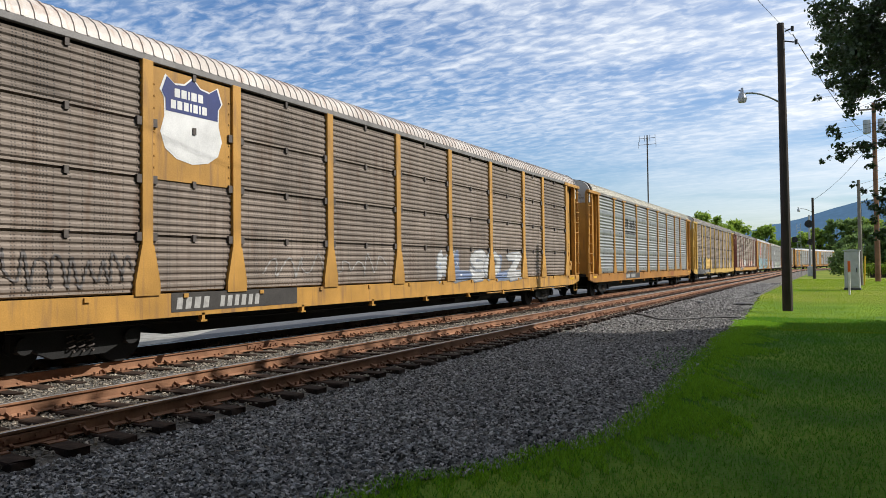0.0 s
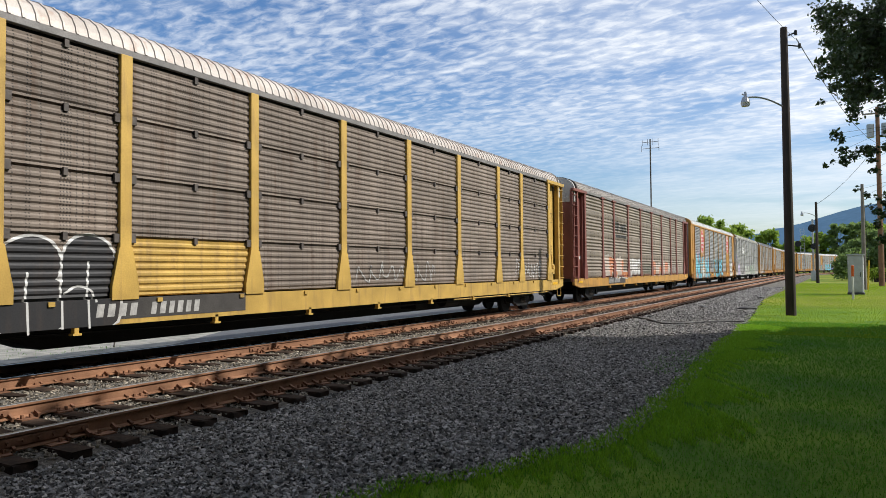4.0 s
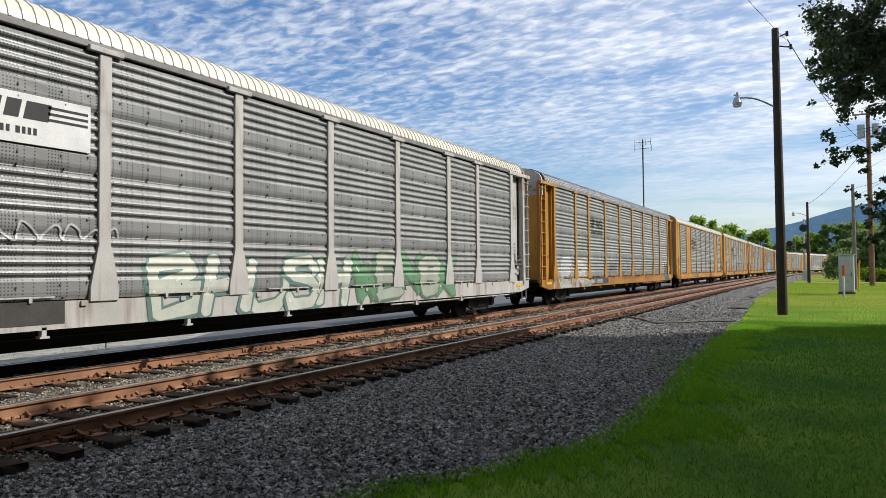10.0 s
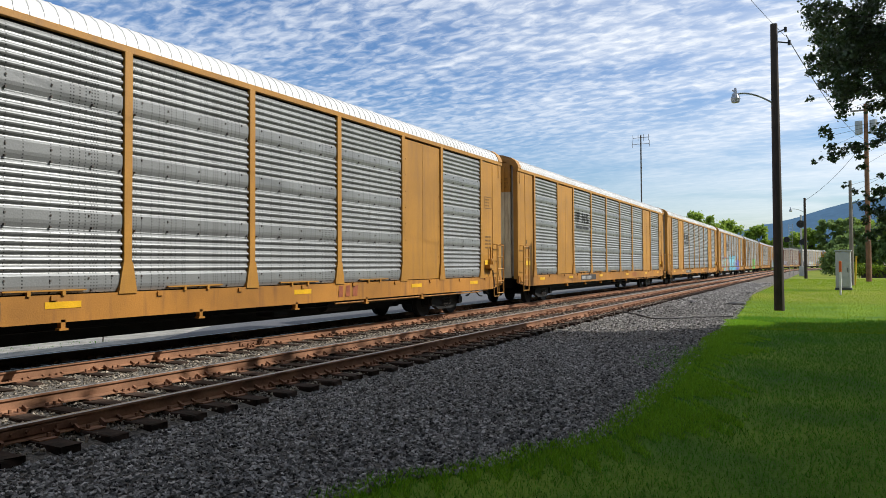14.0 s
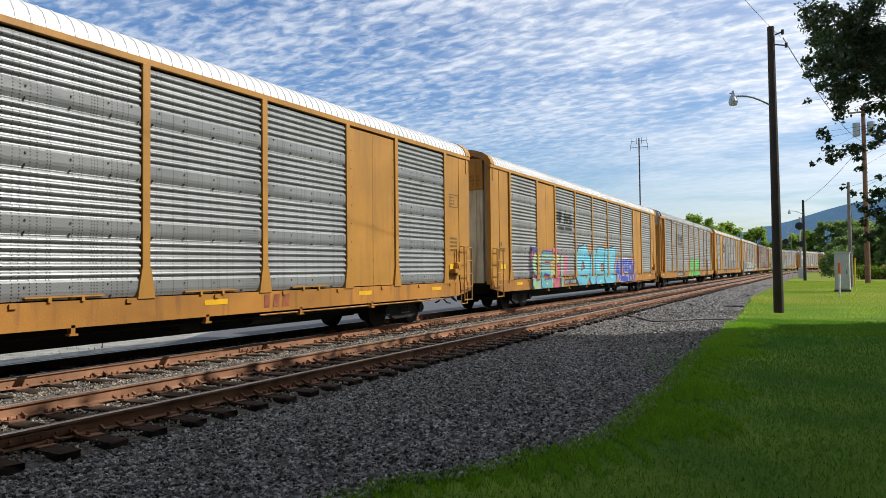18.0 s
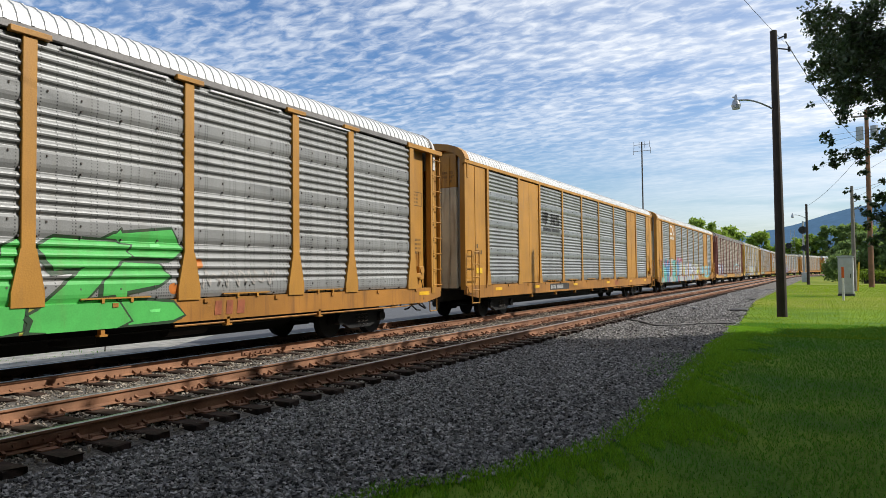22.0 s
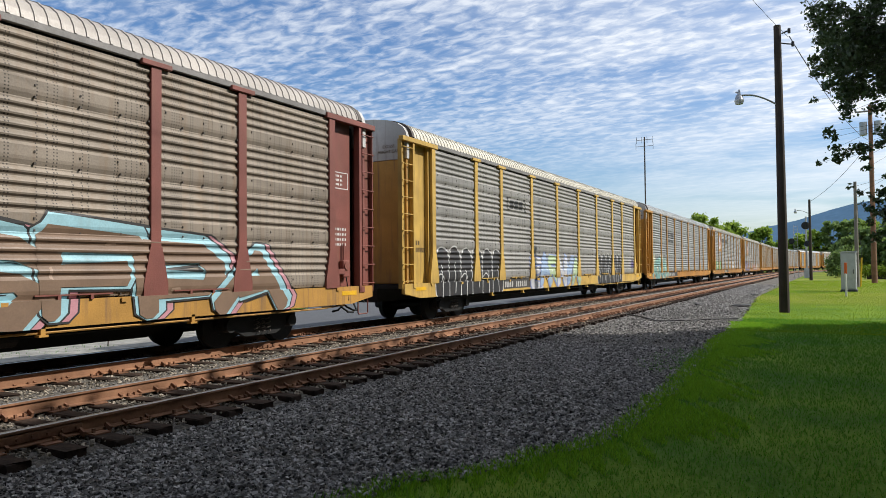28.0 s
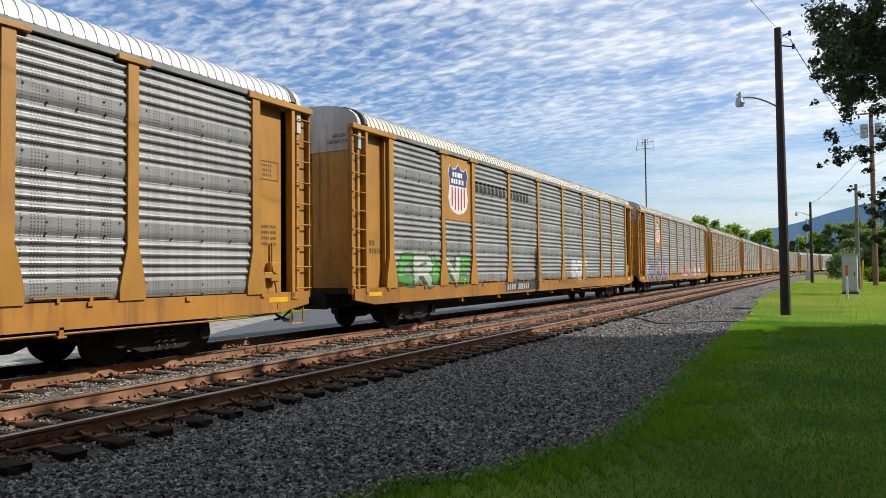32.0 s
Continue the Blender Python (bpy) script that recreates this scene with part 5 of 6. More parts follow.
def logo_horse(car, style, yc, zc, w):
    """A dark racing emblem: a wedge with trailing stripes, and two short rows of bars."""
    h = w * 0.22
    polys = []
    for k in range(4):
        z = zc + h * (0.9 - k * 0.25)
        polys.append([(yc - w * 0.5, z), (yc - w * 0.16 - 0.05 * k, z), (yc - w * 0.20 - 0.05 * k, z + h * 0.16), (yc - w * 0.5, z + h * 0.16)])
    polys.append([(yc - w * 0.32, zc - 0.1 * h), (yc - w * 0.26, zc), (yc - w * 0.15, zc + 0.9 * h), (yc - w * 0.22, zc + 1.08 * h), (yc - w * 0.34, zc + h * 1.05)])
    for a0, a1, s in ((-0.02, 0.06, 0.0), (0.15, 0.23, 0.0)):
        polys.append([(yc + w * a0, zc), (yc + w * a1, zc), (yc + w * (a1 + s), zc + h), (yc + w * (a0 + s), zc + h)])
    polys.append([(yc - 0.0 * w, zc + h), (yc + 0.08 * w, zc + h), (yc + 0.22 * w, zc), (yc + 0.14 * w, zc)])
    for z0, z1, a0, a1 in ((0.0, 0.26, 0.28, 0.48), (0.38, 0.62, 0.28, 0.48), (0.74, 1.0, 0.28, 0.48), (0.2, 0.45, 0.40, 0.5), (0.55, 0.8, 0.26, 0.36)):
        polys.append(rect(yc + a0 * w, yc + a1 * w, zc + z0 * h, zc + z1 * h))
    y = yc - w * 0.45
    for i, ww in enumerate((0.05, 0.05, 0.05, 0.045, 0.05, 0.04, 0.05, 0, 0.045, 0.05, 0.05, 0.045, 0.05, 0.045, 0.045, 0.05)):
        if ww:
            polys.append(rect(y, y + ww * w, zc - 0.62 * h, zc - 0.28 * h))
        y += (ww or 0.03) * w + 0.012 * w
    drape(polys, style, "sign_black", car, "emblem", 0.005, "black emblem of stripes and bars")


def logo_octagon(car, style, yc, zc, r):
    x = SIDE + 0.026
    def octo(k):
        return [(yc + k * 0.86 * math.cos(math.pi / 8 + i * math.pi / 4), zc + k * math.sin(math.pi / 8 + i * math.pi / 4)) for i in range(8)]
    for k, (s, mat) in enumerate(((1.08, "sign_white"), (1.03, paint((0.50, 0.03, 0.03))), (0.95, "sign_white"), (0.90, paint((0.50, 0.03, 0.03))))):
        bm = bmesh.new()
        flat_poly(bm, x + 0.003 * k, octo(r * s))
        bars_part(car, "emblem", bm, mat, "red eight-sided emblem" if k == 3 else "")
    bm = bmesh.new()
    for i, (a, ws) in enumerate(((-0.48, (0.8, 0.6, 0.6, 0.6, 0.6, 0.6)), (-0.5, (0.8, 0.3, 0.6, 0.6)), (-0.62, (0.8, 0.6, 0.6, 0.6, 0.6, 0.6, 0.6, 0.6)), (-0.45, (0.8, 0.6, 0.6, 0.3, 0.6, 0.6)))):
        letters(bm, x + 0.014, yc + a * r, zc + (0.42 - i * 0.32) * r, 0.2 * r, ws, 0.2)
    tagged(bars_part(car, "emblem_text", bm, "sign_white"), kind="stuff")


def logo_plate(car, style, y0, y1, zc):
    part("emblem_plate", boxed(SIDE + 0.03, SIDE + 0.05, y0, y1, zc - 0.36, zc + 0.36, 0.005), "sign_white", car, "white emblem plate")
    bm = bmesh.new()
    x = SIDE + 0.053
    w = y1 - y0
    for k in range(3):
        z = zc + 0.02 + k * 0.09
        flat_poly(bm, x, rect(y0 + 0.05, y0 + 0.28 * w, z, z + 0.04))
        flat_poly(bm, x, rect(y0 + 0.72 * w, y1 - 0.05, z, z + 0.04))
    letters(bm, x, y0 + 0.32 * w, zc + 0.0, 0.26, (1.0, 0.8, 1.4), 0.25, 0.2)
    letters(bm, x, y0 + 0.06 * w, zc - 0.22, 0.1, (0.7, 0.5, 0.6, 0.5, 0.5, 0.5, 0, 0.7, 0.5, 0.6, 0.5, 0.5, 0.5, 0, 0.6, 0.5, 0.5, 0.5), 0.3)
    tagged(bars_part(car, "emblem_text", bm, "sign_black"), kind="stuff")


def logo_worm(car, style, yc, zc, w):
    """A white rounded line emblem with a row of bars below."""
    x = SIDE + 0.036
    bm = bmesh.new()
    h = w * 0.32
    way = [Vector((yc + p * w, zc + q * h)) for p, q in ((-0.06, 0.0), (-0.36, 0.0), (-0.45, 0.08), (-0.48, 0.25), (-0.48, 0.75), (-0.45, 0.92), (-0.36, 1.0), (-0.08, 1.0), (0.0, 0.93), (0.30, 0.05), (0.38, -0.02), (0.44, 0.06), (0.46, 0.25), (0.46, 1.0))]
    edges = []
    for i, p in enumerate(way):
        d = (way[min(i + 1, len(way) - 1)] - way[max(i - 1, 0)]).normalized()
        n = Vector((-d.y, d.x)) * 0.07
        edges.append([bm.verts.new((x, *(p + n))), bm.verts.new((x, *(p - n)))])
    for p, q in zip(edges, edges[1:]):
        bm.faces.new((p[0], q[0], q[1], p[1]))
    bmesh.ops.recalc_face_normals(bm, faces=bm.faces)
    if sum(f.normal.x for f in bm.faces) < 0:
        bmesh.ops.reverse_faces(bm, faces=bm.faces)
    letters(bm, x, yc - 0.5 * w, zc - 0.40, 0.19, (0.75, 0.75, 0.75, 0.25, 0.6, 0.6, 0.25, 0.6, 0.6), 0.28)
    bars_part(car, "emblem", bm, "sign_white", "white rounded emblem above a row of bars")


def logo_bracket(car, style, yc, zc, w):
    h = w * 0.28
    polys = [rect(yc - w / 2, yc - w / 2 + 0.07, zc, zc + h), rect(yc + w / 2 - 0.07, yc + w / 2, zc, zc + h)]
    for a in (-0.36, -0.12, 0.14):
        polys.append(rect(yc + a * w, yc + (a + 0.2) * w, zc + 0.15 * h, zc + 0.8 * h))
    for e in (-1, 1):
        for z in (zc, zc + h - 0.06):
            a, b = sorted((yc + e * w / 2, yc + e * (w / 2 - 0.16)))
            polys.append(rect(a, b, z, z + 0.06))
    drape(polys, style, "sign_black", car, "emblem", 0.005, "faded dark bracketed emblem")


def logo_words(car, style, yc, zc, w):
    polys = []
    y = yc - w / 2
    for k in range(15):
        if k != 8:
            polys.append(rect(y, y + w / 21, zc, zc + 0.34))
        y += w / 15
    drape(polys, style, "sign_black", car, "emblem", 0.005, "row of dark bars")


LOGOS = {"shield": logo_shield, "horse": logo_horse, "octagon": logo_octagon, "plate": logo_plate, "worm": logo_worm, "bracket": logo_bracket, "words": logo_words}
M["eave_grey"] = material("eave_grey", (0.20, 0.19, 0.18), 0.6, 0.2, vary=0.2)
M["bracket_grey"] = material("bracket_grey", (0.10, 0.085, 0.075), 0.7, 0.2, vary=0.3, scale=5)
M["hinge_grey"] = material("hinge_grey", (0.30, 0.30, 0.305), 0.5, 0.4, vary=0.3, scale=1.5, streak=0.5)
M["end_worn"] = material("end_worn", (0.52, 0.45, 0.34), 0.65, vary=0.3, scale=1.0, streak=0.9, streak_rgb=(0.10, 0.07, 0.05))
M["patch_grey"] = material("patch_grey", (0.05, 0.045, 0.04), 0.7, vary=0.3)
M["stencil_white"] = material("stencil_white", (0.40, 0.39, 0.37), 0.7, vary=0.3, scale=8)
M["stencil"] = material("stencil", (0.10, 0.06, 0.02), 0.7, vary=0.2)

A_YELLOW = dict(kind="ladder_end", post="yellow", panel="silver_bright", style="ribbed", roof="roof_white", end="yellow_old", cap="end_grey",
                label="yellow car carrier with silver ribbed side panels and end ladders")
B_YELLOW = dict(kind="full_end", post="yellow", panel="silver_bright", style="ribbed_close", roof="roof_white", end="end_cream", cap="yellow", sheets=(1, 7), number_y=-5.8,
                label="tall yellow car carrier with silver ribbed panels and white roof")
WHITE, BLACK, CYAN, BLUE, TEAL = (0.62, 0.62, 0.60), (0.02, 0.02, 0.022), (0.13, 0.42, 0.52), (0.035, 0.065, 0.34), (0.10, 0.37, 0.33)
TRAIN = [
    dict(A_YELLOW, panel="panel_brown", style="rows", roof="roof_rust", post="yellow_old", shield=1, number_y=-8.5, logo=("shield", -8.12, 4.2, 1.32, 1.5),
         label="weathered yellow car carrier with grimy brown panels and blue shield",
         graffiti=[((0.8, 6.8, 1.16, 1.98, "KLSOLZ", [(0.42, 0.43, 0.43), (0.15, 0.20, 0.32), (0.46, 0.46, 0.45)], (0.20, 0.22, 0.25), 3), dict(line_w=0.03, spiky=True))], tags=[(-11.5, -9.3, 1.25, 1.9, (0.10, 0.09, 0.085), 4), (-6.5, -2.0, 1.3, 1.9, (0.33, 0.32, 0.30), 5)]),
    dict(A_YELLOW, number_y=-6.8, roof="roof_cream", logo=("horse", -5.7, 3.6, 2.2), red_y=5.9),
    dict(A_YELLOW, panel="panel_brown", style="rows", roof="roof_rust", post="yellow_pale", end="yellow_pale", number_y=-7.6, plain_bay=2,
         label="pale yellow car carrier with grimy panels and black sprayed lettering",
         graffiti=[((-11.7, -7.25, 0.66, 2.08, "SPAKI", [BLACK], WHITE, 8), dict(block=True))], tags=[(-1.0, 3.0, 1.25, 1.8, (0.4, 0.4, 0.38), 9), (8.5, 11.0, 1.2, 2.0, (0.55, 0.55, 0.53), 10)]),
    dict(A_YELLOW, post="maroon", sill="yellow_old", panel="silver_tan", roof="roof_tan", end="maroon", cap="end_grey", number_y=-8.1, logo=("horse", -5.7, 3.5, 2.2),
         label="maroon car carrier with dusty tan ribbed panels and sprayed lettering",
         graffiti=[((-8.9, -4.5, 1.2, 2.1, "BRSL", [(0.42, 0.36, 0.30), (0.45, 0.16, 0.06)], (0.5, 0.48, 0.45), 12), dict(line_w=0.04)), ((-4.0, -1.6, 1.2, 2.05, "ERBO", [(0.5, 0.49, 0.46)], (0.2, 0.18, 0.16), 13), dict()),
                   ((1.6, 7.0, 1.2, 1.95, "OWNBRA", [(0.48, 0.15, 0.05), (0.4, 0.35, 0.3)], (0.38, 0.3, 0.24), 14), dict())], tags=[(-1.2, 1.2, 1.25, 1.9, (0.12, 0.14, 0.1), 15), (7.4, 9.8, 1.2, 1.8, (0.55, 0.53, 0.5), 16)]),
    dict(B_YELLOW, panel="silver", logo=("octagon", -8.07, 3.85, 0.98), logo_two=("octagon", 7.9, 4.0, 0.94), number_y=-6.1, label="tall yellow car carrier with red eight-sided emblems and blue sprayed lettering",
         graffiti=[((-11.3, -4.9, 0.80, 2.55, "NYWN", [CYAN, CYAN, (0.55, 0.54, 0.50), CYAN], BLACK, 20), dict(spiky=True, fat=1.15, line_w=0.075, back=(0.34, 0.27, 0.32))), ((-1.6, 4.2, 0.80, 2.4, "FLOKE", [CYAN], BLACK, 21), dict(spiky=True, line_w=0.07, fat=0.9)),
                   ((9.75, 11.75, 0.66, 2.05, "ESO", [WHITE], BLACK, 22), dict(fat=1.15, line_w=0.045))], tags=[(-3.9, -2.6, 1.5, 2.4, BLACK, 23), (7.2, 8.8, 1.3, 2.1, (0.5, 0.12, 0.08), 24), (12.0, 12.9, 1.6, 2.3, (0.2, 0.15, 0.4), 25)]),
    dict(A_YELLOW, post="white_paint", panel="silver", sill="white_paint", roof="roof_cream", end="white_paint", cap="yellow", number_y=-8.0, logo=("plate", -6.9, -4.5, 3.75),
         label="off-white car carrier with grey ribbed panels and emblem plate",
         graffiti=[((-11.6, -9.2, 0.78, 2.05, "OOOO", [(0.46, 0.40, 0.53)], (0.08, 0.07, 0.12), 30), dict(block=True)), ((-3.3, 2.0, 0.72, 1.9, "BHUSH", [(0.50, 0.52, 0.44), (0.52, 0.53, 0.46)], (0.11, 0.19, 0.17), 31), dict(hole=True, line_w=0.05, fat=0.62)),
                   ((2.4, 7.4, 0.9, 1.95, "WENSK", [(0.12, 0.26, 0.14), (0.34, 0.36, 0.3)], (0.1, 0.16, 0.1), 32), dict(spiky=True))], tags=[(-12.9, -12.1, 2.6, 3.4, (0.06, 0.05, 0.3), 33), (12.1, 12.8, 1.4, 2.1, (0.03, 0.03, 0.03), 34), (-7.0, -4.0, 2.0, 2.3, (0.5, 0.5, 0.5), 35)]),
    dict(A_YELLOW, panel="silver", roof="roof_silver", logo=("horse", -5.7, 3.55, 2.1), number_y=-6.9, lines=True, label="yellow car carrier with ribbed grey panels and white scrawled outlines",
         graffiti=[((-11.9, -7.0, 0.74, 1.95, "NEYRE", [(0.30, 0.27, 0.20), (0.4, 0.4, 0.4)], (0.62, 0.62, 0.6), 40), dict(line_w=0.03, spiky=True)), ((10.5, 12.25, 0.66, 1.98, "KIB", [(0.03, 0.03, 0.032)], WHITE, 41), dict(block=True))],
         tags=[(-3.5, -2.0, 1.4, 1.9, (0.1, 0.1, 0.1), 42)]),
    dict(B_YELLOW, red_y=4.4, logo=("horse", -5.6, 3.5, 2.1)),
    dict(B_YELLOW, red_y=4.4, logo=("horse", -5.6, 3.5, 2.1)),
    dict(B_YELLOW, red_y=4.4, logo=("horse", -5.6, 3.5, 2.1)),
    dict(B_YELLOW, panel="silver", logo=("horse", -5.7, 3.5, 2.1), label="tall yellow car carrier with pink, green and blue sprayed lettering",
         graffiti=[((-9.6, -5.6, 0.74, 2.1, "SEFI", [(0.28, 0.42, 0.22), (0.12, 0.36, 0.36), (0.42, 0.42, 0.2)], (0.07, 0.05, 0.22), 50), dict(back=(0.5, 0.12, 0.2))),
                   ((-4.0, 2.5, 0.74, 2.3, "OIDE", [CYAN], BLACK, 51), dict(back=(0.42, 0.17, 0.05), fat=1.35, line_w=0.06)), ((2.8, 7.6, 0.74, 1.98, "AESRI", [BLUE], (0.55, 0.57, 0.64), 52), dict(spiky=True, back=(0.42, 0.17, 0.05), fat=1.2, line_w=0.035))], tags=[(-9.9, -8.8, 2.2, 2.4, (0.05, 0.05, 0.3), 53)]),
    dict(A_YELLOW, panel="silver", bars="sign_white", red_y=5.2, number_y=-6.9, patches=[(-1.9, 3.6, 0.74, 1.125, (0.40, 0.46, 0.07))], spots=[(3.75, 1.0, 0.3, (0.5, 0.12, 0.02)), (3.55, 1.9, 0.24, (0.55, 0.18, 0.02)), (3.95, 1.32, 0.2, (0.55, 0.16, 0.02)), (4.5, 1.75, 0.2, (0.55, 0.18, 0.02)), (-2.3, 2.1, 0.26, (0.5, 0.06, 0.03))], logo=("horse", -5.7, 3.55, 2.1), label="yellow car carrier with green spiky sprayed lettering",
         graffiti=[((-1.6, 3.9, 0.80, 2.15, "ARIZE", [(0.07, 0.42, 0.08)], (0.02, 0.05, 0.02), 60), dict(spiky=True, fat=1.2))], tags=[(-2.0, -1.5, 1.6, 2.0, (0.6, 0.08, 0.04), 61), (4.5, 6.5, 1.3, 1.7, (0.35, 0.33, 0.3), 62)]),
    dict(B_YELLOW, red_y=4.4, logo=("horse", -5.6, 3.5, 2.1)),
    dict(B_YELLOW, patches=[(-12.4, -4.9, 0.725, 1.125, (0.33, 0.37, 0.31)), (-3.0, 2.0, 0.725, 1.125, (0.30, 0.33, 0.36))], logo=("worm", -8.1, 4.27, 1.72), number_y=-5.5, label="tall yellow car carrier with white emblem and teal sprayed lettering",
         graffiti=[((-12.0, -4.0, 0.76, 2.2, "NYORAE", [TEAL, (0.05, 0.2, 0.36), (0.4, 0.4, 0.38)], (0.04, 0.08, 0.14), 70), dict(back=(0.36, 0.10, 0.15), spiky=True, fat=1.25, line_w=0.03)), ((-3.2, 3.4, 0.76, 2.1, "AREMAK", [(0.34, 0.38, 0.5), (0.45, 0.46, 0.46)], (0.06, 0.07, 0.12), 71), dict(spiky=True, back=(0.5, 0.45, 0.06))),
                   ((6.0, 10.5, 0.95, 1.85, "FIESR", [(0.16, 0.4, 0.5)], (0.4, 0.4, 0.1), 72), dict())]),
    dict(A_YELLOW, post="maroon", sill="yellow_old", panel="silver_tan", roof="roof_tan", end="maroon", number_y=-7.0, label="maroon car carrier with tan panels and pink and blue sprayed outlines",
         graffiti=[((-11.6, -6.8, 1.1, 2.05, "RENOK", [(0.45, 0.45, 0.45), (0.2, 0.2, 0.22)], (0.06, 0.08, 0.25), 80), dict()), ((3.6, 10.2, 0.74, 2.15, "SFPA", [(0.50, 0.24, 0.27)], (0.03, 0.03, 0.03), 81), dict(shift=0.16, hole=False, line_w=0.035)),
                   ((3.6, 10.2, 0.74, 2.15, "SFPA", [(0.30, 0.52, 0.58)], (0.03, 0.03, 0.03), 81), dict(hole=False, line_w=0.035, lift=0.014)),
                   ((3.6, 10.2, 0.70, 2.08, "SFPA", [(0.20, 0.13, 0.085)], (0.20, 0.13, 0.085), 81), dict(hole=False, line_w=0.0, fat=0.66, shift=-0.04, lift=0.026))], tags=[(-5.0, -2.0, 1.3, 1.7, (0.5, 0.48, 0.44), 83)]),
    dict(A_YELLOW, post="yellow_pale", panel="silver_light", roof="roof_cream", number_y=-6.9, logo=("bracket", -5.7, 3.6, 1.7), label="pale yellow car carrier with light panels and black block lettering",
         graffiti=[((-11.7, -7.1, 0.66, 2.15, "SEARKI", [BLACK], WHITE, 90), dict(block=True)), ((-4.3, 1.5, 0.76, 2.0, "EARNYA", [(0.5, 0.5, 0.52), (0.3, 0.4, 0.55), (0.4, 0.5, 0.3)], (0.2, 0.25, 0.45), 91), dict(spiky=True)),
                   ((4.4, 8.85, 0.66, 2.15, "NUIKAO", [BLACK], WHITE, 92), dict(block=True))], tags=[(11.0, 11.6, 1.4, 2.0, (0.1, 0.08, 0.2), 93)]),
    dict(A_YELLOW, panel="silver", number_y=-6.6, logo=("horse", -5.7, 3.55, 2.1), label="yellow car carrier with pale teal sprayed lettering",
         graffiti=[((-11.7, -7.0, 0.74, 2.05, "NORKN", [(0.22, 0.40, 0.36), (0.14, 0.30, 0.28)], (0.06, 0.08, 0.08), 95), dict(spiky=True, back=(0.50, 0.48, 0.36), fat=1.15))]),
    dict(A_YELLOW, panel="silver", shield=1, number_y=-4.5, roof="roof_cream", logo=("shield", -8.07, 4.05, 1.25, 1.5, True), logo_two=("words", -4.6, 4.1, 4.6), label="yellow car carrier with a striped red, white and blue shield",
         graffiti=[((-11.4, -7.4, 1.2, 1.95, "CRWNE", [(0.08, 0.3, 0.06), (0.4, 0.42, 0.36)], (0.05, 0.12, 0.04), 97), dict(spiky=True)), ((2.6, 4.6, 1.2, 1.9, "SOT", [(0.5, 0.5, 0.48)], (0.3, 0.3, 0.3), 98), dict())]),
    dict(A_YELLOW, panel="silver", shield=1, roof="roof_cream", logo=("shield", -8.07, 4.05, 1.25, 1.5, True), label="yellow car carrier with a shield and a band of sprayed scrawls",
         graffiti=[((-11.5, -5.0, 0.9, 2.0, "KRASTEN", [(0.35, 0.34, 0.4), (0.15, 0.16, 0.3)], (0.04, 0.04, 0.08), 99), dict(spiky=True)), ((0, 9.0, 1.0, 1.6, "BLOWKEMS", [(0.45, 0.2, 0.18), (0.5, 0.5, 0.48)], (0.2, 0.15, 0.2), 100), dict())]),
]
M["silver_light"] = material("silver_light", (0.265, 0.255, 0.235), 0.58, 0.15, streak=0.35, streak_rgb=(0.3, 0.27, 0.23), vary=0.1, scale=0.8, by_object=0.05, dots=(0.11, 0.055))
FOLLOW = [dict(A_YELLOW, panel="silver_tan", roof="roof_cream"), dict(A_YELLOW, panel="silver"), dict(A_YELLOW, panel="silver_light"), dict(B_YELLOW), dict(A_YELLOW, panel="silver_light", roof="roof_cream"),
          dict(A_YELLOW, panel="silver_tan"), dict(A_YELLOW, panel="silver_light", post="white_paint"), dict(A_YELLOW, panel="silver"), dict(B_YELLOW)]


def build_train():
    return [build_car(i, spec) for i, spec in enumerate(TRAIN + FOLLOW)]


# ---- poles, signal, cabinet ----
def utility_pole(x, y, h, r, mat, label, lean=(0, 0)):
    top = new("utility_pole", None)
    top.location = (x, y, 0)
    bm = rod(bmesh.new(), (0, 0, -0.2), (lean[0], lean[1], h), r, 14, r * 0.68)
    part("pole", bm, mat, top)
    return tagged(top, label, "utility pole", "poles along the line")


def lamp_arm(pole, z, reach, name_mat="pole_wood"):
    pts = [(0, 0, z - 0.15)]
    for k in range(9):
        t = k / 8
        pts.append((-reach * t * 0.876, -reach * t * 0.48, z + 0.45 * math.sin(t * math.pi * 0.62) - 0.15 + 0.15))
    part("lamp_arm", tube(bmesh.new(), pts, 0.035, 8), "galvanised", pole, "curved grey lamp arm")
    ex, ey, ez = pts[-1]
    bm = bmesh.new()
    rod(bm, (ex, ey, ez - 0.18), (ex, ey, ez + 0.02), 0.17, 12, 0.12)
    rod(bm, (ex, ey, ez + 0.02), (ex, ey, ez + 0.24), 0.07, 10, 0.04)
    rod(bm, (ex + 0.02, ey, ez + 0.10), (ex - 0.12, ey, ez + 0.16), 0.03, 8)
    part("lamp_head", bm, "galvanised", pole, "grey street lamp housing")
    bm = rod(bmesh.new(), (ex, ey, ez - 0.33), (ex, ey, ez - 0.18), 0.14, 12, 0.18)
    part("lamp_lens", bm, "cabinet_grey", pole, "pale glass lens")


def poles():
    p = utility_pole(-1.49, 29.8, 11.22, 0.19, "pole_wood", "tall dark wooden pole with a curved street lamp arm", (-0.03, 0))
    lamp_arm(p, 8.05, 1.58)
    for (ax, az), (bx, bz) in (((0.12, 10.90), (0.38, 10.98)), ((0.10, 10.52), (0.50, 10.44))):
        arm = part("bracket", rod(bmesh.new(), (ax, 0.05, az), (bx - 0.055, 0.1, bz), 0.028, 8), "wire_black", p)
        part("insulator", rod(bmesh.new(), (bx, 0.1, bz - 0.09), (bx, 0.1, bz + 0.09), 0.055, 8), "wire_black", arm)
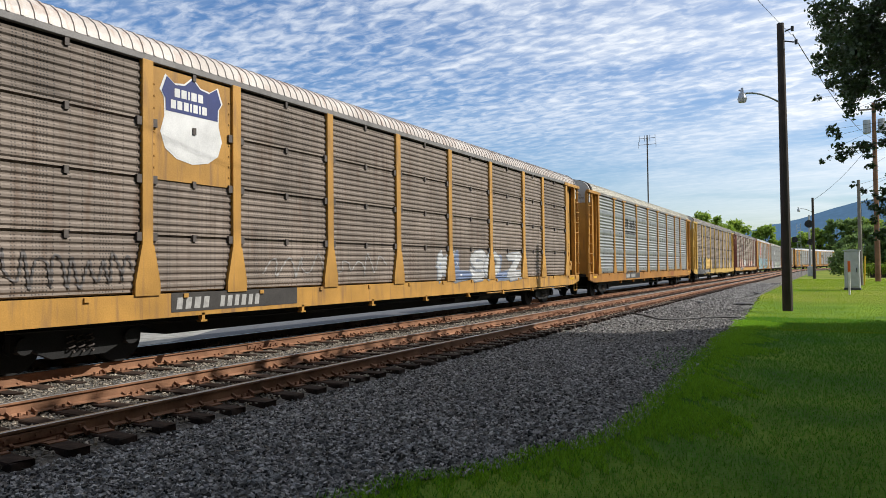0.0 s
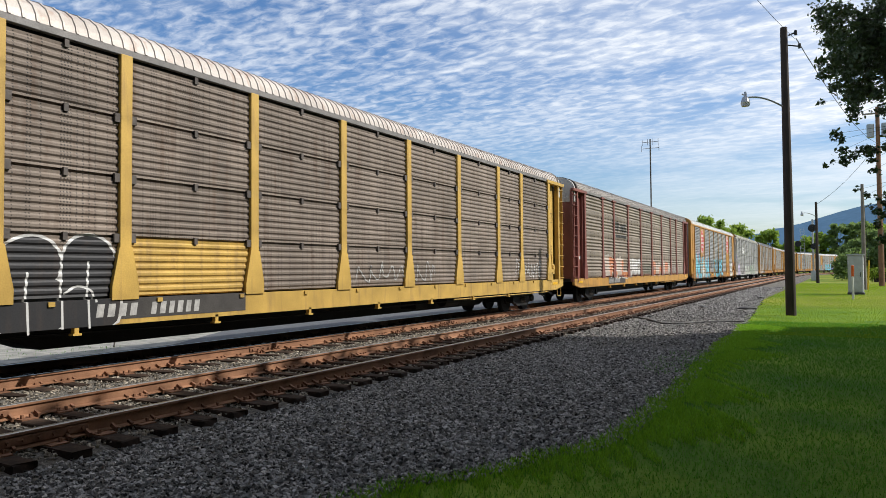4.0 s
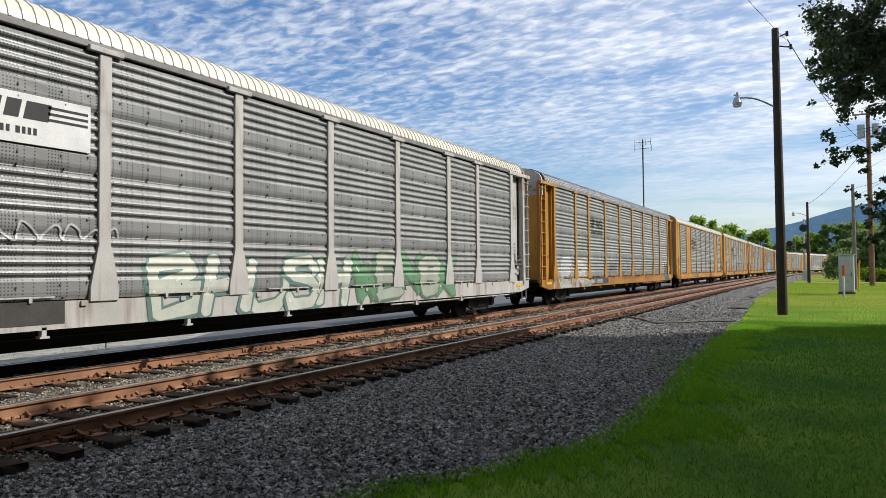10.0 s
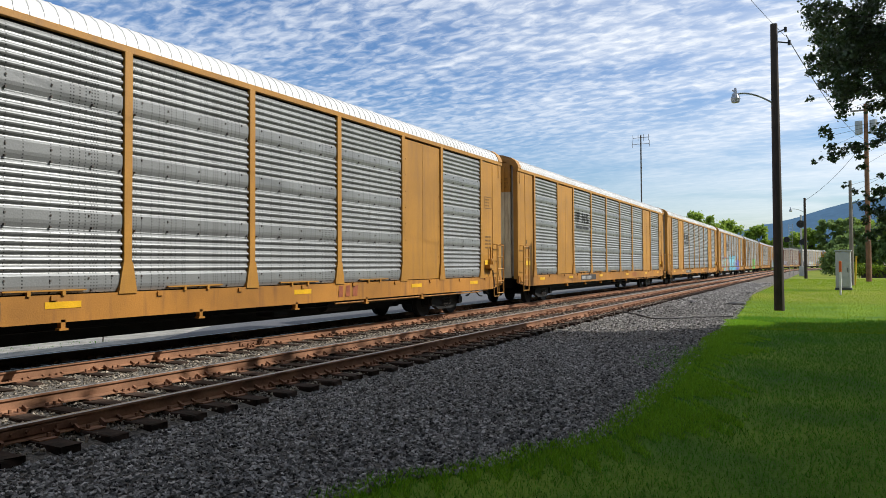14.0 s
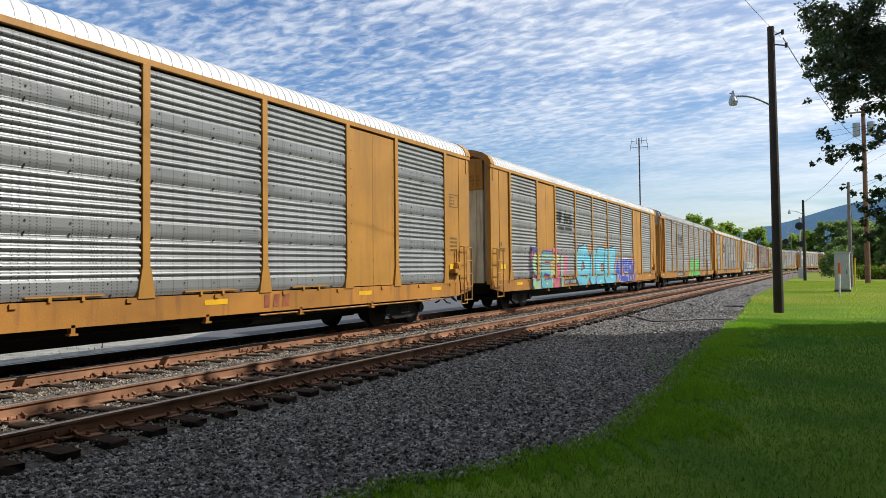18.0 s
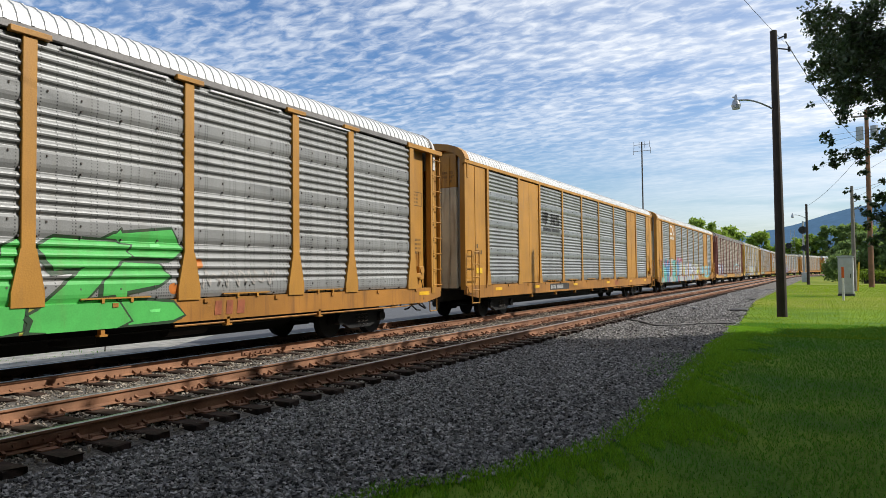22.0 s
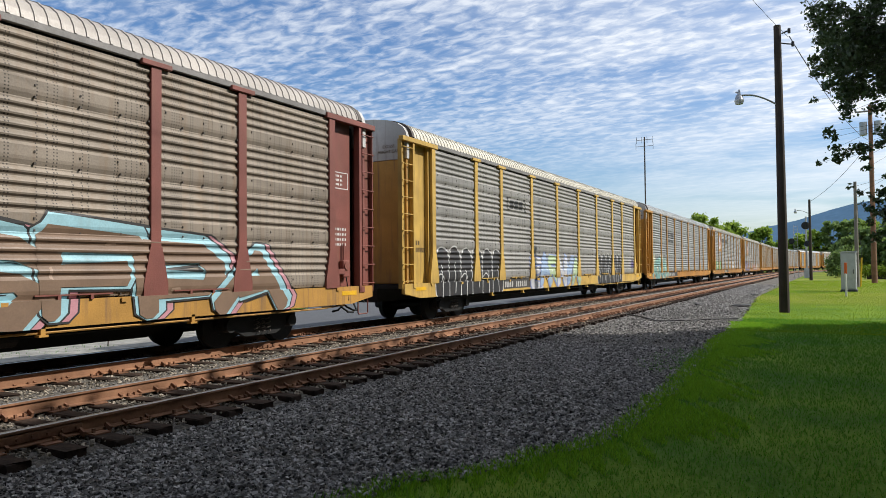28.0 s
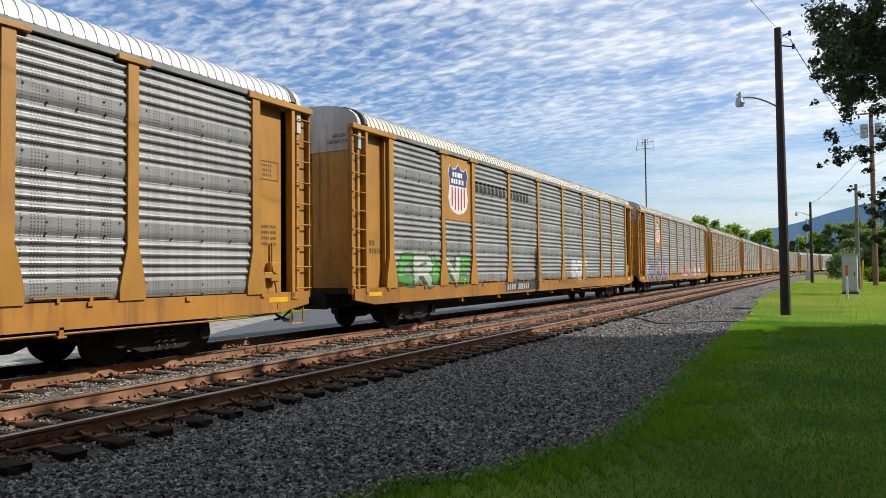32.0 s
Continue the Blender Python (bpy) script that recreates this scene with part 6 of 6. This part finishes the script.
    p2 = utility_pole(-1.75, 93.7, 9.7, 0.19, "pole_wood", "dark wooden pole with a street lamp beside the signal")
    lamp_arm(p2, 7.95, 1.7)
    p3 = utility_pole(2.1, 65.5, 8.6, 0.17, "pole_grey", "plain weathered pole behind the cabinet")
    p4 = utility_pole(4.0, 79.7, 17.6, 0.26, "pole_red", "tall reddish pole with a crossarm and transformers")
    bm = boxed(-1.3, 1.3, -0.06, 0.06, 16.9, 17.05)
    part("crossarm", bm, "pole_grey", p4)
    for dx in (-0.62, 0.62):
        part("transformer", rod(bmesh.new(), (dx, -0.1, 14.6), (dx, -0.1, 15.9), 0.33, 14), "galvanised", p4, "grey drum transformer")
    for dx in (-1.2, -0.5, 0.5, 1.2):
        part("insulator", rod(bmesh.new(), (dx, 0, 17.05), (dx, 0, 17.3), 0.06, 8), "cabinet_grey", p4)
    g = tagged(new("guy_guard", None), "yellow plastic guard of a guy wire", "guy guard")
    g.location = (2.35, 66.5, 0)
    part("guard", rod(bmesh.new(), (0, 0, -0.1), (0.12, 0, 2.4), 0.06, 8), "sign_yellow", g)
    part("guy_wire", rod(bmesh.new(), (0.12, 0, 2.4), (-0.2, -0.95, 8.2), 0.015, 5), "wire_black", g)
    # wires
    def wire(a, b, sag, r):
        a, b = Vector(a), Vector(b)
        pts = [a.lerp(b, t) - Vector((0, 0, sag * 4 * t * (1 - t))) for t in np.linspace(0, 1, 15)]
        ob = link_mesh("overhead_wire", mesh_of("overhead_wire", tube(bmesh.new(), pts, r, 5), "wire_black"))
        tagged(ob, "thin black overhead wire", "wire", "overhead wires")
    wire((-1.1, 29.9, 10.75), (4.0, 79.7, 14.0), 0.8, 0.02)
    wire((-1.15, 29.9, 10.75), (-4.4, 6.0, 10.9), 0.5, 0.009)
    wire((-1.75, 93.7, 9.4), (4.0, 79.7, 14.0), 0.6, 0.02)


def signal_mast():
    s = tagged(new("railway_signal", None), "grey railway signal mast with black round heads", "signal")
    s.location = (-2.6, 112.0, 0)
    part("mast", rod(bmesh.new(), (0, 0, 0), (0, 0, 8.8), 0.13, 10), "galvanised", s)
    bm = bmesh.new()
    for z in np.arange(0.6, 7.5, 0.4):
        rod(bm, (-1.6, 0, z), (-1.1, 0, z), 0.02, 5)
    for x in (-1.6, -1.1):
        rod(bm, (x, 0, 0), (x, 0, 7.6), 0.025, 5)
    part("ladder", bm, "galvanised", s)
    for x, z in ((-0.05, 7.5), (0.15, 4.9), (-1.9, 5.3)):
        bm = rod(bmesh.new(), (x, -0.15, z), (x, -0.05, z), 0.55 if z > 7 else 0.42, 20)
        for k in range(3):
            rod(bm, (x, -0.45, z - 0.26 + k * 0.26), (x, -0.15, z - 0.26 + k * 0.26), 0.10, 10)
        box(bm, x - 0.2, x + 0.2, -0.05, 0.35, z - 0.4, z + 0.4)
        part("signal_head", bm, "wire_black", s, "black round target with lamp hoods")
    part("platform", boxed(-2.2, 0.2, -0.1, 0.5, 4.0, 4.08), "galvanised", s)
    bm = boxed(-0.35, 0.35, -0.3, 0.3, 0, 1.4, 0.02)
    part("case", bm, "cabinet_grey", s)


def cabinet():
    c = tagged(new("signal_cabinet", None), "grey metal trackside cabinet on the lawn", "cabinet")
    c.location = (1.25, 54.4, 0)
    c.rotation_euler = (0, 0, radians(-4))
    part("plinth", boxed(-0.50, 0.50, -0.45, 0.45, -0.05, 0.15, 0.02), "asphalt", c)
    part("body", boxed(-0.45, 0.45, -0.4, 0.4, 0.15, 2.65, 0.03), "cabinet_grey", c)
    part("roof", prism(bmesh.new(), [(-0.51, 2.65), (0.51, 2.65), (0.51, 2.71), (0, 2.76), (-0.51, 2.71)], "y", -0.46, 0.46), "cabinet_grey", c)
    d = part("door", boxed(-0.39, 0.39, -0.43, -0.402, 0.25, 2.55, 0.008), "cabinet_grey", c)
    part("handle", boxed(0.26, 0.30, -0.47, -0.43, 1.2, 1.5), "wire_black", d)
    k = tagged(new("marker_post", None), "white marker post with an orange top", "marker post")
    k.location = (0.9, 46.0, 0)
    part("post", rod(bmesh.new(), (0, 0, -0.1), (0.0, 0, 1.35), 0.055, 8), "sign_white", k)
    part("top", boxed(-0.07, 0.07, -0.05, 0.05, 1.3, 1.95, 0.02), "orange", k, "orange plastic top")
    t = tagged(new("antenna_mast", None), "thin lattice mast with small aerials behind the train", "antenna mast")
    t.location = (-22.3, 99.0, LOW)
    part("mast", rod(bmesh.new(), (0, 0, 0), (0, 0, 20.6), 0.10, 6), "bracket_grey", t)
    for z, n, w in ((20.2, 4, 1.1), (19.3, 3, 1.2)):
        bm = rod(bmesh.new(), (-w, 0, z), (w, 0, z), 0.035, 5)
        for i in range(n):
            x = -w + i * 2 * w / (n - 1)
            rod(bm, (x, 0, z - 0.45), (x, 0, z + 0.45), 0.03, 5)
        part("aerial", bm, "bracket_grey", t)


def clutter():
    """Stakes beyond the tracks, and dark scraps on the shoulder."""
    for x, y, h, r, lean, mat, label in ((-18.9, 13.2, 0.92, 0.022, 0.12, "bracket_grey", "thin dark metal stake in the gravel"), (-17.9, 8.83, 0.67, 0.05, 0.0, "galvanised", "short grey pipe standing in the gravel")):
        st = tagged(new("stake", None), label, "stake")
        st.location = (x, y, LOW)
        part("shaft", rod(bmesh.new(), (0, 0, -0.1), (0, lean, h), r, 8), mat, st)
    pts = [Vector(p) for p in ((-6.86, 26.0, 0.1), (-5.77, 24.75, 0.06), (-5.3, 23.95, 0.05), (-4.92, 23.1, 0.06), (-4.25, 23.7, 0.06), (-3.66, 24.4, 0.06), (-2.69, 25.2, 0.06))]
    cable = link_mesh("loose_cable", mesh_of("loose_cable", tube(bmesh.new(), [a.lerp(b, t / 3) for a, b in zip(pts, pts[1:]) for t in range(3)] + [pts[-1]], 0.03, 6), "wire_black"))
    tagged(cable, "dark loose cable lying across the stones", "cable")
    rnd = random.Random(3)
    for x, y, w in ((-3.35, 33.0, 0.28), (-3.9, 45.5, 0.22), (-5.3, 33.9, 0.16), (-5.5, 34.6, 0.16), (-6.1, 26.5, 0.14)):
        bm = bmesh.new()
        bmesh.ops.create_icosphere(bm, subdivisions=2, radius=1)
        for v in bm.verts:
            v.co = Vector((v.co.x * w * (1.6 + 0.5 * noise.noise(v.co * 2)), v.co.y * w * 0.7, (v.co.z * 0.32 + 0.2) * w * (1 + 0.6 * noise.noise(v.co * 3 + Vector((x, y, 0))))))
        ob = link_mesh("scrap", mesh_of("scrap", bm, "wire_black"))
        ob.location, ob.rotation_euler = (x, y, 0.02), (0, 0, rnd.uniform(0, 3))
        tagged(ob, "flat dark rubber scrap lying on the stones", "scrap", "scraps on the shoulder")


# ---- trees, hedge, hills ----
# boughs of the hanging crown: across, height, size, clumps
HANGING_HIGH = [(-5.72, 8.08, 0.55, 8), (-5.3, 7.59, 0.64, 9), (-4.8, 7.64, 0.74, 10), (-5.96, 7.06, 0.4, 5), (-5.5, 6.78, 0.64, 9), (-4.91, 6.56, 0.83, 12), (-6.11, 6.59, 0.26, 3), (-5.75, 6.25, 0.44, 6), (-5.25, 5.98, 0.51, 8), (-4.72, 5.71, 0.51, 8), (-5.57, 5.74, 0.22, 3), (-6.19, 6.23, 0.15, 1), (-6.06, 8.12, 0.18, 2), (-5.87, 7.8, 0.2, 2), (-5.72, 4.88, 0.28, 3), (-5.41, 4.74, 0.24, 3), (-5.15, 4.63, 0.28, 4)]
HANGING_LOW = [(-4.91, 4.55, 0.17, 1), (-5.83, 4.37, 0.2, 3), (-6.05, 4.51, 0.15, 2), (-5.06, 4.31, 0.15, 1), (-4.79, 5.01, 0.29, 4), (-4.64, 4.72, 0.24, 3), (-5.46, 3.74, 0.13, 1), (-5.26, 3.62, 0.13, 1), (-4.9, 3.48, 0.24, 3), (-4.71, 3.37, 0.33, 4), (-5.15, 3.34, 0.13, 1), (-4.99, 3.06, 0.2, 3), (-4.74, 2.88, 0.33, 4), (-5.14, 2.79, 0.15, 1), (-4.86, 2.56, 0.26, 3), (-4.64, 4.07, 0.15, 1)]
HANGING = HANGING_HIGH + HANGING_LOW


def leaf_cloud(name, mat, parent, lumps, n, size, seed, label="", flat=0.5):
    """A crown of many small leaves scattered over and in uneven lumps."""
    rng = np.random.default_rng(seed)
    L = np.array(lumps)
    wts = L[:, 3] ** 2
    pick = rng.choice(len(L), n, p=wts / wts.sum())
    d = rng.normal(size=(n, 3))
    d /= np.linalg.norm(d, axis=1)[:, None]
    ph = pick[:, None] * np.array([[1.7, 2.9, 4.1]])
    rag = 0.85 + 0.22 * np.sin(4.3 * d[:, 0] + ph[:, 0]) * np.sin(3.7 * d[:, 1] + ph[:, 1]) + 0.2 * np.sin(7.1 * d[:, 2] + ph[:, 2]) * np.sin(6.3 * d[:, 0] + ph[:, 1])
    r = np.clip(0.72 + 0.30 * rng.normal(size=n), 0.05, 1.45) * rag
    C = L[pick, :3] + d * (L[pick, 3] * r)[:, None] * np.array([1, 1, 0.85])
    a = rng.normal(size=(n, 3))
    a /= np.linalg.norm(a, axis=1)[:, None]
    b = np.cross(a, rng.normal(size=(n, 3)))
    b /= np.linalg.norm(b, axis=1)[:, None]
    s = size * rng.uniform(0.6, 1.4, n)[:, None]
    P = np.stack([C - a * s, C - b * s * 0.55 - a * 0.2 * s, C + a * s, C + b * s * 0.55 - a * 0.2 * s], 1).reshape(-1, 3)
    F = np.arange(4 * n, dtype=np.int32)
    me = bpy.data.meshes.new(name)
    me.vertices.add(4 * n)
    me.vertices.foreach_set("co", P.ravel())
    me.loops.add(4 * n)
    me.loops.foreach_set("vertex_index", F)
    me.polygons.add(n)
    me.polygons.foreach_set("loop_start", np.arange(0, 4 * n, 4, dtype=np.int32))
    me.update()
    me.materials.append(M[mat])
    return link_mesh(name, me, parent, label)


def tree(x, y, h, spread, mat, seed, n, size, label, base=0.3, trunk=0.3, lumps=None, twig=0.28):
    rnd = random.Random(seed)
    t = tagged(new("tree", None), label, "tree", "trees")
    t.location = (x, y, 0)
    bm = bmesh.new()
    rod(bm, (0, 0, -0.5), (0.1, 0, h * 0.55), trunk, 10, trunk * 0.5)
    lump = []
    for k in range(34 if lumps is None else 0):
        a = k * 2.4 + rnd.uniform(-0.4, 0.4)
        z = h * (base + (0.93 - base) * rnd.random())
        u = (z / h - base) / (1 - base)
        rr = spread * math.sqrt(max(0.05, 1 - (2 * u - 0.75) ** 2 * 0.55)) * rnd.uniform(0.2, 0.95)
        lump.append((math.cos(a) * rr, math.sin(a) * rr, z, spread * rnd.uniform(0.15, 0.34)))
    for c in (lumps or lump):
        rod(bm, (0.05, 0, h * rnd.uniform(0.28, 0.5)), c[:3], trunk * twig, 6, trunk * twig * 0.2)
        lump.append(c) if lumps else None
    part("trunk", bm, "bark", t)
    leaf_cloud("crown", mat, t, lump, n, size, seed)
    return t


def hills():
    bm = bmesh.new()
    rows = []
    n = 260
    for j, (d, k) in enumerate(((2300, 0.0), (2500, 0.55), (2750, 1.0), (3100, 0.9), (3500, 0.3))):
        row = []
        for i in range(n):
            az = radians(-75 + 150 * i / (n - 1))
            deg = math.degrees(az)
            h = float(np.interp(deg, [-75, -12, -6, -4.3, -2, 0, 1.8, 5, 15, 40, 75], [20, 80, 118, 137, 166, 193, 214, 238, 220, 160, 40]))
            h += 9 * noise.noise(Vector((deg * 0.3, 3, 0))) + 5 * noise.noise(Vector((deg * 0.9, 7, 0)))
            row.append(bm.verts.new((math.sin(az) * d, math.cos(az) * d, -4 + h * k)))
        rows.append(row)
    for a, b in zip(rows, rows[1:]):
        for i in range(n - 1):
            bm.faces.new((a[i], a[i + 1], b[i + 1], b[i]))
    ob = link_mesh("backdrop_hills", mesh_of("backdrop_hills", bm, "mountain"))
    for p in ob.data.polygons:
        p.use_smooth = True
    tagged(ob, "wooded mountain ridge on the horizon, coloured blue for distance haze", "mountain", kind="structure")


def woods():
    tree(-27.0, 186, 15.5, 5.5, "leaf_far", 21, 8000, 0.42, "bright green broadleaf tree beyond the train", 0.2)
    tree(-22.0, 188, 13.5, 4.6, "leaf_far", 22, 7000, 0.42, "bright green broadleaf tree beyond the train", 0.2)
    tree(-15.5, 204, 12.5, 3.6, "leaf_far", 23, 5000, 0.42, "rounded green tree beyond the train", 0.2)
    for k, (x, y, h, s, m) in enumerate(((-14, 300, 12, 5, "leaf_far"), (-8, 295, 13.5, 5.5, "leaf_far"), (-3.5, 300, 16, 5, "leaf_far"), (1.5, 300, 19, 6.0, "leaf_dark"), (8, 298, 19, 7, "leaf_dark"), (16, 300, 19, 7.5, "leaf_far"),
                                         (24, 300, 20, 8, "leaf_dark"), (34, 300, 27, 9, "leaf_dark"), (46, 300, 26, 9, "leaf_far"), (9.5, 190, 11, 4.5, "leaf_dark"), (15, 185, 13, 5.5, "leaf_dark"), (4.5, 200, 9, 3.5, "leaf_dark"))):
        tree(x, y, h, s, m, 31 + k, 6500, 0.5, "dense green tree at the edge of the lawn", 0.15)
    # big shade trees whose crowns hang over the lawn
    rnd = random.Random(8)
    hang = []
    for x, z, r, k in HANGING:
        for j in range(k):
            hang.append((x + rnd.uniform(-0.75, 0.75) * r * (k > 1), rnd.uniform(2.6, 5.4), z + rnd.uniform(-0.75, 0.75) * r * (k > 1), r * (rnd.uniform(0.4, 0.62) if k > 1 else 0.85)))
    tree(6.0, 15.5, 14, 7, "leaf_hang", 51, 19000, 0.052, "large leafy maple with low hanging branches", trunk=0.42, lumps=hang, twig=0.03)

    def canopy(y0, y1, seed):
        out = []
        for k in range(26):
            x, y = rnd.uniform(-4.0, 5), rnd.uniform(y0, y1)
            out.append((x, y, rnd.uniform(10.2, 13.0), rnd.uniform(2.0, 2.8)))
        out += [(-5.75, y0 + (y1 - y0) * (k + 0.5) / 5, 10.3 + 0.4 * (k % 2), 2.2) for k in range(5)]
        return out
    # unseen crowns placed to cast the lawn's shade; the x=21 pair blocks skylight
    for k, (x, y, y0, y1) in enumerate(((10.2, 13.8, -5.0, 9.4), (10.2, 1.8, -5.5, 6.5), (10.2, -10.2, -6, 6), (21.0, 10.3, -7, 7), (21.0, -3.7, -7, 7))):
        low = [(rnd.uniform(-3, 5), rnd.uniform(y0, y1), rnd.uniform(5.5, 8.5), 2.4) for _ in range(8)] if x > 10 else []
        tree(x, y, 15, 7, "leaf_maple", 61 + k, 32000, 0.30, "leafy tree out of view, placed to shade the lawn", trunk=0.42, lumps=canopy(y0, y1, k) + low)
    # unseen outer boughs, placed to end the shade on the near rail and across the lawn
    rim = [(3.45, y) for y in np.arange(3.5, 21.8, 0.95)] + [(4.3, 22.2), (5.2, 22.6), (6.1, 23.0), (7.0, 23.9), (7.9, 25.2), (8.7, 26.6), (9.5, 27.8), (10.5, 28.9), (11.6, 29.9), (12.8, 30.6)]
    rimmed = [(x - 12.0, y - 19.0, 10.3 + 0.5 * math.sin(3.1 * y), 1.12) for x, y in rim]
    rimmed += [(x - 12.0 + 0.9 * k, y - 19.0 - 1.5 * k, 10.6 + rnd.uniform(-0.4, 0.8), 1.5) for x, y in rim[-9:] for k in (1, 2, 3)]
    tree(12.0, 19.0, 15, 7, "leaf_maple", 58, 44000, 0.24, "leafy tree out of view, shaped to set the shade's edge", trunk=0.42, lumps=rimmed, twig=0.15)
    # unseen crown added above the camera to cut skylight on stones and lawn
    over = [(rnd.uniform(-12.0, 0.5), rnd.uniform(-10.0, 3.6), rnd.uniform(10.8, 13.0), rnd.uniform(1.8, 2.6)) for _ in range(46)]
    tree(5.5, -2.0, 15, 7, "leaf_maple", 59, 30000, 0.30, "large leafy tree overhead, added unseen to block skylight", trunk=0.45, lumps=over)
    # rows of trees added out of view, only to darken the shaded ground
    for k in range(10):
        x, y = (15.5, 27.0)[k % 2] + rnd.uniform(-1, 1), -26 + (k // 2) * 9.0 + rnd.uniform(-1, 1) + 3 * (k % 2)
        lump = [(rnd.uniform(-4, 4), rnd.uniform(-5, 5), rnd.uniform(2.5, 11), rnd.uniform(2.0, 3.0)) for _ in range(22)]
        tree(x, y, 14, 6, "leaf_maple", 81 + k, 7000, 0.5, "dense leafy tree behind the lawn, added unseen to block skylight", trunk=0.35, lumps=lump)
    for k in range(5):
        lump = [(rnd.uniform(-3, 4), rnd.uniform(-5, 5), rnd.uniform(1.2, 12), rnd.uniform(1.8, 2.6)) for _ in range(24)]
        tree(27.0, 19.0 + 9.0 * k, 14, 6, "leaf_maple", 98 + k, 7000, 0.5, "dense leafy tree behind the lawn, added unseen to block skylight", trunk=0.35, lumps=lump)
    for k in range(4):
        lump = [(rnd.uniform(-5, 5), rnd.uniform(-4, 4), rnd.uniform(2.0, 10), rnd.uniform(2.0, 3.0)) for _ in range(22)]
        tree(-6 + k * 7.5, -24 - 3 * (k % 2), 13, 6, "leaf_maple", 93 + k, 7000, 0.5, "dense leafy tree behind the lawn, added unseen to block skylight", trunk=0.35, lumps=lump)
    hedge = tagged(new("hedge", None), "clipped yellow-green hedge along the lawn", "hedge")
    hedge.location = (9.0, 100.0, 0)
    rng = random.Random(9)
    leaf_cloud("leaves", "leaf_hedge", hedge, [(-5.0 + k * 0.8, rng.uniform(-0.2, 0.2), 0.95 + rng.uniform(-0.1, 0.1), 1.0) for k in range(26)], 9000, 0.16, 77)
    part("stem", boxed(-4.8, 15.5, -0.35, 0.35, 0, 1.3), "bark", hedge)
    bush = tagged(new("bush", None), "dark rounded bush beside the track", "bush")
    bush.location = (1.0, 112.0, 0)
    leaf_cloud("leaves", "leaf_dark", bush, [(0, 0, 1.2, 1.3), (0.8, 0.5, 1.6, 1.3), (0.4, 0.3, 3.0, 1.2), (-0.4, 0, 2.0, 1.0)], 4000, 0.18, 78)


# ---- motion ----
def gap_at(t):
    """How far along the line the first coupling stands at t seconds."""
    return float(np.interp(t, [k[0] for k in SPEED], [k[1] for k in SPEED]))


SPEED = [(0, 30.9), (1, 15.89), (2, 1.28), (3, -13.85), (6, -57.83), (7, -72.81), (8, -87.36), (9, -102.42), (10, -116.91), (12, -146.48), (14, -176.16), (18, -235.43), (20, -265.09), (21, -279.78), (22, -294.53), (23, -309.48), (24, -324.19), (25, -339.25), (28, -383.78), (30, -413.36), (31, -428.21), (32, -443.08)]
times_all = [k * 0.5 for k in range(65)]


SLACK = {3: -0.12, 5: -0.10, 6: -0.30, 7: -0.08, 8: -0.1, 9: -0.20, 10: -0.1, 11: -0.22, 12: -0.10, 15: -0.08, 16: -0.10}   # play in the couplings


def car_pose(index, t):
    s = gap_at(t) + PITCH * (index - 0.5) + SLACK.get(index, 0.0)
    xa, ya, _ = line_at(s - 10, TRAIN_OFF)
    xb, yb, _ = line_at(s + 10, TRAIN_OFF)
    return pose((xa + xb) / 2, (ya + yb) / 2, RAIL, 0, 0, -math.degrees(math.atan2(xb - xa, yb - ya)))


def motions():
    for i, car in enumerate(cars):
        walk(car, [(t, car_pose(i, t)) for t in times_all])
    for w, dy, i in wheel_list:
        near = [f for f in range(0, 961) if -26 < gap_at(f / 30) + PITCH * (i - 0.5) < 48]
        if not near:
            continue
        rows = []
        for f in sorted({0, 960} | set(near)):
            g = min(max(f, near[0]), near[-1])
            turn = (gap_at(g / 30) / WHEEL_R) % (2 * math.pi)
            rows.append((f / 30, pose(0, dy, WHEEL_R, -math.degrees(turn))))
        walk(w, rows)


tracks()
stones()
cars = build_train()
poles()
signal_mast()
cabinet()
clutter()
hills()
woods()
grass()
motions()
